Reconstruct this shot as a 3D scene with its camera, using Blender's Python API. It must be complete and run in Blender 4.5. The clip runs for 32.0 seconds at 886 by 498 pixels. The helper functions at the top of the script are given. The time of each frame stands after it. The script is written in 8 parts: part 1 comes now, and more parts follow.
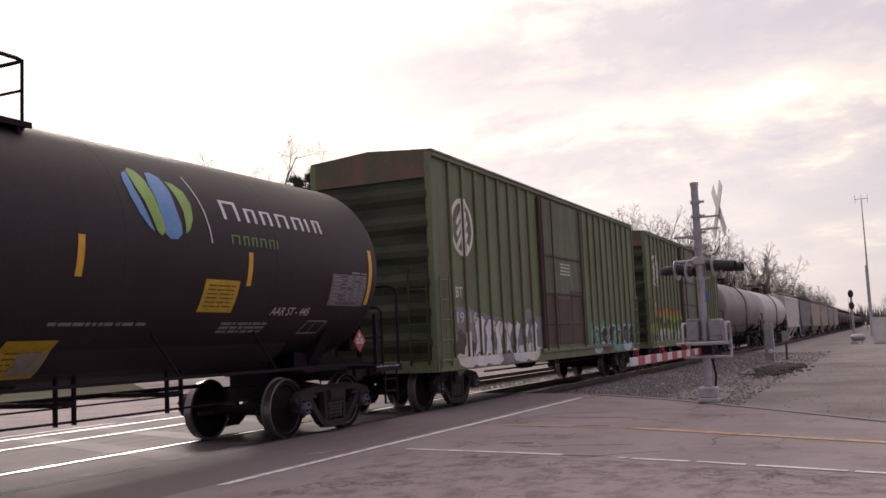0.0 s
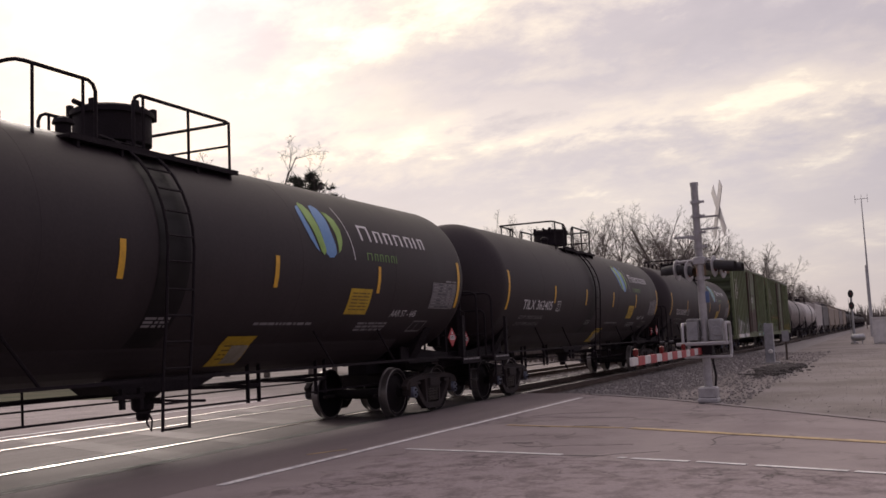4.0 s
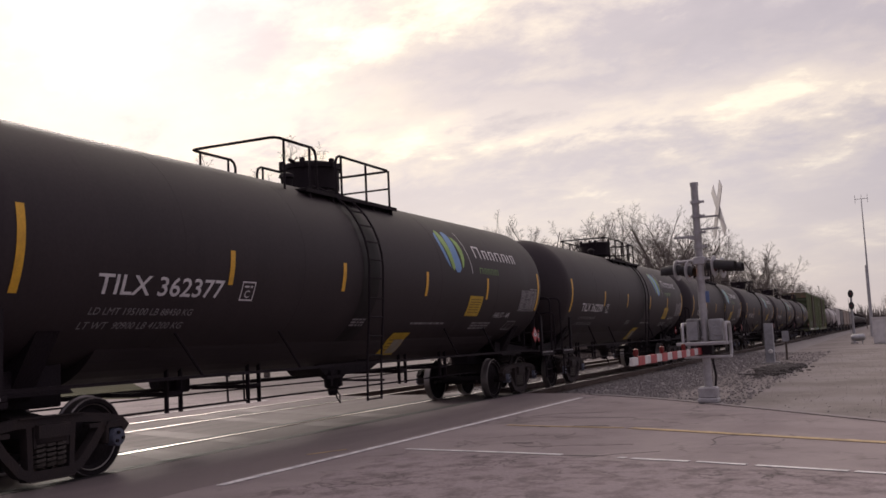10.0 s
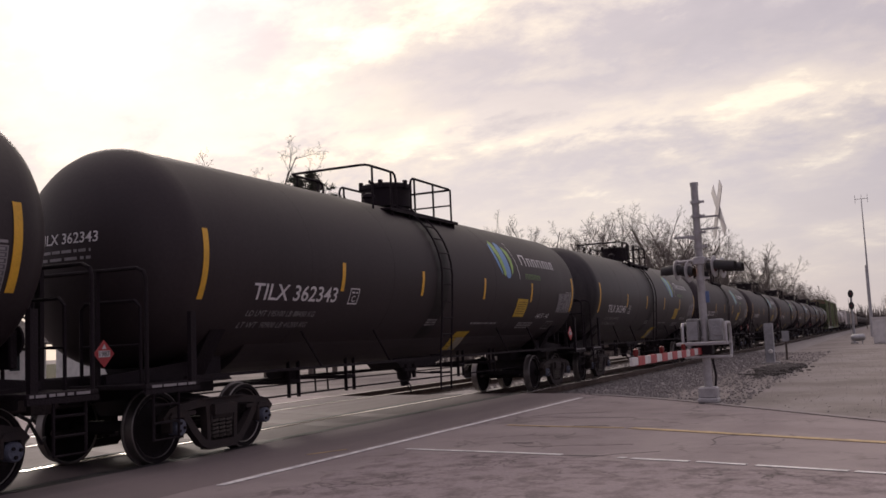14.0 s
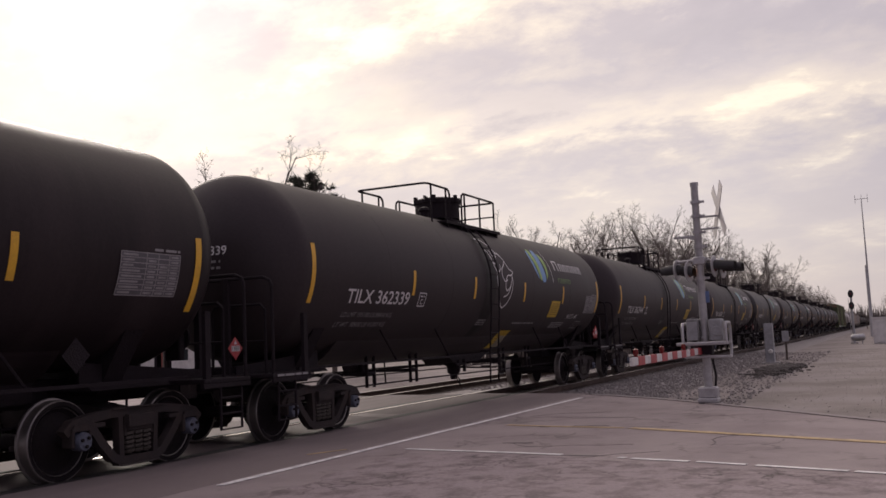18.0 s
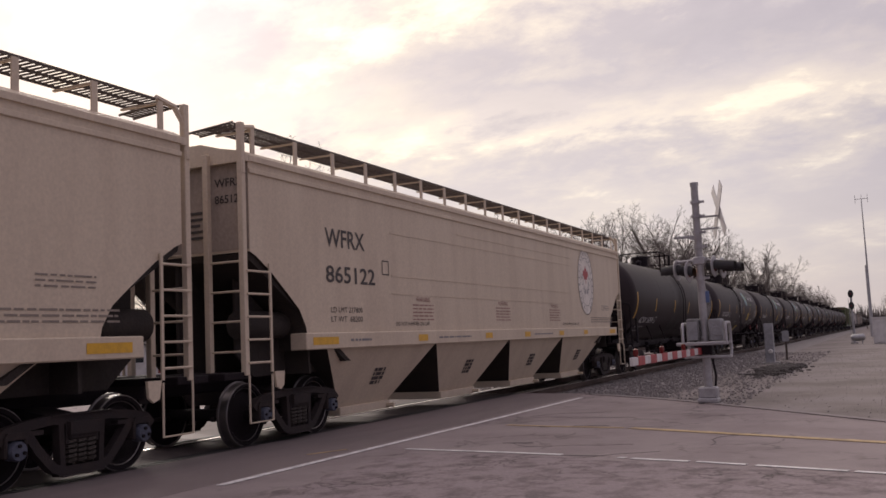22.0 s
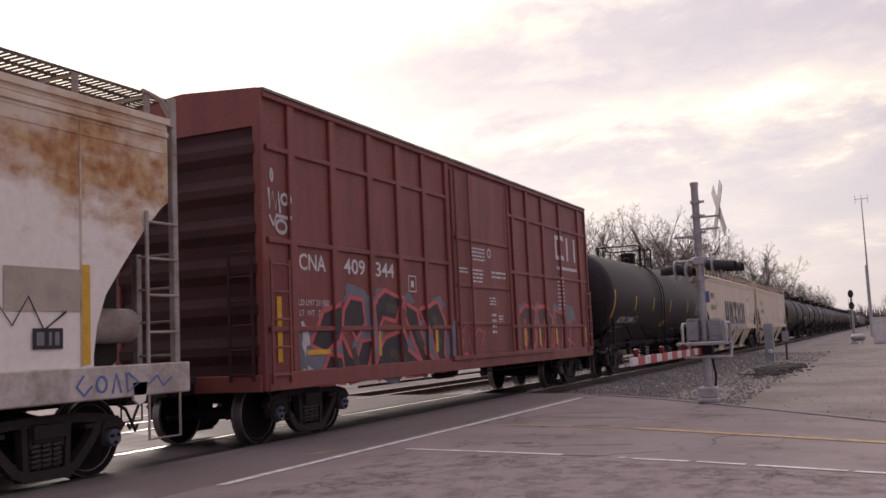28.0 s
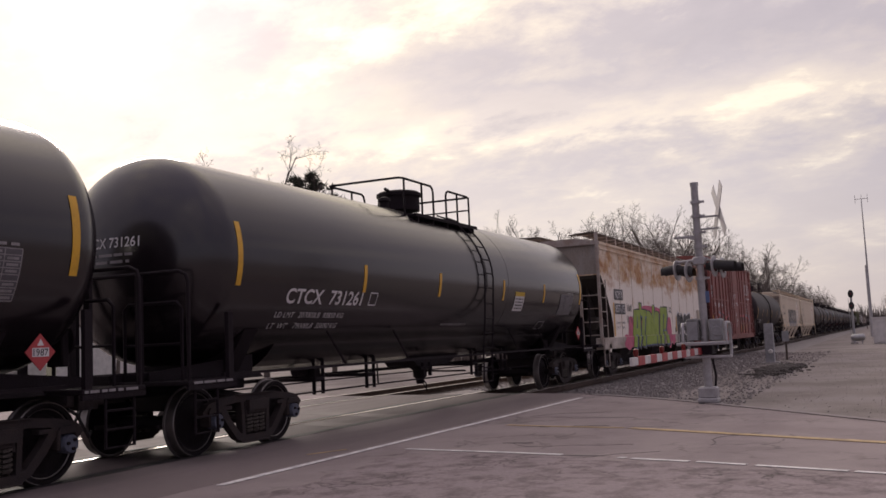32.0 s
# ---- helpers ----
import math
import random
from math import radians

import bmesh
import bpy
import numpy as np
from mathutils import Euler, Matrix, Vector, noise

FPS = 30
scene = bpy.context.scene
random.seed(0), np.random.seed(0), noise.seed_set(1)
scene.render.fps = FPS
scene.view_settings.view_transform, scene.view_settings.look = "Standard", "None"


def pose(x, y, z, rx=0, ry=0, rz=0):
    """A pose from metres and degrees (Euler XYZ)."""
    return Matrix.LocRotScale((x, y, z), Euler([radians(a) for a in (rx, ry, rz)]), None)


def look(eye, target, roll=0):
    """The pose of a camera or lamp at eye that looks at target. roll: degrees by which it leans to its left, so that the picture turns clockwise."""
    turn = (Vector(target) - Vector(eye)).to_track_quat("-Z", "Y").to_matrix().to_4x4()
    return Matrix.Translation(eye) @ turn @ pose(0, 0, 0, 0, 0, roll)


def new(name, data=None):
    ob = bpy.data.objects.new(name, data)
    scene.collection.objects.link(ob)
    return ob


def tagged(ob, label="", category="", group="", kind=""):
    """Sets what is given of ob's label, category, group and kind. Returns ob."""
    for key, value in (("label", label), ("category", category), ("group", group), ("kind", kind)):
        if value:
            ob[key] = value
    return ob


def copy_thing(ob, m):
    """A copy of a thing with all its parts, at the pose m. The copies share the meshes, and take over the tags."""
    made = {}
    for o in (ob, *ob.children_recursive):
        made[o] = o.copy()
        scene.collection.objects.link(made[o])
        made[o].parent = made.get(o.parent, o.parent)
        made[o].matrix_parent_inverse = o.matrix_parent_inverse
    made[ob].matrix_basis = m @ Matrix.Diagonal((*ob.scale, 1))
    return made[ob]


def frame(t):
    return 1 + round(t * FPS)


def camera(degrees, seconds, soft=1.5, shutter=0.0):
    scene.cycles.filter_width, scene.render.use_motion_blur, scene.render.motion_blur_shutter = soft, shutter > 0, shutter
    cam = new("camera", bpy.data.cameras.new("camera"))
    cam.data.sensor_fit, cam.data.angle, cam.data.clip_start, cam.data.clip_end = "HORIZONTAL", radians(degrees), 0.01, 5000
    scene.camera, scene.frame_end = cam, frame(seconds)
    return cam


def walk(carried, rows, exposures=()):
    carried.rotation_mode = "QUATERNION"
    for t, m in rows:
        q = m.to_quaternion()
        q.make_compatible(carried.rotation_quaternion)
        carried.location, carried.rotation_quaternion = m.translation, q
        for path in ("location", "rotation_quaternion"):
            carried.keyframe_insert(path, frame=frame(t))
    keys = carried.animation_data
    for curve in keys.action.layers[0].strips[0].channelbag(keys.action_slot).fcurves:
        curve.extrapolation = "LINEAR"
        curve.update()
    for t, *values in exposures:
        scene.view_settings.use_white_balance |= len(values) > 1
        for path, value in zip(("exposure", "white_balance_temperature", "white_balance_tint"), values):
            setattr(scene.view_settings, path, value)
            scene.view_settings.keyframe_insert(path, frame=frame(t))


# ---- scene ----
# Axes: x runs along the railway, away from the viewer; y across it; z = 0 at the top of the rails.
cam = camera(50.36, 32.0, soft=1.6)
EYE = (0.0, 0.0, 1.388)
YAW, PITCH, ROLL = radians(24.782), radians(5.633), -2.597
AIM = (math.cos(YAW) * math.cos(PITCH), math.sin(YAW) * math.cos(PITCH), EYE[2] + math.sin(PITCH))
walk(cam, [(0.0, look(EYE, AIM, ROLL)), (32.0, look(EYE, AIM, ROLL))],
     exposures=[(0.0, 0.38, 6760, 11), (1.0, 0.17, 6760, 11), (2.0, 0.04, 6760, 11), (26.5, 0.05, 6760, 11), (28.0, 0.35, 6760, 11), (29.0, 0.2, 6760, 11), (30.0, 0.05, 6760, 11), (32.0, 0.05, 6760, 11)])

# ---- light: a thinly clouded sky, the sun veiled behind it beyond the train ----
SUN_AZ, SUN_EL = radians(44), radians(24)
SUN_DIR = Vector((math.cos(SUN_AZ) * math.cos(SUN_EL), math.sin(SUN_AZ) * math.cos(SUN_EL), math.sin(SUN_EL)))


def build_world():
    w = bpy.data.worlds.new("sky")
    scene.world = w
    w.use_nodes = True
    nt = w.node_tree
    nt.nodes.clear()

    def node(kind, **kw):
        n = nt.nodes.new(kind)
        for k, v in kw.items():
            n.inputs[k].default_value = v
        return n
    link = nt.links.new
    out = node("ShaderNodeOutputWorld")
    bg = node("ShaderNodeBackground")
    bg.inputs["Strength"].default_value = 1.0
    link(bg.outputs[0], out.inputs[0])
    sky = node("ShaderNodeTexSky")
    sky.sky_type, sky.sun_disc = "NISHITA", False
    sky.sun_elevation, sky.sun_rotation = SUN_EL, math.pi / 2 - SUN_AZ
    sky_dim = node("ShaderNodeMixRGB", Fac=1.0, Color2=(0.10, 0.10, 0.10, 1))
    sky_dim.blend_type = "MULTIPLY"
    link(sky.outputs[0], sky_dim.inputs[1])
    tc = node("ShaderNodeTexCoord")
    sep = node("ShaderNodeSeparateXYZ")
    link(tc.outputs["Generated"], sep.inputs[0])
    # flatten the direction on to a cloud deck, so that clouds crowd towards the horizon
    zc = node("ShaderNodeMath")
    zc.operation, zc.inputs[1].default_value = "MAXIMUM", 0.0
    link(sep.outputs["Z"], zc.inputs[0])
    za = node("ShaderNodeMath")
    za.operation, za.inputs[1].default_value = "ADD", 0.30
    link(zc.outputs[0], za.inputs[0])
    dx, dy = node("ShaderNodeMath"), node("ShaderNodeMath")
    for d, a in ((dx, "X"), (dy, "Y")):
        d.operation = "DIVIDE"
        link(sep.outputs[a], d.inputs[0])
        link(za.outputs[0], d.inputs[1])
    deck = node("ShaderNodeCombineXYZ")
    link(dx.outputs[0], deck.inputs[0])
    link(dy.outputs[0], deck.inputs[1])
    turn = node("ShaderNodeMapping")
    turn.inputs["Rotation"].default_value = (0, 0, radians(-32))
    turn.inputs["Scale"].default_value = (1.35, 0.95, 1)
    turn.inputs["Location"].default_value = (0.35, 0.2, 0)
    link(deck.outputs[0], turn.inputs["Vector"])
    n1 = node("ShaderNodeTexNoise", Scale=1.5, Detail=9.0, Roughness=0.60, Distortion=0.15)
    link(turn.outputs[0], n1.inputs["Vector"])
    n2 = node("ShaderNodeTexNoise", Scale=4.6, Detail=8.0, Roughness=0.62, Distortion=0.2)
    link(turn.outputs[0], n2.inputs["Vector"])
    blend = node("ShaderNodeMixRGB", Fac=0.42)
    link(n1.outputs["Fac"], blend.inputs[1])
    link(n2.outputs["Fac"], blend.inputs[2])
    clouds = node("ShaderNodeValToRGB")
    el = clouds.color_ramp.elements
    el[0].position, el[0].color = 0.38, (0.62, 0.565, 0.60, 1)
    el[1].position, el[1].color = 0.61, (1.20, 1.085, 0.89, 1)
    m = el.new(0.47)
    m.color = (0.68, 0.62, 0.645, 1)
    m = el.new(0.56)
    m.color = (0.88, 0.79, 0.72, 1)
    link(blend.outputs[0], clouds.inputs[0])
    # glow towards the veiled sun
    dot = node("ShaderNodeVectorMath")
    dot.operation = "DOT_PRODUCT"
    dot.inputs[1].default_value = SUN_DIR
    link(tc.outputs["Generated"], dot.inputs[0])
    glow = node("ShaderNodeValToRGB")
    g = glow.color_ramp.elements
    g[0].position, g[0].color = 0.0, (0.44, 0.43, 0.55, 1)
    g[1].position, g[1].color = 1.0, (1.75, 1.68, 1.58, 1)
    for pos, c in ((0.55, (0.64, 0.62, 0.70)), (0.80, (1.02, 0.995, 0.985)), (0.90, (1.09, 1.06, 1.025)), (0.955, (1.13, 1.095, 1.05)), (0.985, (1.36, 1.31, 1.25))):
        e = g.new(pos)
        e.color = (*c, 1)
    link(dot.outputs["Value"], glow.inputs[0])
    lit = node("ShaderNodeMixRGB", Fac=1.0)
    lit.blend_type = "MULTIPLY"
    link(clouds.outputs[0], lit.inputs[1])
    link(glow.outputs[0], lit.inputs[2])
    # thin haze low down hides the cloud pattern near the horizon
    haze = node("ShaderNodeMapRange")
    haze.inputs["From Min"].default_value, haze.inputs["From Max"].default_value = 0.03, 0.25
    haze.inputs["To Min"].default_value, haze.inputs["To Max"].default_value = 0.85, 0.0
    link(sep.outputs["Z"], haze.inputs[0])
    veil = node("ShaderNodeMixRGB", Fac=1.0, Color1=(0.70, 0.64, 0.65, 1))
    veil.blend_type = "MULTIPLY"
    link(glow.outputs[0], veil.inputs[2])
    low = node("ShaderNodeMixRGB")
    link(haze.outputs[0], low.inputs[0])
    link(lit.outputs[0], low.inputs[1])
    link(veil.outputs[0], low.inputs[2])
    # a cloud deck is brightest overhead
    high = node("ShaderNodeMapRange")
    high.inputs["From Min"].default_value, high.inputs["From Max"].default_value = 0.36, 0.95
    high.inputs["To Min"].default_value, high.inputs["To Max"].default_value = 1.0, 1.8
    link(sep.outputs["Z"], high.inputs[0])
    deck_lit = node("ShaderNodeMixRGB", Fac=1.0)
    deck_lit.blend_type = "MULTIPLY"
    link(low.outputs[0], deck_lit.inputs[1])
    link(high.outputs[0], deck_lit.inputs[2])
    # cloud bands lie level, with ragged bright gaps between them
    rag = node("ShaderNodeMath")
    rag.operation, rag.inputs[1].default_value = "MULTIPLY_ADD", 0.20
    link(n2.outputs["Fac"], rag.inputs[0])
    link(sep.outputs["Z"], rag.inputs[2])
    bands = node("ShaderNodeValToRGB")
    be = bands.color_ramp.elements
    be[0].position, be[0].color = 0.20, (1.0, 1.0, 1.0, 1)
    be[1].position, be[1].color = 0.60, (1.0, 1.0, 1.0, 1)
    for pos, c in ((0.262, (0.93, 0.935, 0.965)), (0.292, (0.97, 0.97, 0.97)), (0.316, (1.15, 1.14, 1.08)), (0.345, (1.10, 1.09, 1.05)), (0.372, (0.93, 0.935, 0.96)), (0.415, (0.91, 0.91, 0.945)), (0.455, (1.10, 1.095, 1.06))):
        e = be.new(pos)
        e.color = (*c, 1)
    link(rag.outputs[0], bands.inputs[0])
    banded = node("ShaderNodeMixRGB", Fac=1.0)
    banded.blend_type = "MULTIPLY"
    link(deck_lit.outputs[0], banded.inputs[1])
    link(bands.outputs[0], banded.inputs[2])
    mix = node("ShaderNodeMixRGB", Fac=0.90)
    link(sky_dim.outputs[0], mix.inputs[1])
    link(banded.outputs[0], mix.inputs[2])
    link(mix.outputs[0], bg.inputs["Color"])


build_world()
sun_data = bpy.data.lights.new("sun", "SUN")
sun_data.energy, sun_data.angle, sun_data.color = 1.05, radians(13), (1.0, 0.905, 0.85)
sun = new("sun", sun_data)
sun.matrix_world = look(SUN_DIR * 50, (0, 0, 0))


# ---- materials ----
def mat(name, col, rough=0.6, metal=0.0, vary=0.25, scale=3.0, fine=40.0, bump=0.02, tint=None, stretch=(1, 1, 1), rnd=0.0, coat=0.0,
        lo=0.42, hi=0.62, rvar=0.15, spec=0.5):
    """A weathered surface: base colour, broad stains in tint, fine grain and relief."""
    m = bpy.data.materials.new(name)
    m.use_nodes = True
    nt = m.node_tree
    b = nt.nodes["Principled BSDF"]
    b.inputs["Metallic"].default_value = metal
    b.inputs["Specular IOR Level"].default_value = spec
    if coat:
        b.inputs["Coat Weight"].default_value = coat
        b.inputs["Coat Roughness"].default_value = 0.12
    link = nt.links.new
    tc = nt.nodes.new("ShaderNodeTexCoord")
    mp = nt.nodes.new("ShaderNodeMapping")
    mp.inputs["Scale"].default_value = stretch
    link(tc.outputs["Object"], mp.inputs["Vector"])
    big = nt.nodes.new("ShaderNodeTexNoise")
    big.inputs["Scale"].default_value, big.inputs["Detail"].default_value, big.inputs["Roughness"].default_value = scale, 6, 0.6
    small = nt.nodes.new("ShaderNodeTexNoise")
    small.inputs["Scale"].default_value, small.inputs["Detail"].default_value = fine, 3
    link(mp.outputs[0], big.inputs["Vector"])
    link(tc.outputs["Object"], small.inputs["Vector"])
    rr = nt.nodes.new("ShaderNodeMapRange")
    rr.inputs["From Min"].default_value, rr.inputs["From Max"].default_value = lo, hi
    link(big.outputs["Fac"], rr.inputs[0])
    amt = nt.nodes.new("ShaderNodeMath")
    amt.operation, amt.inputs[1].default_value = "MULTIPLY", vary if tint is None else 1.0
    link(rr.outputs[0], amt.inputs[0])
    mix = nt.nodes.new("ShaderNodeMixRGB")
    t = tint or tuple(c * 0.45 for c in col)
    mix.inputs[1].default_value, mix.inputs[2].default_value = (*col, 1), (*t, 1)
    if tint is not None:
        amt.inputs[1].default_value = vary
    link(amt.outputs[0], mix.inputs[0])
    grain = nt.nodes.new("ShaderNodeMapRange")
    grain.inputs["To Min"].default_value, grain.inputs["To Max"].default_value = 1 - 0.5 * min(vary, 0.5), 1 + 0.5 * min(vary, 0.5)
    link(small.outputs["Fac"], grain.inputs[0])
    mul = nt.nodes.new("ShaderNodeMixRGB")
    mul.blend_type, mul.inputs[0].default_value = "MULTIPLY", 1.0
    link(mix.outputs[0], mul.inputs[1])
    link(grain.outputs[0], mul.inputs[2])
    last = mul
    if rnd:
        oi = nt.nodes.new("ShaderNodeObjectInfo")
        rm = nt.nodes.new("ShaderNodeMapRange")
        rm.inputs["To Min"].default_value, rm.inputs["To Max"].default_value = 1 - rnd, 1 + rnd
        link(oi.outputs["Random"], rm.inputs[0])
        mul2 = nt.nodes.new("ShaderNodeMixRGB")
        mul2.blend_type, mul2.inputs[0].default_value = "MULTIPLY", 1.0
        link(mul.outputs[0], mul2.inputs[1])
        link(rm.outputs[0], mul2.inputs[2])
        last = mul2
    link(last.outputs[0], b.inputs["Base Color"])
    rg = nt.nodes.new("ShaderNodeMapRange")
    rg.inputs["To Min"].default_value, rg.inputs["To Max"].default_value = max(0.03, rough - rvar), min(1, rough + rvar)
    link(big.outputs["Fac"], rg.inputs[0])
    link(rg.outputs[0], b.inputs["Roughness"])
    if bump:
        bp = nt.nodes.new("ShaderNodeBump")
        bp.inputs["Strength"].default_value, bp.inputs["Distance"].default_value = 0.6, bump
        link(small.outputs["Fac"], bp.inputs["Height"])
        link(bp.outputs[0], b.inputs["Normal"])
    return m


def glow_mat(name, col, power):
    m = mat(name, col, 0.3)
    b = m.node_tree.nodes["Principled BSDF"]
    b.inputs["Emission Color"].default_value = (*col, 1)
    b.inputs["Emission Strength"].default_value = power
    return m


def add_cracks(m, scale, width, amount, dark):
    """Fine wandering cracks and dark worn blotches in a paved surface."""
    nt = m.node_tree
    b = nt.nodes["Principled BSDF"]
    link = nt.links.new
    src = b.inputs["Base Color"].links[0].from_socket
    tc = nt.nodes.new("ShaderNodeTexCoord")
    wob = nt.nodes.new("ShaderNodeTexNoise")
    wob.inputs["Scale"].default_value, wob.inputs["Detail"].default_value = 2.2, 5
    link(tc.outputs["Object"], wob.inputs["Vector"])
    add = nt.nodes.new("ShaderNodeMixRGB")
    add.blend_type, add.inputs[0].default_value = "ADD", 0.75
    link(tc.outputs["Object"], add.inputs[1])
    link(wob.outputs["Color"], add.inputs[2])
    v = nt.nodes.new("ShaderNodeTexVoronoi")
    v.feature = "DISTANCE_TO_EDGE"
    v.inputs["Scale"].default_value = scale
    link(add.outputs[0], v.inputs["Vector"])
    line = nt.nodes.new("ShaderNodeMapRange")
    line.inputs["From Min"].default_value, line.inputs["From Max"].default_value = width * 0.3, width
    line.inputs["To Min"].default_value, line.inputs["To Max"].default_value = 1.0, 0.0
    link(v.outputs["Distance"], line.inputs[0])
    spot = nt.nodes.new("ShaderNodeTexNoise")
    spot.inputs["Scale"].default_value, spot.inputs["Detail"].default_value, spot.inputs["Roughness"].default_value = 0.55, 7, 0.66
    link(tc.outputs["Object"], spot.inputs["Vector"])
    mask = nt.nodes.new("ShaderNodeMapRange")
    mask.inputs["From Min"].default_value, mask.inputs["From Max"].default_value = 0.46, 0.62
    link(spot.outputs["Fac"], mask.inputs[0])
    both = nt.nodes.new("ShaderNodeMath")
    both.operation = "MULTIPLY"
    link(line.outputs[0], both.inputs[0])
    link(mask.outputs[0], both.inputs[1])
    worn = nt.nodes.new("ShaderNodeMapRange")
    worn.inputs["From Min"].default_value, worn.inputs["From Max"].default_value = 0.57, 0.70
    worn.inputs["To Max"].default_value = 0.55
    link(spot.outputs["Fac"], worn.inputs[0])
    top = nt.nodes.new("ShaderNodeMath")
    top.operation = "MAXIMUM"
    link(both.outputs[0], top.inputs[0])
    link(worn.outputs[0], top.inputs[1])
    fac = nt.nodes.new("ShaderNodeMath")
    fac.operation, fac.inputs[1].default_value = "MULTIPLY", amount
    link(top.outputs[0], fac.inputs[0])
    mx = nt.nodes.new("ShaderNodeMixRGB")
    mx.inputs[2].default_value = (*dark, 1)
    link(fac.outputs[0], mx.inputs[0])
    link(src, mx.inputs[1])
    link(mx.outputs[0], b.inputs["Base Color"])
    return m


ASPHALT = add_cracks(mat("asphalt", (0.292, 0.246, 0.240), 0.85, vary=0.5, scale=0.9, fine=110, bump=0.008, tint=(0.205, 0.168, 0.171), spec=0.3), 0.9, 0.028, 0.85, (0.085, 0.072, 0.07))
ASPHALT_NEW = mat("asphalt_crossing", (0.118, 0.092, 0.093), 0.75, vary=0.6, scale=0.7, fine=90, bump=0.005, tint=(0.080, 0.063, 0.064), stretch=(0.22, 2.2, 1), spec=0.25, rvar=0.12)
ASPHALT_STRIP = mat("asphalt_strip", (0.200, 0.163, 0.160), 0.72, vary=0.5, scale=0.6, fine=110, bump=0.006, tint=(0.145, 0.121, 0.12), stretch=(0.3, 1.8, 1), spec=0.35)
ASPHALT_PALE = mat("asphalt_pale", (0.134, 0.104, 0.105), 0.70, vary=0.7, scale=1.1, fine=90, bump=0.004, tint=(0.092, 0.073, 0.073), spec=0.3, rvar=0.1, stretch=(0.6, 0.5, 1))
# near-black of the strips that stand for shade along the rails
RAIL_EDGE_DARK = mat("rail_edge_dark", (0.022, 0.02, 0.02), 0.7, vary=0.4, scale=4, fine=50, bump=0.002)
GRAVEL = add_cracks(mat("gravel_lot", (0.275, 0.244, 0.230), 0.95, vary=0.85, scale=0.28, fine=26, bump=0.04, tint=(0.185, 0.163, 0.148), spec=0.2), 13.0, 0.10, 0.14, (0.15, 0.128, 0.12))
ROUGH = add_cracks(mat("broken_asphalt", (0.295, 0.245, 0.246), 0.9, vary=0.9, scale=2.6, fine=26, bump=0.03, tint=(0.15, 0.122, 0.123), lo=0.46, hi=0.66, spec=0.25), 2.4, 0.06, 0.8, (0.075, 0.062, 0.062))
STONE = mat("ballast_stone", (0.25, 0.227, 0.217), 0.9, vary=0.5, scale=6, fine=30, bump=0.01, rnd=0.35)
GRASS = mat("winter_grass", (0.060, 0.055, 0.026), 0.98, vary=0.8, scale=0.3, fine=9, bump=0.05, tint=(0.034, 0.038, 0.016), spec=0.1)
WHITE_LINE = mat("road_white", (0.80, 0.78, 0.76), 0.7, vary=0.45, scale=5, fine=60, bump=0.003, tint=(0.2, 0.19, 0.19))
YELLOW_LINE = mat("road_yellow", (0.52, 0.37, 0.18), 0.7, vary=0.6, scale=4, fine=60, bump=0.003, tint=(0.16, 0.13, 0.1))
RAIL = mat("rail_steel", (0.09, 0.06, 0.048), 0.7, 0.5, vary=0.4, scale=4)
RAIL_TOP = mat("rail_polished", (0.88, 0.84, 0.83), 0.20, 1.0, vary=0.1, scale=2, bump=0, rvar=0.06)
RAIL_DULL = mat("rail_dull", (0.42, 0.385, 0.37), 0.42, 1.0, vary=0.3, scale=2, bump=0, rvar=0.08)
TIE = mat("tie_wood", (0.075, 0.058, 0.048), 0.9, vary=0.5, scale=5, fine=60, stretch=(1, 8, 1), rnd=0.3)
KERB = mat("kerb_concrete", (0.27, 0.238, 0.23), 0.9, vary=0.5, scale=3, fine=60, bump=0.006, tint=(0.19, 0.165, 0.16))
CRACK = mat("tar_crack", (0.10, 0.086, 0.083), 0.8, vary=0.3)
CONCRETE = mat("concrete", (0.36, 0.345, 0.33), 0.85, vary=0.4, scale=3, fine=60, bump=0.005)

BLACK = mat("black_tank_paint", (0.0255, 0.0183, 0.0202), 0.55, vary=0.6, scale=0.8, fine=22, bump=0.0015, tint=(0.038, 0.0282, 0.0305), stretch=(1.8, 0.6, 0.25), rvar=0.1, spec=0.28)
BLACK_DUSTY = mat("black_tank_paint_dusty", (0.018, 0.015, 0.0165), 0.5, vary=0.8, scale=0.9, fine=20, bump=0.0015, tint=(0.06, 0.051, 0.052), stretch=(2.2, 0.4, 0.3), rvar=0.15, spec=0.3)
BLACK_OLD = mat("black_tank_worn", (0.0185, 0.0128, 0.0145), 0.5, vary=0.8, scale=0.7, fine=22, bump=0.002, tint=(0.034, 0.0245, 0.0265), stretch=(1.7, 0.6, 0.2), rvar=0.12, spec=0.16)
BLACK_GLOSS = mat("black_tank_gloss", (0.0115, 0.0080, 0.0104), 0.19, vary=0.4, scale=0.8, fine=22, bump=0.0006, tint=(0.0145, 0.0112, 0.0132), stretch=(1.6, 0.5, 0.35), rvar=0.05, spec=0.75)
GREY_TANK = mat("grey_tank_paint", (0.19, 0.163, 0.158), 0.45, vary=0.5, scale=0.8, fine=22, tint=(0.12, 0.098, 0.09), stretch=(1.6, 0.5, 0.35))
PALE_TANK = mat("pale_tank_paint", (0.46, 0.43, 0.42), 0.4, vary=0.5, scale=0.8, fine=22, tint=(0.35, 0.31, 0.29), stretch=(1.6, 0.5, 0.35))
UNDER = mat("underframe_black", (0.0135, 0.0088, 0.0122), 0.75, vary=0.5, scale=3, fine=40, tint=(0.015, 0.011, 0.0115), spec=0.2)
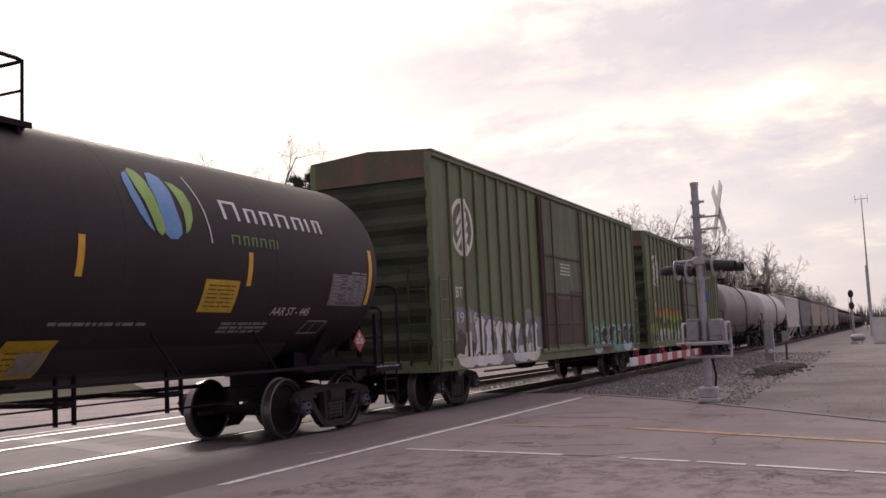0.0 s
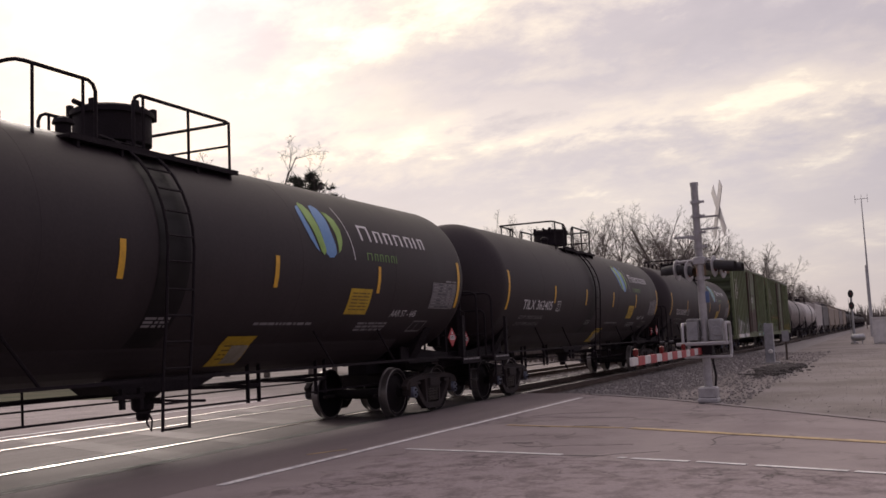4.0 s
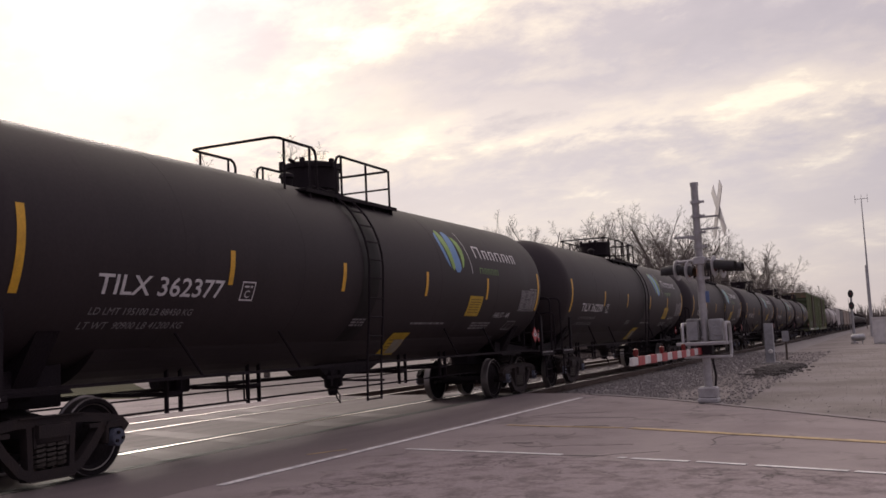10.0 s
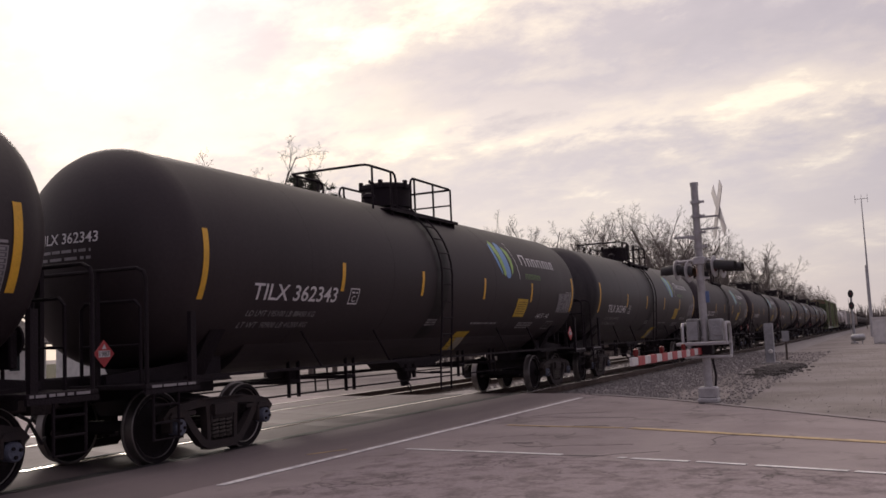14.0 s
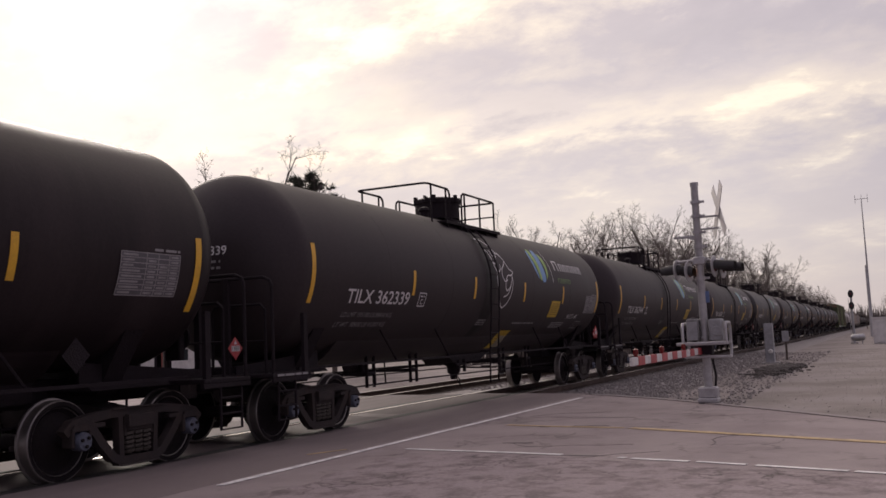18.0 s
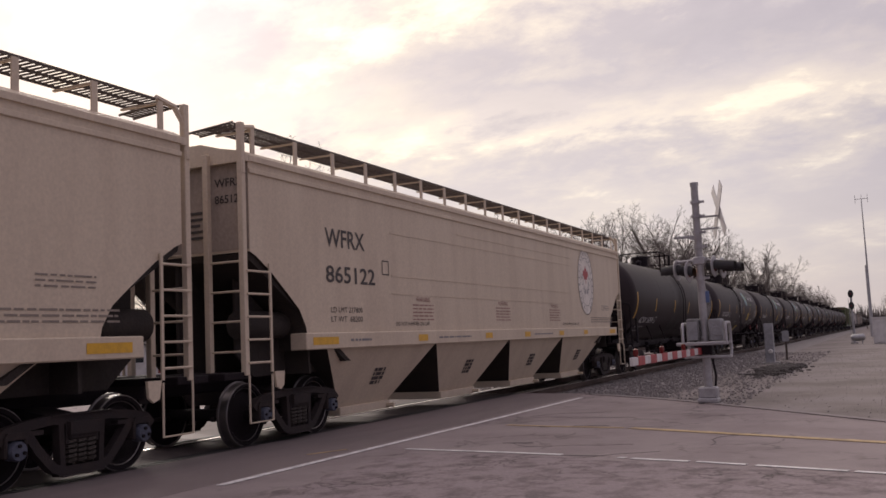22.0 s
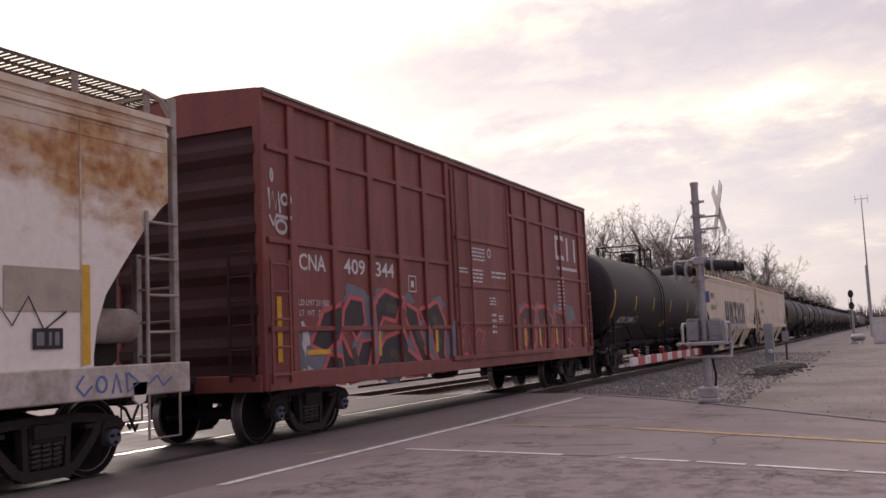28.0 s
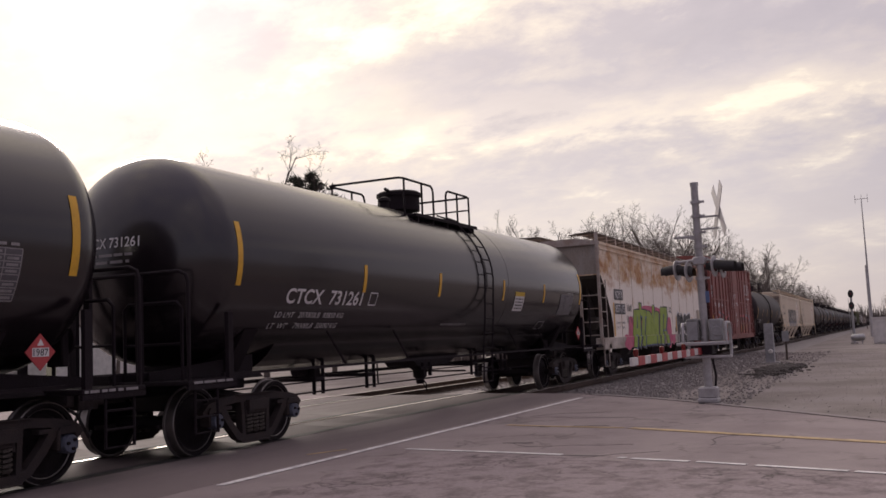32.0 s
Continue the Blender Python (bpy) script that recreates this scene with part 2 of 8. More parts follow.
TRUCK = mat("truck_iron", (0.03, 0.0235, 0.024), 0.8, vary=0.6, scale=4, fine=50, tint=(0.048, 0.036, 0.032), spec=0.25)
WHEEL = mat("wheel_iron", (0.0125, 0.009, 0.0108), 0.8, vary=0.5, scale=4, fine=40, tint=(0.017, 0.0125, 0.012), spec=0.2)
TREAD = mat("wheel_tread", (0.24, 0.22, 0.21), 0.4, 0.8, vary=0.3, scale=5, bump=0)
CAP = mat("bearing_cap", (0.10, 0.11, 0.15), 0.5, 0.3, vary=0.4, scale=12)
SPRING = mat("spring_steel", (0.06, 0.05, 0.043), 0.6, 0.4)
YELLOW = mat("reflective_yellow", (0.72, 0.40, 0.03), 0.45, vary=0.35, scale=7, fine=50, tint=(0.45, 0.24, 0.03), bump=0)
SIGN_YELLOW = mat("sign_yellow", (0.55, 0.36, 0.02), 0.5, vary=0.45, scale=5, fine=50, tint=(0.33, 0.2, 0.02), bump=0)
SIGN_OLD = mat("sign_yellow_dirty", (0.30, 0.19, 0.025), 0.6, vary=0.6, scale=5, fine=50, tint=(0.12, 0.08, 0.02), bump=0)
INK = mat("sign_ink", (0.16, 0.10, 0.02), 0.6, bump=0)
WHITE = mat("stencil_white", (0.68, 0.66, 0.66), 0.55, vary=0.35, scale=6, fine=50, bump=0)
DIM_WHITE = mat("faded_stencil", (0.27, 0.255, 0.26), 0.6, vary=0.4, scale=8, fine=50, bump=0)
DARK_INK = mat("stencil_dark", (0.065, 0.055, 0.052), 0.6, vary=0.4, scale=6, fine=50, bump=0)
RED = mat("placard_red", (0.42, 0.045, 0.05), 0.5, vary=0.3, scale=8, bump=0)
LOGO_BLUE = mat("emblem_blue", (0.10, 0.25, 0.50), 0.45, vary=0.35, scale=4, tint=(0.22, 0.36, 0.55), bump=0)
LOGO_GREEN = mat("emblem_green", (0.25, 0.42, 0.08), 0.45, vary=0.3, scale=4, bump=0)
LETTER_GREEN = mat("letter_green", (0.13, 0.24, 0.06), 0.5, vary=0.3, scale=4, bump=0)
GREEN_BOX = mat("green_boxcar_paint", (0.138, 0.170, 0.082), 0.62, vary=0.75, scale=1.3, fine=24, bump=0.002, tint=(0.118, 0.115, 0.066), stretch=(2, 2, 0.35))
GREEN_DOOR = mat("green_door_paint", (0.098, 0.135, 0.064), 0.6, vary=0.7, scale=1.6, fine=24, bump=0.002, tint=(0.09, 0.06, 0.04), stretch=(2, 2, 0.5))
MAROON = mat("maroon_boxcar_paint", (0.235, 0.060, 0.050), 0.55, vary=0.55, scale=1.1, fine=24, bump=0.002, tint=(0.15, 0.048, 0.04), stretch=(2, 2, 0.4))
BEIGE = mat("beige_hopper_paint", (0.62, 0.518, 0.392), 0.55, vary=0.34, scale=0.9, fine=24, bump=0.0015, tint=(0.47, 0.375, 0.285), stretch=(2.2, 2, 0.35))
def rusty(name, col, tint, band):
    """Cream paint with rust breaking through in a ragged band of heights."""
    m = mat(name, col, 0.68, vary=0.22, scale=0.8, fine=12, bump=0.002, tint=tint, stretch=(2.0, 2, 0.35))
    nt = m.node_tree
    b = nt.nodes["Principled BSDF"]
    link = nt.links.new
    src = b.inputs["Base Color"].links[0].from_socket
    tc = nt.nodes.new("ShaderNodeTexCoord")
    sep = nt.nodes.new("ShaderNodeSeparateXYZ")
    link(tc.outputs["Object"], sep.inputs[0])
    mp = nt.nodes.new("ShaderNodeMapping")
    mp.inputs["Scale"].default_value = (0.85, 1, 1.5)
    link(tc.outputs["Object"], mp.inputs[0])
    n = nt.nodes.new("ShaderNodeTexNoise")
    n.inputs["Scale"].default_value, n.inputs["Detail"].default_value, n.inputs["Roughness"].default_value = 1.15, 8, 0.62
    link(mp.outputs[0], n.inputs["Vector"])
    h = nt.nodes.new("ShaderNodeFloatCurve")
    hr = nt.nodes.new("ShaderNodeMapRange")
    hr.inputs["From Min"].default_value, hr.inputs["From Max"].default_value = band
    link(sep.outputs["Z"], hr.inputs[0])
    c = h.mapping.curves[0]
    c.points[0].location, c.points[1].location = (0.0, 0.0), (1.0, 0.45)
    c.points.new(0.42, 0.0)
    c.points.new(0.60, 0.55)
    c.points.new(0.72, 1.0)
    c.points.new(0.84, 0.85)
    h.mapping.update()
    link(hr.outputs[0], h.inputs["Value"])
    ad = nt.nodes.new("ShaderNodeMath")
    ad.operation = "MULTIPLY_ADD"
    ad.inputs[1].default_value = 0.26
    link(h.outputs[0], ad.inputs[0])
    link(n.outputs["Fac"], ad.inputs[2])
    ramp = nt.nodes.new("ShaderNodeValToRGB")
    e = ramp.color_ramp.elements
    e[0].position, e[0].color = 0.605, (0, 0, 0, 1)
    e[1].position, e[1].color = 0.82, (1, 1, 1, 1)
    link(ad.outputs[0], ramp.inputs[0])
    n2 = nt.nodes.new("ShaderNodeTexNoise")
    n2.inputs["Scale"].default_value, n2.inputs["Detail"].default_value = 6, 6
    link(tc.outputs["Object"], n2.inputs["Vector"])
    rc = nt.nodes.new("ShaderNodeValToRGB")
    r = rc.color_ramp.elements
    r[0].position, r[0].color = 0.35, (0.36, 0.14, 0.045, 1)
    r[1].position, r[1].color = 0.65, (0.55, 0.35, 0.17, 1)
    link(n2.outputs["Fac"], rc.inputs[0])
    # tan wash that has run down from the roof edge in uneven streaks
    sm = nt.nodes.new("ShaderNodeMapping")
    sm.inputs["Scale"].default_value = (0.9, 1, 0.30)
    link(tc.outputs["Object"], sm.inputs[0])
    sn = nt.nodes.new("ShaderNodeTexNoise")
    sn.inputs["Scale"].default_value, sn.inputs["Detail"].default_value, sn.inputs["Roughness"].default_value = 2.2, 8, 0.65
    link(sm.outputs[0], sn.inputs["Vector"])
    drop = nt.nodes.new("ShaderNodeMath")
    drop.operation = "MULTIPLY_ADD"
    drop.inputs[1].default_value = 3.4
    link(sn.outputs["Fac"], drop.inputs[0])
    link(sep.outputs["Z"], drop.inputs[2])
    wash = nt.nodes.new("ShaderNodeMapRange")
    wash.inputs["From Min"].default_value, wash.inputs["From Max"].default_value = 4.7, 5.9
    wash.inputs["To Max"].default_value = 0.62
    link(drop.outputs[0], wash.inputs[0])
    tan = nt.nodes.new("ShaderNodeMixRGB")
    tan.inputs[2].default_value = (0.60, 0.435, 0.265, 1)
    link(wash.outputs[0], tan.inputs[0])
    link(src, tan.inputs[1])
    mx = nt.nodes.new("ShaderNodeMixRGB")
    link(ramp.outputs[0], mx.inputs[0])
    link(tan.outputs[0], mx.inputs[1])
    link(rc.outputs[0], mx.inputs[2])
    link(mx.outputs[0], b.inputs["Base Color"])
    return m


CREAM_RUST = rusty("cream_paint_rusting", (0.86, 0.79, 0.71), (0.74, 0.655, 0.57), (1.2, 4.35))
GALV = mat("galvanised", (0.40, 0.40, 0.41), 0.45, 0.75, vary=0.4, scale=5, fine=60, bump=0.001)
GRATE = mat("walkway_grating", (0.13, 0.105, 0.09), 0.7, 0.4, vary=0.4, scale=5)
POLE_PAINT = mat("signal_aluminium_paint", (0.42, 0.41, 0.42), 0.5, 0.35, vary=0.45, scale=5, fine=60, tint=(0.24, 0.225, 0.22), bump=0.002)
HOOD = mat("hood_black", (0.022, 0.02, 0.021), 0.6, vary=0.3, scale=6)
LENS = mat("lens_red", (0.14, 0.012, 0.012), 0.2, vary=0.1, bump=0)
LENS_ON = glow_mat("lens_lit", (1.0, 0.42, 0.10), 2.2)
BARK = mat("bark", (0.12, 0.10, 0.088), 0.95, vary=0.5, scale=4, fine=30, rnd=0.25)
TWIG = mat("twig", (0.125, 0.104, 0.095), 0.95, vary=0.4, scale=2, fine=20, bump=0, rnd=0.25)
NEEDLE = mat("conifer_needles", (0.06, 0.066, 0.050), 0.9, vary=0.5, scale=2, fine=20, bump=0)
SIDING = mat("white_siding", (0.62, 0.60, 0.58), 0.7, vary=0.3, scale=2, fine=30, bump=0.002)
ROOFING = mat("shingle_grey", (0.11, 0.095, 0.09), 0.9, vary=0.4, scale=2, fine=40)
GLASS = mat("dark_glass", (0.03, 0.035, 0.04), 0.08, vary=0.1, bump=0, rvar=0.02)


# ---- mesh helpers ----
class Shape:
    """Collects faces of several solids for one mesh; each face keeps a material slot."""

    def __init__(self):
        self.v, self.f, self.s, self.smooth = [], [], [], []

    def add(self, verts, faces, slot=0, smooth=False):
        n = len(self.v)
        self.v += [tuple(p) for p in verts]
        self.f += [tuple(i + n for i in f) for f in faces]
        self.s += [slot] * len(faces)
        self.smooth += [smooth] * len(faces)
        return self

    def box(self, lo, hi, c=0.0, slot=0):
        (x0, y0, z0), (x1, y1, z1) = lo, hi
        if c <= 0:
            vs = [(x, y, z) for x in (x0, x1) for y in (y0, y1) for z in (z0, z1)]
            return self.add(vs, [(0, 1, 3, 2), (4, 6, 7, 5), (0, 4, 5, 1), (2, 3, 7, 6), (0, 2, 6, 4), (1, 5, 7, 3)], slot)
        vs, ids = [], {}
        for i, x in enumerate((x0, x1)):
            for j, y in enumerate((y0, y1)):
                for k, z in enumerate((z0, z1)):
                    sx, sy, sz = (1 - 2 * i) * c, (1 - 2 * j) * c, (1 - 2 * k) * c
                    for a, p in enumerate(((x, y + sy, z + sz), (x + sx, y, z + sz), (x + sx, y + sy, z))):
                        ids[i, j, k, a] = len(vs)
                        vs.append(p)
        fs = []
        for i in (0, 1):
            fs.append(tuple(ids[i, j, k, 0] for j, k in ((0, 0), (0, 1), (1, 1), (1, 0))))
            fs.append(tuple(ids[j, i, k, 1] for j, k in ((0, 0), (0, 1), (1, 1), (1, 0))))
            fs.append(tuple(ids[j, k, i, 2] for j, k in ((0, 0), (0, 1), (1, 1), (1, 0))))
        for j in (0, 1):
            for k in (0, 1):
                fs.append((ids[0, j, k, 1], ids[0, j, k, 2], ids[1, j, k, 2], ids[1, j, k, 1]))
                fs.append((ids[j, 0, k, 0], ids[j, 0, k, 2], ids[j, 1, k, 2], ids[j, 1, k, 0]))
                fs.append((ids[j, k, 0, 0], ids[j, k, 0, 1], ids[j, k, 1, 1], ids[j, k, 1, 0]))
        for i in (0, 1):
            for j in (0, 1):
                for k in (0, 1):
                    fs.append((ids[i, j, k, 0], ids[i, j, k, 1], ids[i, j, k, 2]))
        return self.add(vs, fs, slot)

    def prism(self, outline, axis, a, b, slot=0):
        """A polygon (pairs in the two other axes, in order) drawn out along an axis from a to b."""
        n = len(outline)

        def put(u, v, w):
            return {"x": (w, u, v), "y": (u, w, v), "z": (u, v, w)}[axis]
        vs = [put(u, v, a) for u, v in outline] + [put(u, v, b) for u, v in outline]
        fs = [tuple(range(n)), tuple(range(2 * n - 1, n - 1, -1))]
        fs += [(i, (i + 1) % n, n + (i + 1) % n, n + i) for i in range(n)]
        return self.add(vs, fs, slot)

    def tube(self, pts, r, seg=6, slot=0, closed=False, r2=None):
        pts = [Vector(p) for p in pts]
        n, vs, fs = len(pts), [], []
        side = None
        for i, p in enumerate(pts):
            a = pts[i - 1] if i else p
            b = pts[i + 1] if i < n - 1 else p
            d = (b - a).normalized()
            if side is None:
                side = d.orthogonal().normalized()
            side = (side - d * side.dot(d))
            side = side.normalized() if side.length > 1e-6 else d.orthogonal().normalized()
            up = d.cross(side)
            rr = r if r2 is None else r + (r2 - r) * i / (n - 1)
            for k in range(seg):
                t = 2 * math.pi * k / seg
                vs.append(p + (side * math.cos(t) + up * math.sin(t)) * rr)
        for i in range(n - 1):
            for k in range(seg):
                a, b = i * seg + k, i * seg + (k + 1) % seg
                fs.append((a, b, b + seg, a + seg))
        fs += [tuple(range(seg - 1, -1, -1)), tuple(range((n - 1) * seg, n * seg))]
        return self.add(vs, fs, slot, seg > 5)

    def lathe(self, prof, axis="y", seg=24, at=(0, 0, 0), slot=0, smooth=True, caps=True):
        """Profile of (along, radius) turned round an axis."""
        vs, fs, n = [], [], len(prof)
        for u, r in prof:
            for k in range(seg):
                t = 2 * math.pi * k / seg
                c, s = r * math.cos(t), r * math.sin(t)
                p = {"x": (u, c, s), "y": (c, u, s), "z": (c, s, u)}[axis]
                vs.append((p[0] + at[0], p[1] + at[1], p[2] + at[2]))
        for i in range(n - 1):
            for k in range(seg):
                a, b = i * seg + k, i * seg + (k + 1) % seg
                fs.append((a, b, b + seg, a + seg))
        if caps:
            fs += [tuple(range(seg - 1, -1, -1)), tuple(range((n - 1) * seg, n * seg))]
        return self.add(vs, fs, slot, smooth)

    def mesh(self, name, mats):
        me = bpy.data.meshes.new(name)
        me.from_pydata(self.v, [], self.f)
        for m in mats:
            me.materials.append(m)
        me.polygons.foreach_set("material_index", self.s)
        me.polygons.foreach_set("use_smooth", self.smooth)
        bm = bmesh.new()
        bm.from_mesh(me)
        bmesh.ops.recalc_face_normals(bm, faces=bm.faces)
        bm.to_mesh(me)
        bm.free()
        if any(self.smooth):
            me.set_sharp_from_angle(angle=radians(38))
        return me


def part(name, shape, material, parent=None, label="", at=None):
    """One mesh object, under a thing or a part where a parent is given."""
    mats = material if isinstance(material, (list, tuple)) else [material]
    me = shape.mesh(name, mats) if isinstance(shape, Shape) else shape
    ob = new(name, me)
    if parent is not None:
        ob.parent = parent
    if at is not None:
        ob.matrix_basis = at
    if label:
        ob["label"] = label
    return ob


def thing(name, label, category, group="", kind="", at=None):
    ob = tagged(new(name), label, category, group, kind)
    ob.empty_display_size = 0.3
    if at is not None:
        ob.matrix_basis = at
    return ob


def ribbon(pts, w):
    """A flat stroke along a path of (u, v), as quads."""
    out = []
    P = [Vector(p) for p in pts]
    for i, p in enumerate(P):
        a, b = P[max(i - 1, 0)], P[min(i + 1, len(P) - 1)]
        d = (b - a).normalized()
        n = Vector((-d.y, d.x)) * w / 2
        out.append((p + n, p - n))
    return [[tuple(out[i][0]), tuple(out[i + 1][0]), tuple(out[i + 1][1]), tuple(out[i][1])] for i in range(len(P) - 1)]


def smooth(pts, n=5):
    """A rounded path through the points."""
    P = [Vector(p) for p in pts]
    P = [P[0] * 2 - P[1]] + P + [P[-1] * 2 - P[-2]]
    out = []
    for i in range(1, len(P) - 2):
        a, b, c, d = P[i - 1:i + 3]
        for k in range(n):
            t = k / n
            out.append(tuple(0.5 * (2 * b + (c - a) * t + (2 * a - 5 * b + 4 * c - d) * t * t + (3 * b - a - 3 * c + d) * t ** 3)))
    return out + [tuple(P[-2])]


def rect(u0, v0, u1, v1):
    return [(u0, v0), (u1, v0), (u1, v1), (u0, v1)]


def ellipse(u, v, a, b, n=28, lean=0.0):
    return [(u + a * math.cos(t) + lean * b * math.sin(t), v + b * math.sin(t)) for t in (2 * math.pi * i / n for i in range(n))]


def ring(u, v, a, b, w, n=32, lean=0.0):
    o, i = ellipse(u, v, a, b, n, lean), ellipse(u, v, a - w, b - w, n, lean)
    return [[o[k], o[(k + 1) % n], i[(k + 1) % n], i[k]] for k in range(n)]


def letters(text, u0, v0, u1, v1, bold=0.0, shear=0.0):
    """Built-in-font lettering fitted into a rectangle, as polygons."""
    cu = bpy.data.curves.new("letters", "FONT")
    cu.body, cu.offset, cu.shear, cu.resolution_u = text, bold, shear, 3
    ob = bpy.data.objects.new("letters", cu)
    scene.collection.objects.link(ob)
    bpy.context.view_layer.update()
    me = bpy.data.meshes.new_from_object(ob.evaluated_get(bpy.context.evaluated_depsgraph_get()))
    co = [v.co.copy() for v in me.vertices]
    polys = [list(p.vertices) for p in me.polygons]
    bpy.data.objects.remove(ob)
    bpy.data.curves.remove(cu)
    bpy.data.meshes.remove(me)
    xs, ys = [c.x for c in co], [c.y for c in co]
    sx, sy = (u1 - u0) / (max(xs) - min(xs)), (v1 - v0) / (max(ys) - min(ys))
    return [[(u0 + (co[i].x - min(xs)) * sx, v0 + (co[i].y - min(ys)) * sy) for i in p] for p in polys]


def text_bars(u0, v0, u1, v1, seed, rows=1, fill=0.62):
    """Bars for writing too small to read."""
    rng, out = random.Random(seed), []
    h = (v1 - v0) / rows
    for r in range(rows):
        u = u0
        while u < u1 - 0.02:
            w = min(rng.uniform(0.05, 0.26), u1 - u)
            out.append(rect(u, v0 + r * h + h * (1 - fill) / 2, u + w, v0 + r * h + h * (1 + fill) / 2))
            u += w + rng.uniform(0.02, 0.05)
    return out


def decal(name, polys, material, parent, wrap, label="", cuts_v=(), cuts_u=(), lift=0.006):
    """Paint on a surface: polygons in (u, v) laid on to the side by wrap(u, v) -> depth, cut where the side bends or steps."""
    bm = bmesh.new()
    for i, poly in enumerate(polys):
        # strokes that cross lie a hair above one another
        vs = [bm.verts.new((u, -0.00012 * (i % 20), v)) for u, v in poly]
        try:
            bm.faces.new(vs)
        except ValueError:
            pass
    us = [v.co.x for v in bm.verts]
    zs = [v.co.z for v in bm.verts]
    for c in cuts_v:
        if min(zs) < c < max(zs):
            bmesh.ops.bisect_plane(bm, geom=bm.verts[:] + bm.edges[:] + bm.faces[:], plane_co=(0, 0, c), plane_no=(0, 0, 1))
    for c in cuts_u:
        if min(us) < c < max(us):
            bmesh.ops.bisect_plane(bm, geom=bm.verts[:] + bm.edges[:] + bm.faces[:], plane_co=(c, 0, 0), plane_no=(1, 0, 0))
    sh = Shape()
    for f in bm.faces:
        cu = sum(v.co.x for v in f.verts) / len(f.verts)
        vs = [(v.co.x, wrap(cu if cuts_u else v.co.x, v.co.z) - lift + v.co.y, v.co.z) for v in f.verts]
        if len(vs) > 2:
            sh.add(vs, [tuple(range(len(vs)))])
    bm.free()
    me = bpy.data.meshes.new(name)
    me.from_pydata(sh.v, [], sh.f)
    me.materials.append(material)
    bm = bmesh.new()
    bm.from_mesh(me)
    bmesh.ops.remove_doubles(bm, verts=bm.verts[:], dist=1e-5)
    bm.to_mesh(me)
    bm.free()
    ob = part(name, me, material, parent, label)
    if len(polys) > 9:
        ob["kind"] = "stuff"
    return ob


# ---- ground, road, rails ----
TRACK_1, TRACK_2, HALF_GAUGE = 9.35, 13.60, 0.755


def slab(name, outline, z0, z1, material, label, category, edge_noise=0.0):
    sh = Shape()
    sh.prism(outline, "z", z0, z1)
    return tagged(part(name, sh, material), label, category, kind="structure")


def build_ground():
    sh = Shape()
    n, ext = 40, 2600.0
    grid = [math.copysign((abs(i) / 20) ** 3, i) * ext for i in range(-20, 21)]
    vs = [(x, y, -0.30) for x in grid for y in grid]
    fs = [(i * 41 + j, (i + 1) * 41 + j, (i + 1) * 41 + j + 1, i * 41 + j + 1) for i in range(n) for j in range(n)]
    sh.add(vs, fs)
    tagged(part("ground", sh, GRAVEL), "worn grey-brown gravel ground beside the railway", "ground", kind="structure")
    # grass beyond the tracks
    sh = Shape()
    sh.prism([(21.0, 22.0), (25.0, 23.5), (35.0, 32.0), (62.0, 60.0), (260.0, 130.0), (260.0, 400), (-400, 400), (-400, 70), (10, 61)], "z", -0.34, -0.24)
    tagged(part("grass_field", sh, GRASS), "flat field of dull winter grass beyond the tracks", "grass", kind="structure")


CURB = [(21.9, 6.37), (20.3, 4.6), (18.9, 3.36), (16.9, 1.72), (14.85, 0.09), (12.2, -1.9), (8.0, -5.0), (0.0, -11.5)]


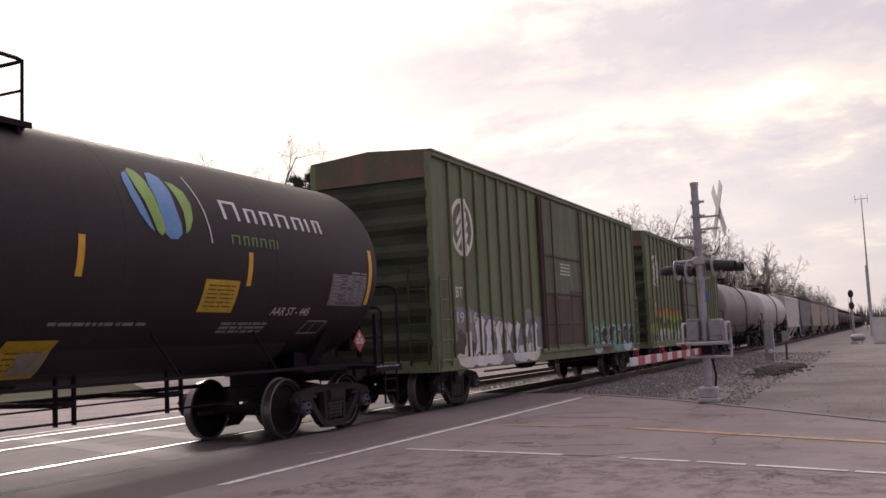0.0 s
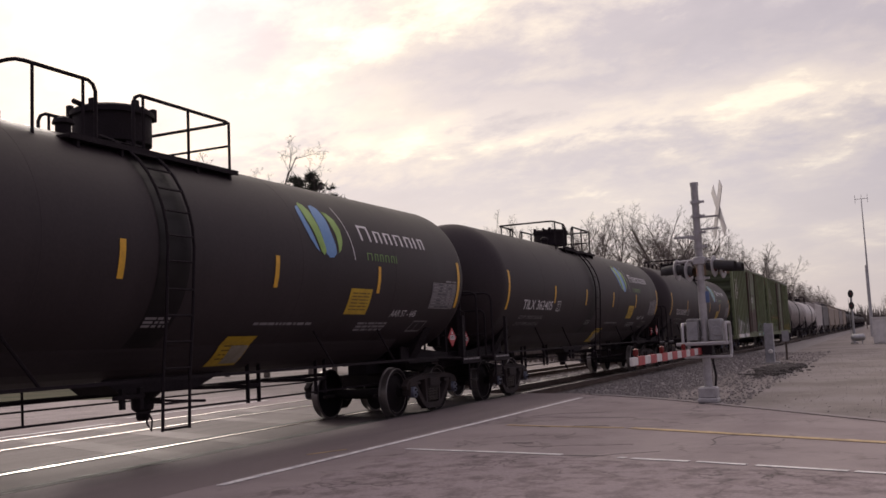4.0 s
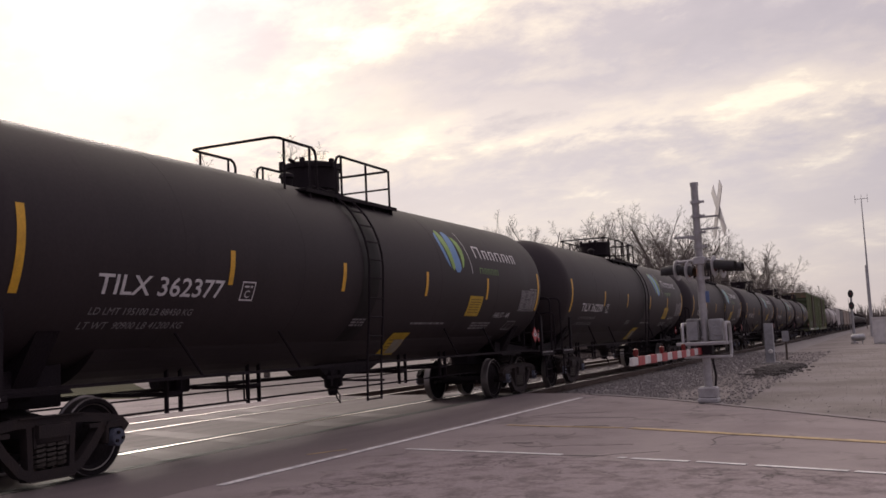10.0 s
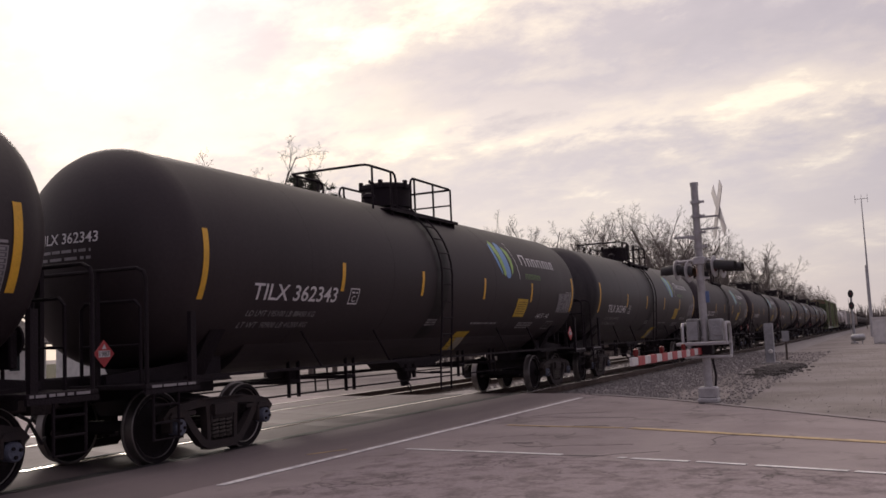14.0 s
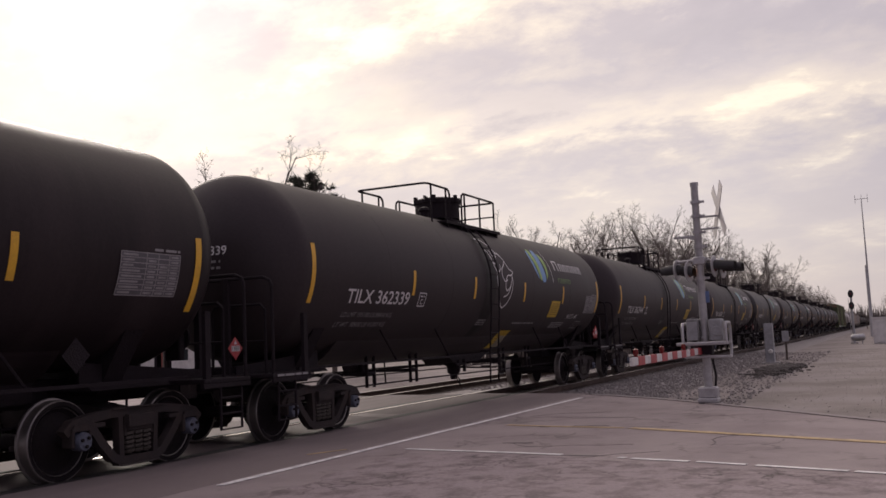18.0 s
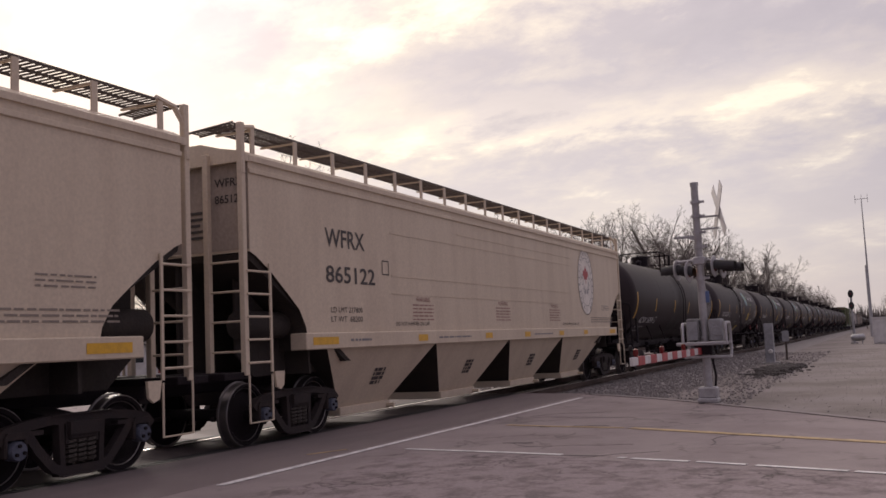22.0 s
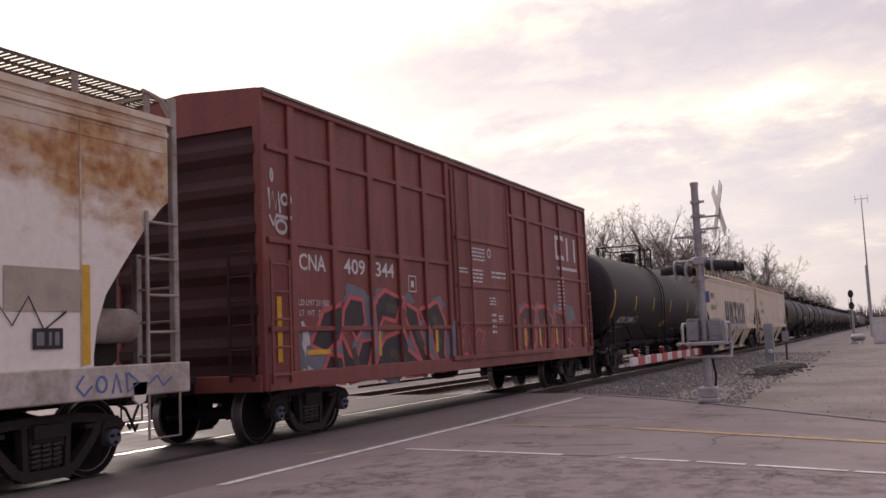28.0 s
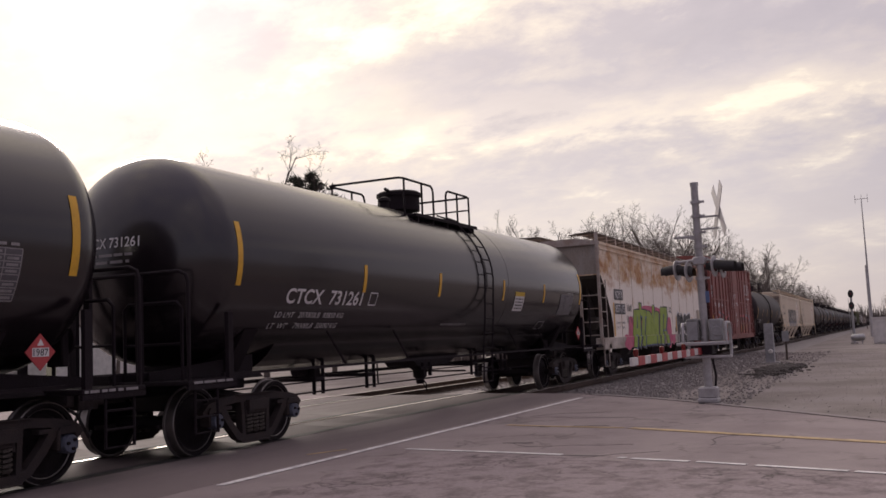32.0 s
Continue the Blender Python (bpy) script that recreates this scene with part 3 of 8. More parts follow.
def build_road():
    top, bot = -0.012, -0.36
    near = [(-40, 8.46)] + [(22.6, 8.46)] + CURB + [(-40, -30)]
    slab("road", near, bot, top, ASPHALT, "cracked grey asphalt road leading to the crossing", "road")
    for name, y0, y1 in (("crossing_panel", 8.705, 9.99), ("crossing_panel", 10.22, 12.73), ("crossing_panel", 12.955, 14.24)):
        slab(name, [(-40, y0), (23.0, y0), (23.4, y1), (-40, y1)], bot, top, ASPHALT_NEW, "smooth asphalt between the rails of the crossing", "road")
    # slightly paler, smoother bands across the tracks
    for x in (10.2, 12.0, 14.6, 16.4):
        for y0, y1 in ((8.87, 9.98), (10.39, 12.72), (13.12, 14.23)):
            a, b = x + (y0 - 8.7) * 0.40, x + (y1 - 8.7) * 0.40
            slab("tyre_path", [(a - 0.3, y0), (a + 0.36, y0), (b + 0.33, y1), (b - 0.27, y1)], -0.05, top + 0.003, ASPHALT_PALE, "pale smoother band across the crossing", "road")
    far = [(-40, 14.47), (23.6, 14.47), (24.6, 19.0), (24.0, 24.0), (17.5, 60), (-6.0, 60), (-12, 30), (-40, 30)]
    slab("road_far_side", far, bot, top, ASPHALT, "asphalt road on beyond the tracks", "road")
    # dark strip of newer paving along the near rail
    sh = Shape()
    sh.prism([(6.62, -0.05), (8.36, -0.05), (8.36, 0.026), (6.62, -0.010)], "x", -40, 22.4)
    tagged(part("paving_strip", sh, ASPHALT_STRIP), "darker asphalt strip rising to the near rail", "road", kind="structure")
    # black strips added beside the rails for the dark line of the train's shade
    sh = Shape()
    sh.prism([(8.362, -0.05), (8.50, -0.05), (8.50, 0.022), (8.48, 0.031), (8.362, 0.029)], "x", -40, 22.4)
    tagged(part("rail_seal", sh, RAIL_EDGE_DARK), "black strip along the rail, put in for shade", "road", kind="structure")
    for y in (8.712, 10.228, 12.96):
        sh = Shape()
        sh.prism([(y, -0.05), (y + 0.15, -0.05), (y + 0.14, -0.004), (y + 0.01, -0.004)], "x", -40, 23.0)
        tagged(part("rail_seal", sh, RAIL_EDGE_DARK), "black strip along the rail, put in for shade", "road", kind="structure")
    # markings
    def stripe(name, pts, w, material, label, z=top + 0.009):
        sh = Shape()
        for q in ribbon(pts, w):
            sh.prism(q, "z", z - 0.004, z)
        tagged(part(name, sh, material), label, "road marking", kind="structure")
    stripe("stop_line", [(8.15, 6.47), (11.0, 6.45), (14.5, 6.40), (20.85, 6.35)], 0.105, WHITE_LINE, "worn white line painted along the crossing")
    lane = [(11.34, 5.9), (11.22, 5.31), (11.08, 4.49), (10.9, 3.6)]
    stripe("edge_line", lane, 0.085, WHITE_LINE, "thin white edge line with worn gaps")
    for a, b in (((10.69, 2.86), (10.665, 2.77)), ((10.62, 2.69), (10.44, 2.02)), ((10.42, 1.93), (10.24, 1.40)), ((10.20, 1.30), (9.89, 0.42)), ((9.87, 0.36), (9.3, -1.2)), ((9.2, -1.5), (8.3, -4.0))):
        stripe("edge_line", [a, b], 0.08, WHITE_LINE, "thin white edge line with worn gaps")
    stripe("centre_line", [(14.56, 5.7), (14.33, 4.96), (14.05, 3.65)], 0.10, YELLOW_LINE, "faded yellow centre line on asphalt")
    stripe("centre_line", [(14.0, 3.52), (13.45, 2.42), (12.9, 1.35), (12.23, 0.05), (11.1, -2.2)], 0.17, YELLOW_LINE, "yellow centre line on asphalt")
    stripe("centre_line", [(10.62, 7.0), (11.2, 6.75)], 0.06, YELLOW_LINE, "stub of faded yellow paint", 0.001)
    stripe("far_line", [(9.0, 14.98), (15.3, 14.93)], 0.17, WHITE_LINE, "white line painted beyond the far track")
    stripe("far_line", [(16.6, 15.8), (22.0, 15.75)], 0.12, WHITE_LINE, "white line painted beyond the far track")
    # cracks in the near apron
    rng = random.Random(11)
    starts = [(6.9, 5.6, -2.9, 14), (8.0, 5.4, -0.4, 12), (9.0, 4.6, 2.6, 10), (9.4, 2.0, 2.9, 12), (10.6, 3.5, -1.2, 5), (12.0, 3.0, 1.9, 9), (13.4, 1.6, 2.4, 7),
              (9.0, 0.9, 1.4, 6), (14.2, 4.4, -1.4, 5), (15.8, 3.9, 2.0, 8), (7.6, 3.9, 0.9, 10), (11.9, 1.0, 1.2, 7), (8.6, 2.9, 1.9, 9), (10.2, 4.4, 0.4, 6), (17.0, 4.6, 1.6, 8)]
    for x, y, a, n in starts[4:7] + starts[8:10] + starts[14:]:
        pts = [(x, y)]
        for _ in range(n):
            a += rng.uniform(-0.65, 0.65)
            d = rng.uniform(0.12, 0.34)
            x, y = x + d * math.cos(a), y + d * math.sin(a)
            pts.append((x, y))
        stripe("crack", pts, rng.uniform(0.006, 0.013), CRACK, "jagged dark crack in the asphalt", top + 0.003)
    # long dark gap worn into the edge lines
    for u, v, a, b in ((10.85, 3.32, 0.05, 0.24), (14.38, 4.25, 0.06, 0.30), (14.3, 4.95, 0.05, 0.14), (8.70, 0.55, 0.12, 0.40), (8.62, 0.25, 0.07, 0.34), (12.1, 4.6, 0.05, 0.22)):
        sh = Shape()
        rng2 = random.Random(u)
        pts = [(u + a * math.cos(t) * rng2.uniform(0.55, 1.2), v + b * math.sin(t) * rng2.uniform(0.6, 1.2)) for t in (2 * math.pi * k / 18 for k in range(18))]
        sh.prism(pts, "z", top - 0.004, top + 0.0035)
        tagged(part("pothole", sh, CRACK), "shallow dark broken patch in the asphalt", "pothole", kind="structure")
    # broken old paving of the near apron
    rough = [(10.36, 5.75), (11.0, 5.0), (10.62, 3.3), (9.45, 0.0), (6.2, -7.5), (1.5, -7.5), (2.5, 2.5), (6.0, 5.45), (8.6, 5.6)]
    rng3 = random.Random(8)
    edge = []
    for (ax, ay), (bx, by) in zip(rough, rough[1:] + rough[:1]):
        n = max(2, int(math.hypot(bx - ax, by - ay) / 0.22))
        edge += [(ax + (bx - ax) * k / n + rng3.uniform(-0.07, 0.07), ay + (by - ay) * k / n + rng3.uniform(-0.07, 0.07)) for k in range(n)]
    sh = Shape()
    sh.prism(edge, "z", -0.03, top + 0.004)
    tagged(part("worn_apron", sh, ROUGH), "broken patchy asphalt of the near apron", "road", kind="structure")
    # low kerb at the road's far edge
    sh = Shape()
    c = CURB
    for q in ribbon(c, 0.16):
        sh.prism(q, "z", -0.3, 0.006)
    tagged(part("kerb", sh, KERB), "low worn concrete edging beside gravel", "kerb", kind="structure")


def build_ballast():
    rng = random.Random(3)
    # bed under both tracks, beyond the crossing
    prof = [(4.9, -0.34), (6.3, -0.26), (7.5, -0.185), (15.4, -0.185), (17.4, -0.30), (17.4, -0.40), (4.9, -0.40)]
    for name, a, b in (("ballast_bed", 22.7, 900.0), ("ballast_bed", -400.0, -40.1)):
        sh = Shape()
        sh.prism(prof, "x", a, b)
        tagged(part(name, sh, STONE), "bed of grey crushed-stone ballast under the rails", "ballast", kind="structure")
    # loose stones
    stones = Shape()
    for i in range(15000):
        x = 20.6 + (rng.random() ** 1.7) * 44
        y = rng.uniform(3.0, 8.3) if rng.random() < 0.8 else rng.uniform(10.3, 12.6)
        edge = 18.9 + (y - 3.36) * 1.0
        if x < edge + 0.15:
            continue
        z = -0.185 if y > 7.5 else -0.185 - (7.5 - y) * 0.055
        if y < 4.9:
            if rng.random() > 0.35:
                continue
            z = -0.30
        r = rng.uniform(0.018, 0.05) * (1.25 if rng.random() < 0.12 else 1)
        q = Euler((rng.random() * 6, rng.random() * 6, rng.random() * 6)).to_matrix()
        vs = [Vector((x, y, z + r * 0.3)) + q @ Vector(p) * r * rng.uniform(0.8, 1.2) for p in ((1, 0, 0), (-1, 0.2, 0), (0, 1, 0.1), (0.1, -1, 0), (0, 0, 0.8), (0, 0.1, -0.8))]
        stones.add(vs, [(0, 2, 4), (2, 1, 4), (1, 3, 4), (3, 0, 4), (2, 0, 5), (1, 2, 5), (3, 1, 5), (0, 3, 5)])
    # pebbles over the lot
    for i in range(3600):
        x, y = 15.0 + rng.random() ** 1.5 * 50, rng.uniform(-9.5, 5.0)
        if x < 18.9 + (y - 3.36) * 1.24 + 0.3:
            continue
        r = rng.uniform(0.006, 0.019) * (1.8 if rng.random() < 0.05 else 1)
        q = Euler((rng.random() * 6, rng.random() * 6, rng.random() * 6)).to_matrix()
        vs = [Vector((x, y, -0.297)) + q @ Vector(p) * r * rng.uniform(0.8, 1.2) for p in ((1, 0, 0), (-1, 0.2, 0), (0, 1, 0.1), (0.1, -1, 0), (0, 0, 0.8), (0, 0.1, -0.8))]
        stones.add(vs, [(0, 2, 4), (2, 1, 4), (1, 3, 4), (3, 0, 4), (2, 0, 5), (1, 2, 5), (3, 1, 5), (0, 3, 5)])
    tagged(part("loose_ballast", stones, STONE), "scattered grey crushed stone beside the track", "stones", kind="stuff")


def rail_profile(y):
    return [(y - 0.07, -0.172), (y + 0.07, -0.172), (y + 0.07, -0.16), (y + 0.012, -0.145), (y + 0.012, -0.045), (y + 0.036, -0.036), (y + 0.036, -0.012), (y + 0.03, -0.014),
            (y - 0.03, -0.016), (y - 0.036, -0.014), (y - 0.036, -0.036), (y - 0.012, -0.045), (y - 0.012, -0.145), (y - 0.07, -0.16)]


def build_rails():
    for yc in (TRACK_1, TRACK_2):
        for s in (-1, 1):
            sh = Shape()
            y = yc + s * HALF_GAUGE
            sh.prism(rail_profile(y), "x", -400, 900)
            sh.prism([(y - 0.0365, -0.022), (y - 0.0365, -0.0065), (y + 0.018, -0.0012), (y + 0.0365, -0.005), (y + 0.0365, -0.022)], "x", -400, 900, slot=1)
            tagged(part("rail", sh, [RAIL, RAIL_TOP if yc == TRACK_1 else RAIL_DULL]), "steel rail, rusty web and bright worn head", "rail", "rails of the two tracks", "structure")


def build_ties():
    tie = Shape()
    tie.box((-0.115, -1.3, -0.34), (0.115, 1.3, -0.174), 0.012)
    me = tie.mesh("tie", [TIE])
    rng = random.Random(5)
    for yc in (TRACK_1, TRACK_2):
        bed = thing("track_ties", "row of dark wooden sleepers under the rails", "track", "sleepers of the two tracks", "structure", pose(0, yc, 0))
        for i in range(110):
            part("tie", me, TIE, bed, at=pose(23.6 + i * 0.52 + rng.uniform(-0.02, 0.02), rng.uniform(-0.03, 0.03), rng.uniform(-0.004, 0.002), 0, 0, rng.uniform(-0.8, 0.8)))
        rest = Shape()
        for i in range(420):
            x = 23.6 + (110 + i) * 0.52
            rest.box((x - 0.115, -1.3, -0.3), (x + 0.115, 1.3, -0.174))
        tagged(part("far_ties", rest, TIE, bed), kind="stuff")


build_ground()
build_road()
build_ballast()
build_rails()


# ---- railway cars: meshes shared by all ----
def wheelset_mesh():
    sh = Shape()
    sh.lathe([(-1.10, 0.075), (-0.60, 0.09), (0.60, 0.09), (1.10, 0.075)], "y", 12)
    for s in (-1, 1):
        sh.lathe([(s * u, r) for u, r in ((0.835, 0.095), (0.825, 0.135), (0.775, 0.21), (0.755, 0.33), (0.80, 0.385), (0.805, 0.40), (0.69, 0.40), (0.70, 0.33), (0.69, 0.15), (0.64, 0.10))], "y", 32)
        sh.lathe([(s * u, r) for u, r in ((0.806, 0.395), (0.826, 0.40), (0.829, 0.447), (0.668, 0.447), (0.668, 0.395), (0.806, 0.395))], "y", 32, caps=False)
        sh.lathe([(s * u, r) for u, r in ((0.829, 0.446), (0.829, 0.452), (0.82, 0.461), (0.70, 0.466), (0.694, 0.488), (0.672, 0.490), (0.665, 0.47), (0.668, 0.446), (0.829, 0.446))], "y", 32, slot=1, caps=False)
        sh.lathe([(s * u, r) for u, r in ((0.800, 0.374), (0.808, 0.384), (0.80, 0.392))], "y", 32, slot=1, caps=False)
        sh.lathe([(s * u, r) for u, r in ((1.06, 0.10), (1.20, 0.105), (1.215, 0.095), (1.215, 0.001))], "y", 18, slot=2)
        for k in range(3):
            t = 2 * math.pi * k / 3
            sh.lathe([(s * 1.21, 0.02), (s * 1.238, 0.02), (s * 1.24, 0.001)], "y", 6, at=(0.055 * math.cos(t), 0, 0.055 * math.sin(t)), slot=0)
    return sh.mesh("wheelset", [WHEEL, TREAD, CAP])


def side_frame_mesh(s):
    """Cast side frame: bowed top chord, V-shaped arms, open windows beside the spring nest."""
    sh = Shape()
    a, b = sorted((s * 1.03, s * 1.14))

    def bar(pts, w, y0=a, y1=b):
        for q in ribbon(pts, w):
            sh.prism(q, "y", y0, y1)
    bar([(-1.12, 0.56), (-1.02, 0.655), (-0.80, 0.70), (-0.45, 0.735), (0.45, 0.735), (0.80, 0.70), (1.02, 0.655), (1.12, 0.56)], 0.10)
    for m in (-1, 1):
        bar([(m * 0.78, 0.665), (m * 0.60, 0.43), (m * 0.40, 0.225), (m * 0.30, 0.185)], 0.105)
        bar([(m * 0.275, 0.20), (m * 0.285, 0.45), (m * 0.30, 0.72)], 0.07)
        bar([(m * 0.70, 0.625), (m * 0.54, 0.625)], 0.05)
    bar([(-0.33, 0.175), (0.33, 0.175)], 0.10)
    lo, hi = sorted((s * 1.0, s * 1.17))
    # pedestal jaws round the bearings
    for x in (-0.91, 0.91):
        sh.box((x - 0.145, lo, 0.40), (x - 0.10, hi, 0.62), 0.012)
        sh.box((x + 0.10, lo, 0.40), (x + 0.145, hi, 0.62), 0.012)
        sh.prism([(x - 0.145, 0.58), (x - 0.11, 0.655), (x + 0.11, 0.655), (x + 0.145, 0.58)], "y", lo, hi)
    # bolster end and its wear plates
    sh.box((-0.20, lo, 0.50), (0.20, hi, 0.64), 0.02)
    sh.box((-0.235, a, 0.46), (-0.20, b, 0.68))
    sh.box((0.20, a, 0.46), (0.235, b, 0.68))
    # rolled lips along the top and bottom
    for z0, z1, x in ((0.775, 0.79, 0.44), (0.115, 0.13, 0.30)):
        sh.box((-x, lo, z0), (x, hi, z1), 0.004)
    return sh.mesh("side_frame", [TRUCK])


def spring_mesh():
    sh = Shape()
    for x in (0.0,):
        pts = [(x + 0.062 * math.cos(t), 0.062 * math.sin(t), 0.24 + 0.26 * t / (2 * math.pi * 5)) for t in (2 * math.pi * 5 * i / 40 for i in range(41))]
        sh.tube(pts, 0.025, 5)
    return sh.mesh("spring", [SPRING])


def bolster_mesh():
    sh = Shape()
    sh.prism([(-1.2, 0.56), (1.2, 0.56), (1.2, 0.70), (0.4, 0.84), (-0.4, 0.84), (-1.2, 0.70)], "x", -0.22, 0.22)
    sh.lathe([(0.84, 0.20), (0.90, 0.20)], "z", 14)
    for s in (-1, 1):
        sh.box((-1.35 * 1, s * 0.55 - 0.03, 0.40), (1.35, s * 0.55 + 0.03, 0.46), 0.01)
        sh.box((s * 0.40 - 0.05, -0.85, 0.33), (s * 0.40 + 0.05, 0.85, 0.50), 0.01)
        for y in (-0.75, 0.75):
            sh.prism([(s * 0.46, 0.28), (s * 0.415, 0.46), (s * 0.47, 0.62), (s * 0.40, 0.62), (s * 0.36, 0.46), (s * 0.40, 0.28)], "y", y - 0.06, y + 0.06)
    return sh.mesh("truck", [TRUCK])


WHEELSET, BOLSTER, SPRINGS = wheelset_mesh(), bolster_mesh(), spring_mesh()
FRAMES = {-1: side_frame_mesh(-1), 1: side_frame_mesh(1)}
WHEEL_R = 0.466


def add_truck(car, x):
    t = part("truck", BOLSTER, TRUCK, car, "dark cast-iron four-wheel truck", pose(x, 0, 0))
    for s in (-1, 1):
        part("side_frame", FRAMES[s], TRUCK, t)
        for xs in (-0.14, 0.0, 0.14):
            part("spring", SPRINGS, SPRING, t, at=pose(xs, s * 1.085, 0))
        part("wheelset", WHEELSET, TRUCK, t, at=pose(s * 0.91, 0, WHEEL_R))


def coupler_mesh():
    sh = Shape()
    sh.box((-0.75, -0.09, 0.78), (-0.10, 0.09, 0.96), 0.02)
    sh.prism([(-0.14, -0.16), (0.02, -0.19), (0.12, -0.13), (0.10, -0.02), (-0.02, 0.02), (0.0, 0.10), (0.09, 0.17), (-0.02, 0.22), (-0.16, 0.16)], "z", 0.74, 1.0)
    return sh.mesh("coupler", [TRUCK])


def hose_mesh():
    sh = Shape()
    sh.tube([(-0.45, -0.30, 0.78), (-0.28, -0.28, 0.70), (-0.12, -0.24, 0.50), (0.02, -0.16, 0.40), (0.14, -0.08, 0.46)], 0.022, 6)
    return sh.mesh("air_hose", [HOOD])


COUPLER, HOSE = coupler_mesh(), hose_mesh()


def add_couplers(car, half):
    for s in (-1, 1):
        m = pose(s * half, 0, 0, 0, 0, 0 if s > 0 else 180)
        part("coupler", COUPLER, TRUCK, car, at=m)
        part("air_hose", HOSE, HOOD, car, at=m)


def ladder_shape(x0, x1, y, z0, z1, rungs, r=0.018):
    sh = Shape()
    for x in (x0, x1):
        sh.box((x - 0.022, y - 0.012, z0), (x + 0.022, y + 0.012, z1))
    for i in range(rungs):
        z = z0 + 0.12 + (z1 - z0 - 0.2) * i / max(rungs - 1, 1)
        sh.tube([(x0, y, z), (x1, y, z)], r, 6)
    return sh


# ---- tank cars ----
TANK_R, TANK_Z, TANK_HALF = 1.49, 2.715, 9.385


def tank_wrap(u, v):
    return -math.sqrt(max(TANK_R ** 2 - (v - TANK_Z) ** 2, 0.01))


CUTS = [1.1 + 0.06 * i for i in range(52)]
LOW_CUTS = [1.06 + 0.02 * i for i in range(32)]


def belly_wrap(u, v):
    """The outer of shell and lagged underside."""
    return min(tank_wrap(u, v), -1.12 * math.sqrt(max(1 - ((2.36 - v) / 1.33) ** 2, 0.01)))


def tank_decal(car, name, polys, material, label="", lift=0.006):
    return decal(name, polys, material, car, tank_wrap, label, cuts_v=CUTS, lift=lift)


def shell_mesh(material, name="shell", seam=()):
    sh = Shape()
    prof = [(-8.86, 0.01)]
    for i in range(1, 13):
        t = math.pi / 2 * i / 12
        prof.append((-8.02 - 0.84 * math.cos(t), TANK_R * math.sin(t)))
    prof += [(-4, TANK_R), (0, TANK_R), (4, TANK_R)]
    prof += [(-u, r) for u, r in reversed(prof[:13])]
    sh.lathe(prof, "x", 72, at=(0, 0, TANK_Z))
    return sh.mesh(name, [material])


def railing(car, pts, r=0.024, name="railing"):
    sh = Shape()
    sh.tube(pts, r, 8)
    return part(name, sh, UNDER, car)


SEAM = Shape().lathe([(-0.02, TANK_R - 0.01), (-0.008, TANK_R + 0.0015), (0.008, TANK_R + 0.0015), (0.02, TANK_R - 0.01)], "x", 72, at=(0, 0, TANK_Z)).mesh("weld_seam", [BLACK])


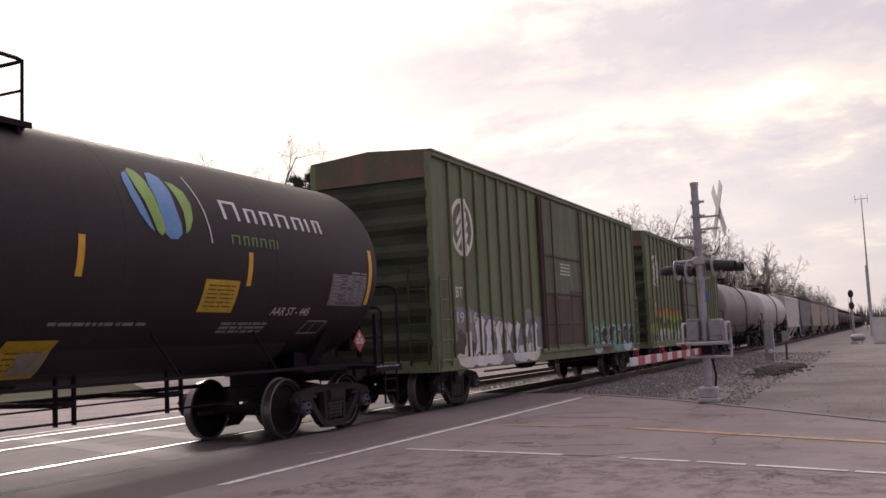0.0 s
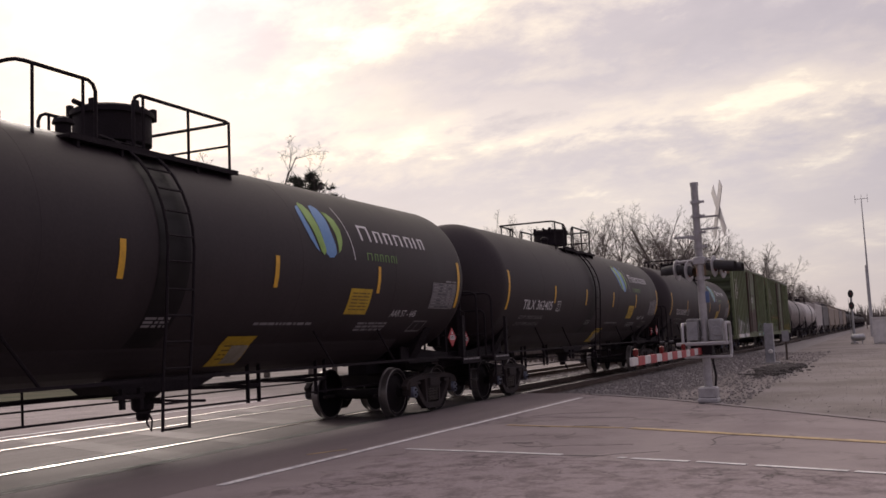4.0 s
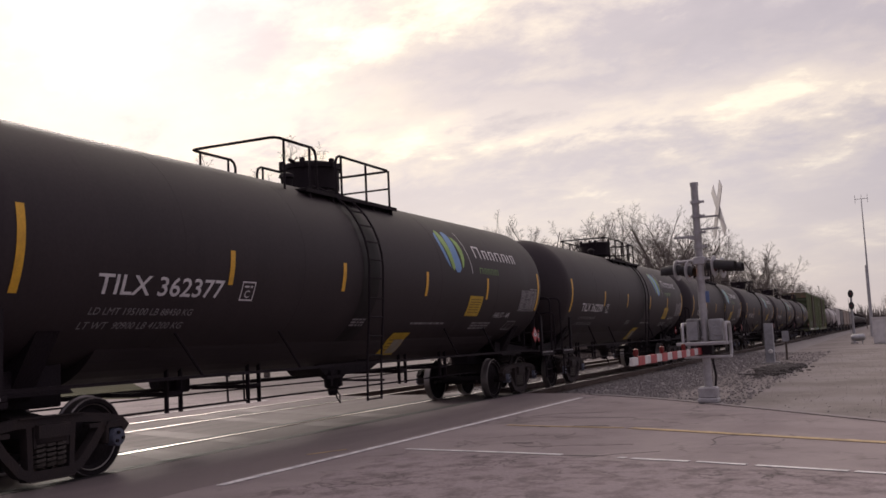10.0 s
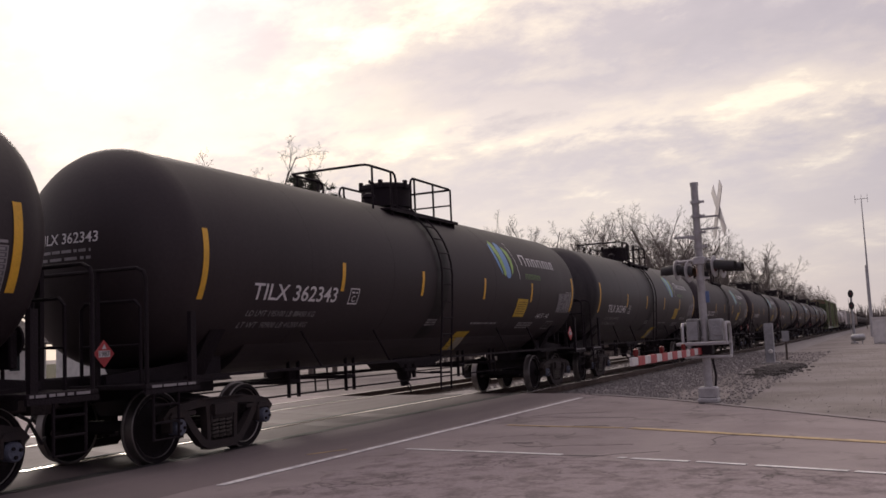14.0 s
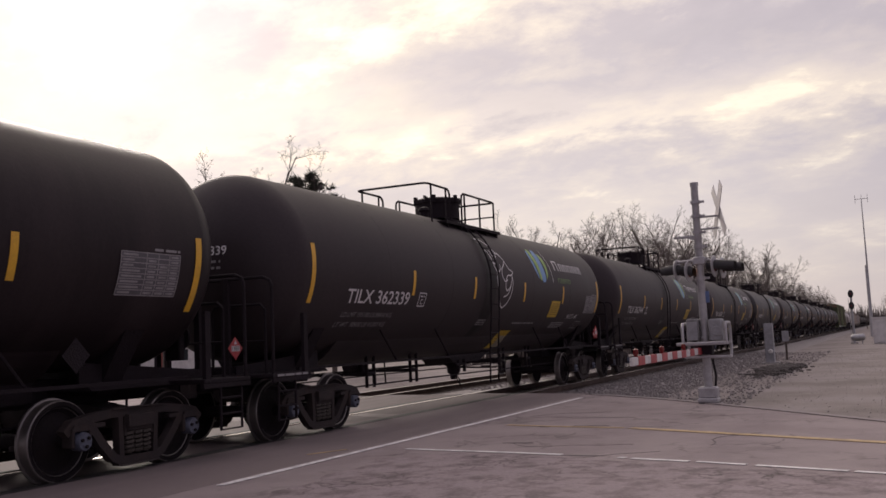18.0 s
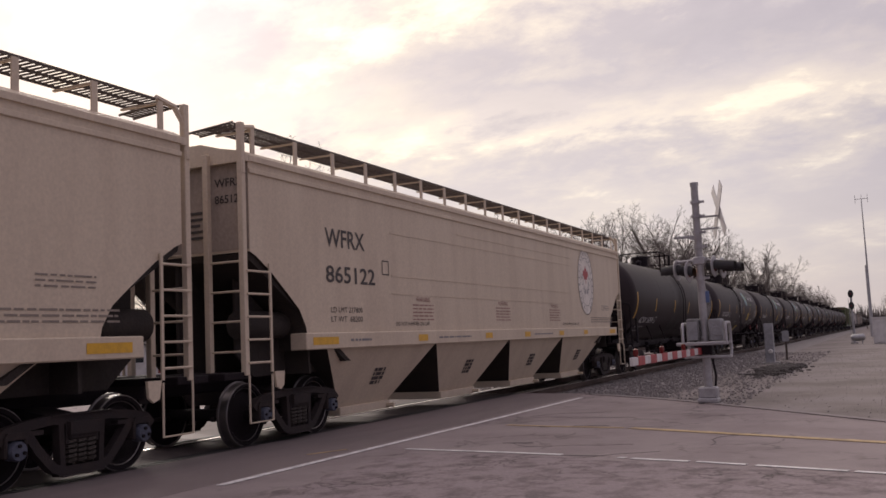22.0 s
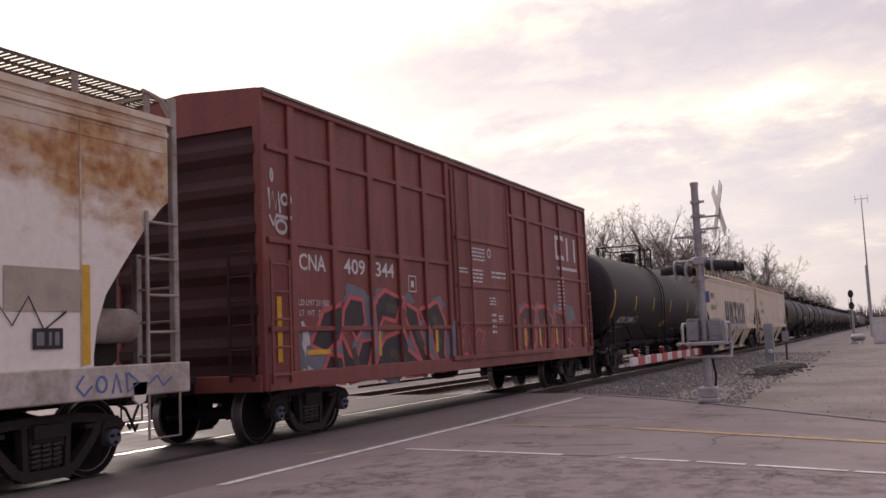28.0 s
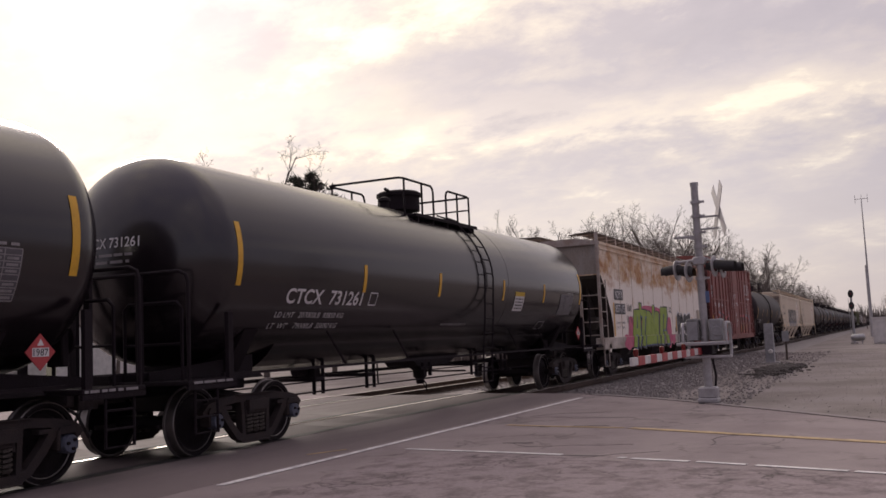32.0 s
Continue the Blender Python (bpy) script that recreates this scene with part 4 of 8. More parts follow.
def tank_common(car, shell, deck="long_gap", ladder_x=-0.2, axle=7.22, seam=(-5.4, -2.7, 2.2, 5.2)):
    part("shell", shell, BLACK, car)
    # lagging carried down round the underside between the trucks
    sh = Shape()
    belly = [(1.12 * math.sin(t), 2.36 - 1.33 * math.cos(t)) for t in (radians(-62 + 124 * k / 16) for k in range(17))]
    sh.prism(belly, "x", -6.3, 6.3)
    part("belly_jacket", sh, list(shell.materials), car, "lagged underside of the tank")
    for x in seam:
        part("weld_seam", SEAM, BLACK, car, at=pose(x, 0, 0))
    for x in (-axle, axle):
        add_truck(car, x)
        sh = Shape()
        sh.prism([(-1.10, 1.70), (-0.62, 0.93), (0.62, 0.93), (1.10, 1.70), (0.85, 1.52), (0.0, 1.26), (-0.85, 1.52)], "x", x - 0.16, x + 0.16)
        part("saddle", sh, UNDER, car)
    add_couplers(car, TANK_HALF)
    for s in (-1, 1):
        sh = Shape()
        a, b = sorted((s * 6.2, s * 9.05))
        sh.box((a, -0.20, 0.82), (b, 0.20, 1.16), 0.02)
        part("stub_sill", sh, UNDER, car)
        sh = Shape()
        a, b = sorted((s * 8.05, s * 9.02))
        sh.box((a, -1.46, 0.99), (b, 1.46, 1.05), 0.01)
        sh.box((a, -1.46, 0.93), (b, -1.42, 0.99))
        part("end_platform", sh, UNDER, car)
        sh = Shape()
        a, b = sorted((s * 6.7, s * 8.9))
        sh.prism([(-0.92, 1.0), (0.92, 1.0), (0.86, 1.05), (-0.86, 1.05)], "x", a, b)
        sh.prism([(a + s * 0.0, 1.05), (b, 1.05), (b, 1.16), (a, 1.34)] if s > 0 else [(a, 1.05), (b, 1.05), (b, 1.34), (a, 1.16)], "y", -0.72, -0.69)
        part("shear_plate", sh, UNDER, car)
        # inner stand that carries the hand-brake gear
        xi = s * 8.80
        sh = Shape()
        sh.tube([(xi, -1.18, 1.05), (xi, -1.18, 1.98), (xi, -1.10, 2.06), (xi, -0.30, 2.06), (xi, -0.22, 1.98), (xi, -0.22, 1.05)], 0.024, 6)
        sh.tube([(xi, -1.18, 1.52), (xi, -0.22, 1.52)], 0.018, 6)
        part("end_frame", sh, UNDER, car)
        if s > 0:
            sh = Shape()
            sh.lathe([(8.60, 0.02), (8.62, 0.19), (8.645, 0.20), (8.66, 0.17)], "x", 18, at=(0, -0.55, 1.62))
            sh.box((8.50, -0.68, 1.30), (8.62, -0.42, 1.74), 0.02)
            part("hand_brake", sh, UNDER, car)
        # end handrail and its posts
        x = s * 8.96
        railing(car, [(x, -1.42, 1.04), (x, -1.42, 2.30), (x, -1.39, 2.39), (x, -1.28, 2.44), (x, 1.28, 2.44), (x, 1.39, 2.39), (x, 1.42, 2.30), (x, 1.42, 1.04)], 0.026, "end_rail")
        for y in (-0.62, 0.5):
            sh = Shape()
            sh.box((x - 0.03, y - 0.045, 1.04), (x + 0.03, y + 0.045, 2.43))
            part("end_post", sh, UNDER, car)
        for y in (-1.42, 1.42):
            sh = Shape()
            xx = s * 8.15
            sh.box((xx - 0.05, y - 0.03, 0.95), (xx + 0.05, y + 0.03, 1.92))
            part("corner_post", sh, UNDER, car)
            sh = Shape()
            x0, x1 = s * 8.42, s * 8.86
            sh.tube([(x0, y, 0.99), (x0, y, 0.38), (x1, y, 0.38), (x1, y, 0.99)], 0.02, 6)
            for z in (0.58, 0.79):
                sh.tube([(x0, y, z), (x1, y, z)], 0.016, 6)
            part("step", sh, UNDER, car)
    # long skirt rail, brake rods and hangers along both sides
    for y in (-1, 1):
        sh = Shape()
        sh.box((-8.05, y * 1.22 - 0.03, 1.065), (8.05, y * 1.22 + 0.03, 1.105))
        part("skirt_rail", sh, UNDER, car)
    if deck.startswith("small"):
        sh = Shape()
        sh.box((-6.3, -0.42, 0.88), (6.3, 0.42, 1.26), 0.02)
        part("centre_sill", sh, UNDER, car)
    # train line high, brake rod low, on paired hangers
    for y, z, r in ((0.55, 0.86, 0.034), (-0.50, 0.64, 0.016), (0.95, 0.72, 0.014)):
        sh = Shape()
        sh.tube([(-6.1, y, z), (-2.0, y, z + 0.01), (2.2, y, z), (6.1, y, z + 0.01)], r, 6)
        part("brake_pipe", sh, UNDER, car)
    for x in (-4.55, -2.75, 2.2, 4.1):
        for d in (-0.14, 0.14):
            sh = Shape()
            sh.box((x + d - 0.013, -0.53, 0.60), (x + d + 0.013, -0.47, 1.22))
            part("pipe_hanger", sh, UNDER, car)
        sh = Shape()
        sh.box((x - 0.16, -0.53, 0.83), (x + 0.16, -0.47, 0.89), 0.01)
        sh.box((x - 0.12, -0.48, 0.82), (x - 0.08, 0.60, 0.88))
        part("hanger_tie", sh, UNDER, car)
    for x in (-5.2, -2.9, 3.0, 5.1):
        sh = Shape()
        sh.tube([(x, -1.10, 1.66), (x + 0.42, -1.20, 1.09)], 0.02, 6)
        part("brace", sh, UNDER, car)
    # bottom outlet: broad skid, valve body, cap and its chain, operating rod
    sh = Shape()
    sh.prism([(-0.75, 1.10), (-0.45, 0.90), (1.05, 0.90), (1.65, 1.10)], "y", -0.36, 0.36)
    sh.lathe([(0.62, 0.10), (0.66, 0.15), (0.80, 0.16), (0.86, 0.24), (0.92, 0.26)], "z", 16, at=(0.35, 0, 0))
    sh.lathe([(0.50, 0.07), (0.53, 0.09), (0.62, 0.09)], "z", 10, at=(0.35, 0, 0))
    sh.tube([(0.35, -0.05, 0.58), (0.30, -0.12, 0.46), (0.34, -0.16, 0.36), (0.40, -0.12, 0.50), (0.44, -0.02, 0.60)], 0.014, 5)
    part("outlet_valve", sh, UNDER, car)
    sh = Shape()
    sh.tube([(0.35, -0.10, 0.78), (0.30, -0.70, 0.76), (0.30, -1.12, 0.76)], 0.02, 6)
    part("valve_rod", sh, UNDER, car)
    sh = Shape()
    sh.box((-0.66, -0.60, 0.72), (-0.60, -0.54, 0.98))
    sh.box((-0.34, -0.60, 0.70), (-0.28, -0.54, 0.98))
    sh.box((-0.78, -0.60, 0.84), (-0.24, -0.54, 0.90), 0.01)
    part("valve_bracket", sh, UNDER, car)
    sh = Shape()
    sh.box((-3.65, 0.20, 0.82), (-3.35, 0.55, 1.10), 0.03)
    sh.lathe([(-3.95, 0.10), (-3.65, 0.10)], "x", 10, at=(0, 0.38, 0.98))
    part("brake_valve", sh, UNDER, car)
    # side ladder from the platform to a stirrup below the shell
    for y in (-1, 1):
        sh = Shape()
        xs = (ladder_x - 0.24, ladder_x + 0.24)
        for x in xs:
            pts = [(x, y * (TANK_R + 0.08) * math.cos(t), TANK_Z + (TANK_R + 0.08) * math.sin(t)) for t in (radians(72 - 9.0 * i) for i in range(9))]
            sh.tube(pts + [(x, y * 1.53, 1.9), (x, y * 1.46, 1.12), (x, y * 1.44, 0.47)], 0.02, 6)
        for i in range(7):
            t = radians(62 - 11.5 * i)
            yy, zz = y * (TANK_R + 0.08) * math.cos(t), TANK_Z + (TANK_R + 0.08) * math.sin(t)
            sh.tube([(xs[0], yy, zz), (xs[1], yy, zz)], 0.014, 5)
        for yy, zz in ((1.545, 2.18), (1.525, 1.86), (1.50, 1.54), (1.47, 1.22), (1.445, 0.80), (1.44, 0.49)):
            sh.tube([(xs[0], y * yy, zz), (xs[1], y * yy, zz)], 0.015, 5)
        for zz in (0.82, 1.15):
            sh.box((xs[0], min(y * 1.22, y * 1.45), zz - 0.015), (xs[0] + 0.03, max(y * 1.22, y * 1.45), zz + 0.015))
        part("side_ladder", sh, UNDER, car)
    # unweathered black strip of shell behind the near ladder
    if list(shell.materials)[0] in (BLACK, BLACK_OLD):
        tank_decal(car, "ladder_strip", [rect(ladder_x - 0.30, 1.32, ladder_x + 0.27, 3.86)], SHELL_CLEAN, "blacker strip of shell behind the ladder", 0.004)
    platform(car, deck)


def dome(car, x, r, top, clamps=6):
    sh = Shape()
    sh.lathe([(4.25, r), (top - 0.14, r), (top - 0.14, r + 0.035), (top - 0.07, r + 0.035), (top - 0.03, r - 0.03), (top, r * 0.55), (top + 0.005, 0.01)], "z", 30, at=(x, 0, 0))
    d = part("manway_housing", sh, UNDER, car, "black cylindrical manway housing on the tank top")
    for k in range(clamps):
        t = 2 * math.pi * k / 6 + 0.3
        b = Shape()
        b.box((x + (r + 0.02) * math.cos(t) - 0.04, (r + 0.02) * math.sin(t) - 0.04, top - 0.16), (x + (r + 0.02) * math.cos(t) + 0.04, (r + 0.02) * math.sin(t) + 0.04, top + 0.02), 0.01)
        part("clamp", b, UNDER, d)
    b = Shape()
    b.tube([(x - r - 0.02, 0, top - 0.05), (x - r - 0.17, 0, top - 0.03)], 0.035, 6)
    part("hinge", b, UNDER, d)


DECKS = {  # rear loop, front loop, deck along x; its posts; dome place and radius
    "long_gap": ((-2.48, -1.30), (-0.66, 1.34), (-1.85, 1.30), (-2.25, -1.5), (-0.48, 0.40, 1.30), -0.16, 0.52),
    "long_rear": ((-1.57, 0.80), (1.40, 2.32), (-1.45, 2.44), (-1.21, -0.36, 0.53), (1.61, 2.28), 0.0, 0.54),
    "small": ((-1.75, -1.17), (-0.48, 0.66), (-1.5, 0.88), (-1.35,), (0.62,), 0.16, 0.30),
    "small_rear": ((-1.05, 0.28), (1.06, 1.36), (-0.9, 1.42), (-0.77,), (1.30,), -0.85, 0.33),
    "mid": ((-1.85, -0.35), (0.30, 1.60), (-1.5, 1.64), (-1.7, -0.9), (0.9, 1.56), -0.32, 0.45)}


def platform(car, kind):
    rear, front, deck, posts_r, posts_f, dx, dr = DECKS[kind]
    zt, zd, e, c = 4.81 if kind.startswith("small") else 4.70 if kind == "mid" else 4.75, 4.00, 0.84, 0.12
    small = kind.startswith("small")
    if small:
        sh = Shape()
        sh.box((deck[0] + 0.3, 0.12, 4.20), (deck[1] - 0.1, 0.62, 4.26), 0.008)
        for x in (deck[0] + 0.5, deck[1] - 0.3):
            sh.box((x - 0.03, 0.2, 4.10), (x + 0.03, 0.54, 4.21))
        part("platform_deck", sh, DECK_GREY, car, "narrow dusty steel platform on the tank top")
    for s in () if small else (-1, 1):
        y0, y1 = sorted((s * 0.99, s * 0.70))
        sh = Shape()
        sh.box((deck[0], y0, zd - 0.045), (deck[1], y1, zd), 0.006)
        sh.box((deck[0], s * 0.985 - 0.012, zd - 0.06), (deck[1], s * 0.985 + 0.012, zd + 0.006))
        part("platform_deck", sh, UNDER, car, "narrow steel platform on the tank top")
        n = 5
        for i in range(n):
            x = deck[0] + 0.15 + (deck[1] - deck[0] - 0.3) * i / (n - 1)
            sh = Shape()
            sh.prism([(s * 0.97, zd - 0.05), (s * 0.74, zd - 0.05), (s * 0.80, 3.90), (s * 0.97, 3.80)], "x", x - 0.02, x + 0.02)
            part("platform_bracket", sh, UNDER, car)
    a, b = rear
    railing(car, [(b, -e, zd), (b, -e, zt - c), (b - 0.04, -e, zt - 0.04), (b - c, -e, zt), (a + c, -e, zt), (a + 0.03, -e + 0.03, zt), (a, -e + c, zt), (a, e - c, zt), (a + 0.03, e - 0.03, zt), (a + c, e, zt), (b - c, e, zt), (b - 0.04, e, zt - 0.04), (b, e, zt - c), (b, e, zd)])
    a, b = front
    railing(car, [(a, -e, zd), (a, -e, zt - c), (a + 0.04, -e, zt - 0.04), (a + c, -e, zt), (b - c, -e, zt), (b - 0.03, -e + 0.03, zt), (b, -e + c, zt), (b, e - c, zt), (b - 0.03, e - 0.03, zt), (b - c, e, zt), (a + c, e, zt), (a + 0.04, e, zt - 0.04), (a, e, zt - c), (a, e, zd)])
    railing(car, [(b - 0.03, -e, 4.40), (b - 0.03, e, 4.40)], 0.018, "mid_rail")
    for xs in (posts_r, posts_f):
        for x in xs:
            for y in (-e, e):
                sh = Shape()
                sh.tube([(x, y, zt), (x, y, 3.90)], 0.022, 6)
                part("rail_post", sh, UNDER, car)
    dome(car, dx, dr, 4.70 if kind != "long_gap" and kind != "long_rear" else 4.77, 6 if kind.startswith("long") else 0)
    sh = Shape()
    sh.lathe([(4.14, 0.10), (4.34, 0.10), (4.36, 0.14), (4.42, 0.12), (4.46, 0.03)], "z", 12, at=(dx - dr - 0.45, -0.12, 0))
    sh.lathe([(4.14, 0.07), (4.30, 0.07), (4.31, 0.02)], "z", 10, at=(dx - dr - 0.8, 0.15, 0))
    part("relief_valve", sh, UNDER, car)


DECK_GREY = mat("deck_grey", (0.17, 0.155, 0.15), 0.6, 0.3, vary=0.4, scale=5)


def placard(car, x, y, z, s):
    sh = Shape()
    sh.prism([(x, z - s), (x + s, z), (x, z + s), (x - s, z)], "y", y - 0.006, y + 0.006)
    p = part("placard", sh, RED, car, "red diamond hazard placard reading 1987")
    sh = Shape()
    sh.box((x - s * 0.56, y - 0.010, z - s * 0.24), (x + s * 0.56, y - 0.007, z + s * 0.24))
    part("white_panel", sh, WHITE, p)
    decal("number", letters("1987", x - s * 0.5, z - s * 0.19, x + s * 0.5, z + s * 0.19, 0.01), HOOD, p, lambda u, v: y - 0.0105, lift=0.001)
    sh = Shape()
    sh.prism([(x - s * 0.22, z + s * 0.36), (x + s * 0.22, z + s * 0.36), (x, z + s * 0.72)], "y", y - 0.009, y - 0.006)
    part("flame_mark", sh, WHITE, p)


def data_table(car, x0, z0, x1, z1, seed):
    tank_decal(car, "data_table", [rect(x0, z0, x1, z1)], TABLE, "grey printed data table")
    rows = 8
    lines = []
    for i in range(rows + 1):
        z = z0 + (z1 - z0) * i / rows
        lines.append(rect(x0, z - 0.006, x1, z + 0.006))
    for f in (0.0, 0.42, 0.62, 0.81, 1.0):
        lines.append(rect(x0 + (x1 - x0) * f - 0.007, z0, x0 + (x1 - x0) * f + 0.007, z1))
    rng = random.Random(seed)
    for i in range(rows):
        for f in (0.45, 0.65, 0.84):
            a = x0 + (x1 - x0) * f
            z = z0 + (z1 - z0) * (i + 0.5) / rows
            if rng.random() < 0.85:
                lines.append(rect(a, z - 0.013, a + (x1 - x0) * 0.13, z + 0.013))
        lines.append(rect(x0 + 0.03, z - 0.012, x0 + (x1 - x0) * rng.uniform(0.2, 0.38), z + 0.012))
    tank_decal(car, "table_print", lines, DIM_WHITE, lift=0.009)
    tank_decal(car, "table_heading", text_bars(x0 + (x1 - x0) * 0.55, z1 + 0.02, x1, z1 + 0.07, seed), DIM_WHITE)


TABLE = mat("table_grey", (0.10, 0.095, 0.105), 0.6, bump=0)


def stripes(car, xs, end=7.92, ez=(2.08, 3.00), z=(2.28, 2.74)):
    for x in (-end, end):
        tank_decal(car, "reflective_strip", [rect(x - 0.055, ez[0], x + 0.055, ez[1])], YELLOW, "tall yellow reflective strip")
    for x in xs:
        tank_decal(car, "reflective_strip", [rect(x - 0.05, z[0], x + 0.05, z[1])], YELLOW, "short yellow reflective strip")


def leaf(u0, v0, u1, v1, w, n=12):
    """A pointed-oval blade between two tips."""
    a, b = Vector((u0, v0)), Vector((u1, v1))
    d = b - a
    nrm = Vector((-d.y, d.x)).normalized()
    up = [a + d * i / n + nrm * w * math.sin(math.pi * i / n) ** 0.75 for i in range(n + 1)]
    dn = [a + d * i / n - nrm * w * math.sin(math.pi * i / n) ** 0.75 for i in range(n - 1, 0, -1)]
    return [tuple(p) for p in up + dn]


def brand_bars(u0, v0, u1, v1, count, first=1.0, slim=0.30):
    """Plain upright blocks in place of a maker's lettering: slim pairs and singles of uneven width."""
    widths = [(1.5, 1.05, 1.05, 1.2, 1.1, 0.5, 0.9)[i % 7] for i in range(count)]
    k = (u1 - u0) / sum(widths)
    out, u = [], u0
    for i, wd in enumerate(widths):
        w, h = wd * k, (v1 - v0) * (first if i == 0 else 1)
        t = slim * k * 0.62
        out.append(rect(u + w * 0.12, v0, u + w * 0.12 + t, v0 + h))
        if wd > 0.6:
            out.append(rect(u + w * 0.80 - t, v0, u + w * 0.80, v0 + h))
            out.append(rect(u + w * 0.12 + t, v0 + h * 0.86, u + w * 0.80 - t, v0 + h))
        u += w
    return out


SHELL = shell_mesh(BLACK)
SHELL_CLEAN = mat("black_shell_clean", (0.0075, 0.0055, 0.0065), 0.5, vary=0.5, scale=2, fine=22, bump=0.001, spec=0.25)
NOTICE_PALE = mat("notice_pale", (0.30, 0.27, 0.21), 0.6, vary=0.5, scale=5, fine=40, tint=(0.2, 0.17, 0.10), bump=0)


def ethanol_prototype(deck, ladder_x, on=0.0, sign_on=0.0):
    car = thing("tank_car", "long black tank car with yellow strips and a blue-green leaf emblem", "tank car", "black tank cars of the train")

    def moved(polys, d=on):
        return [[(u + d, v) for u, v in p] for p in polys]
    tank_common(car, SHELL, deck, ladder_x)
    stripes(car, (-4.47, -1.55, 1.52 + on, 4.57 + on))
    # emblem of leaning leaves with an arc beside it
    blue, green = "blue leaf of the emblem", "green leaf of the emblem"
    tank_decal(car, "emblem_leaf", moved([[(2.50, 3.62), (2.40, 3.58), (2.36, 3.48), (2.38, 3.28), (2.46, 3.08), (2.58, 2.93), (2.68, 2.87), (2.62, 3.0), (2.56, 3.18), (2.50, 3.38)]]), LOGO_BLUE, blue)
    tank_decal(car, "emblem_leaf", moved([[(2.51, 3.63), (2.58, 3.68), (2.68, 3.65), (2.76, 3.55), (2.80, 3.35), (2.83, 3.10), (2.87, 2.90), (2.80, 2.83), (2.72, 2.88), (2.66, 3.05), (2.60, 3.25), (2.53, 3.42)]]), LOGO_GREEN, green, 0.007)
    tank_decal(car, "emblem_leaf", moved([[(2.85, 3.65), (2.95, 3.67), (3.08, 3.62), (3.14, 3.45), (3.14, 3.20), (3.18, 3.0), (3.17, 2.88), (3.08, 2.81), (2.95, 2.80), (2.86, 2.86), (2.84, 3.05), (2.82, 3.30), (2.80, 3.50)]]), LOGO_BLUE, blue)
    tank_decal(car, "emblem_leaf", moved([[(3.14, 3.58), (3.28, 3.56), (3.41, 3.47), (3.46, 3.30), (3.42, 3.10), (3.33, 2.95), (3.24, 2.89), (3.26, 3.0), (3.27, 3.18), (3.22, 3.40)]]), LOGO_GREEN, green)
    tank_decal(car, "emblem_arc", moved(ribbon([(3.58, 3.70), (3.61, 3.57), (3.65, 3.43), (3.69, 3.23), (3.72, 3.02), (3.745, 2.81)], 0.024)), WHITE, "thin white arc")
    tank_decal(car, "brand_block", moved(brand_bars(4.02, 3.17, 6.60, 3.38, 7, 1.3)), WHITE, "white blocks in place of lettering")
    tank_decal(car, "brand_block", moved(brand_bars(4.13, 2.83, 5.28, 2.96, 6)), LETTER_GREEN, "green blocks in place of lettering")
    tank_decal(car, "yellow_sign", moved([rect(3.66, 1.92, 4.38, 2.34)], sign_on), SIGN_YELLOW, "yellow safety notice")
    tank_decal(car, "notice_print", moved(text_bars(3.74, 1.97, 4.30, 2.29, 4, 6, 0.35), sign_on), INK, lift=0.009)
    data_table(car, 6.72, 2.06, 7.80, 2.54, 2)
    tank_decal(car, "stencil", moved(letters("AAR ST - 445", 5.30, 1.89, 6.30, 2.005, 0.0, 0.12), on * 0.8), WHITE, "white stencilled AAR ST - 445")
    tank_decal(car, "small_stencil", moved(text_bars(4.30, 1.64, 5.35, 1.80, 6, 3), on), DIM_WHITE)
    tank_decal(car, "small_stencil", text_bars(1.35, 1.74, 2.85, 1.80, 7), DIM_WHITE)
    fr = [rect(6.3, 1.62, 6.87, 1.64), rect(6.3, 1.80, 6.87, 1.82), rect(6.3, 1.64, 6.325, 1.80), rect(6.845, 1.64, 6.87, 1.80), rect(6.55, 1.64, 6.57, 1.80)]
    tank_decal(car, "stencil_frame", [[(u + (v - 1.62) * 0.5, v) for u, v in q] for q in fr], DIM_WHITE)
    decal("yellow_notice", [rect(0.96, 1.19, 1.66, 1.60)], SIGN_YELLOW, car, belly_wrap, "yellow notice low on the shell", cuts_v=LOW_CUTS, lift=0.012)
    decal("notice_print", text_bars(1.06, 1.26, 1.56, 1.50, 7, 4, 0.3), INK, car, belly_wrap, cuts_v=LOW_CUTS, lift=0.016)
    decal("notice_patch", [rect(1.24, 1.22, 1.64, 1.47)], NOTICE_PALE, car, belly_wrap, "pale worn patch of the notice", cuts_v=LOW_CUTS, lift=0.018)
    tank_decal(car, "small_stencil", text_bars(-0.9, 1.72, -0.45, 1.86, 9, 3), DIM_WHITE)
    cb = [rect(-4.20, 2.08, -3.90, 2.10), rect(-4.20, 2.32, -3.90, 2.34), rect(-4.20, 2.10, -4.18, 2.32), rect(-3.92, 2.10, -3.90, 2.32)]
    tank_decal(car, "box_stencil", cb + letters("C", -4.11, 2.12, -4.0, 2.22, 0.01) + text_bars(-4.14, 2.25, -3.96, 2.29, 3), WHITE)
    tank_decal(car, "load_stencil", letters("LD LMT 195100 LB 88450 KG", -6.80, 1.875, -5.05, 1.955, 0.0, 0.1), DIM_WHITE)
    tank_decal(car, "load_stencil", letters("LT WT  90900 LB 41200 KG", -6.86, 1.715, -5.12, 1.795, 0.0, 0.1), DIM_WHITE)
    placard(car, 7.45, -1.50, 1.47, 0.19)
    placard(car, -8.99, -0.78, 1.43, 0.165)
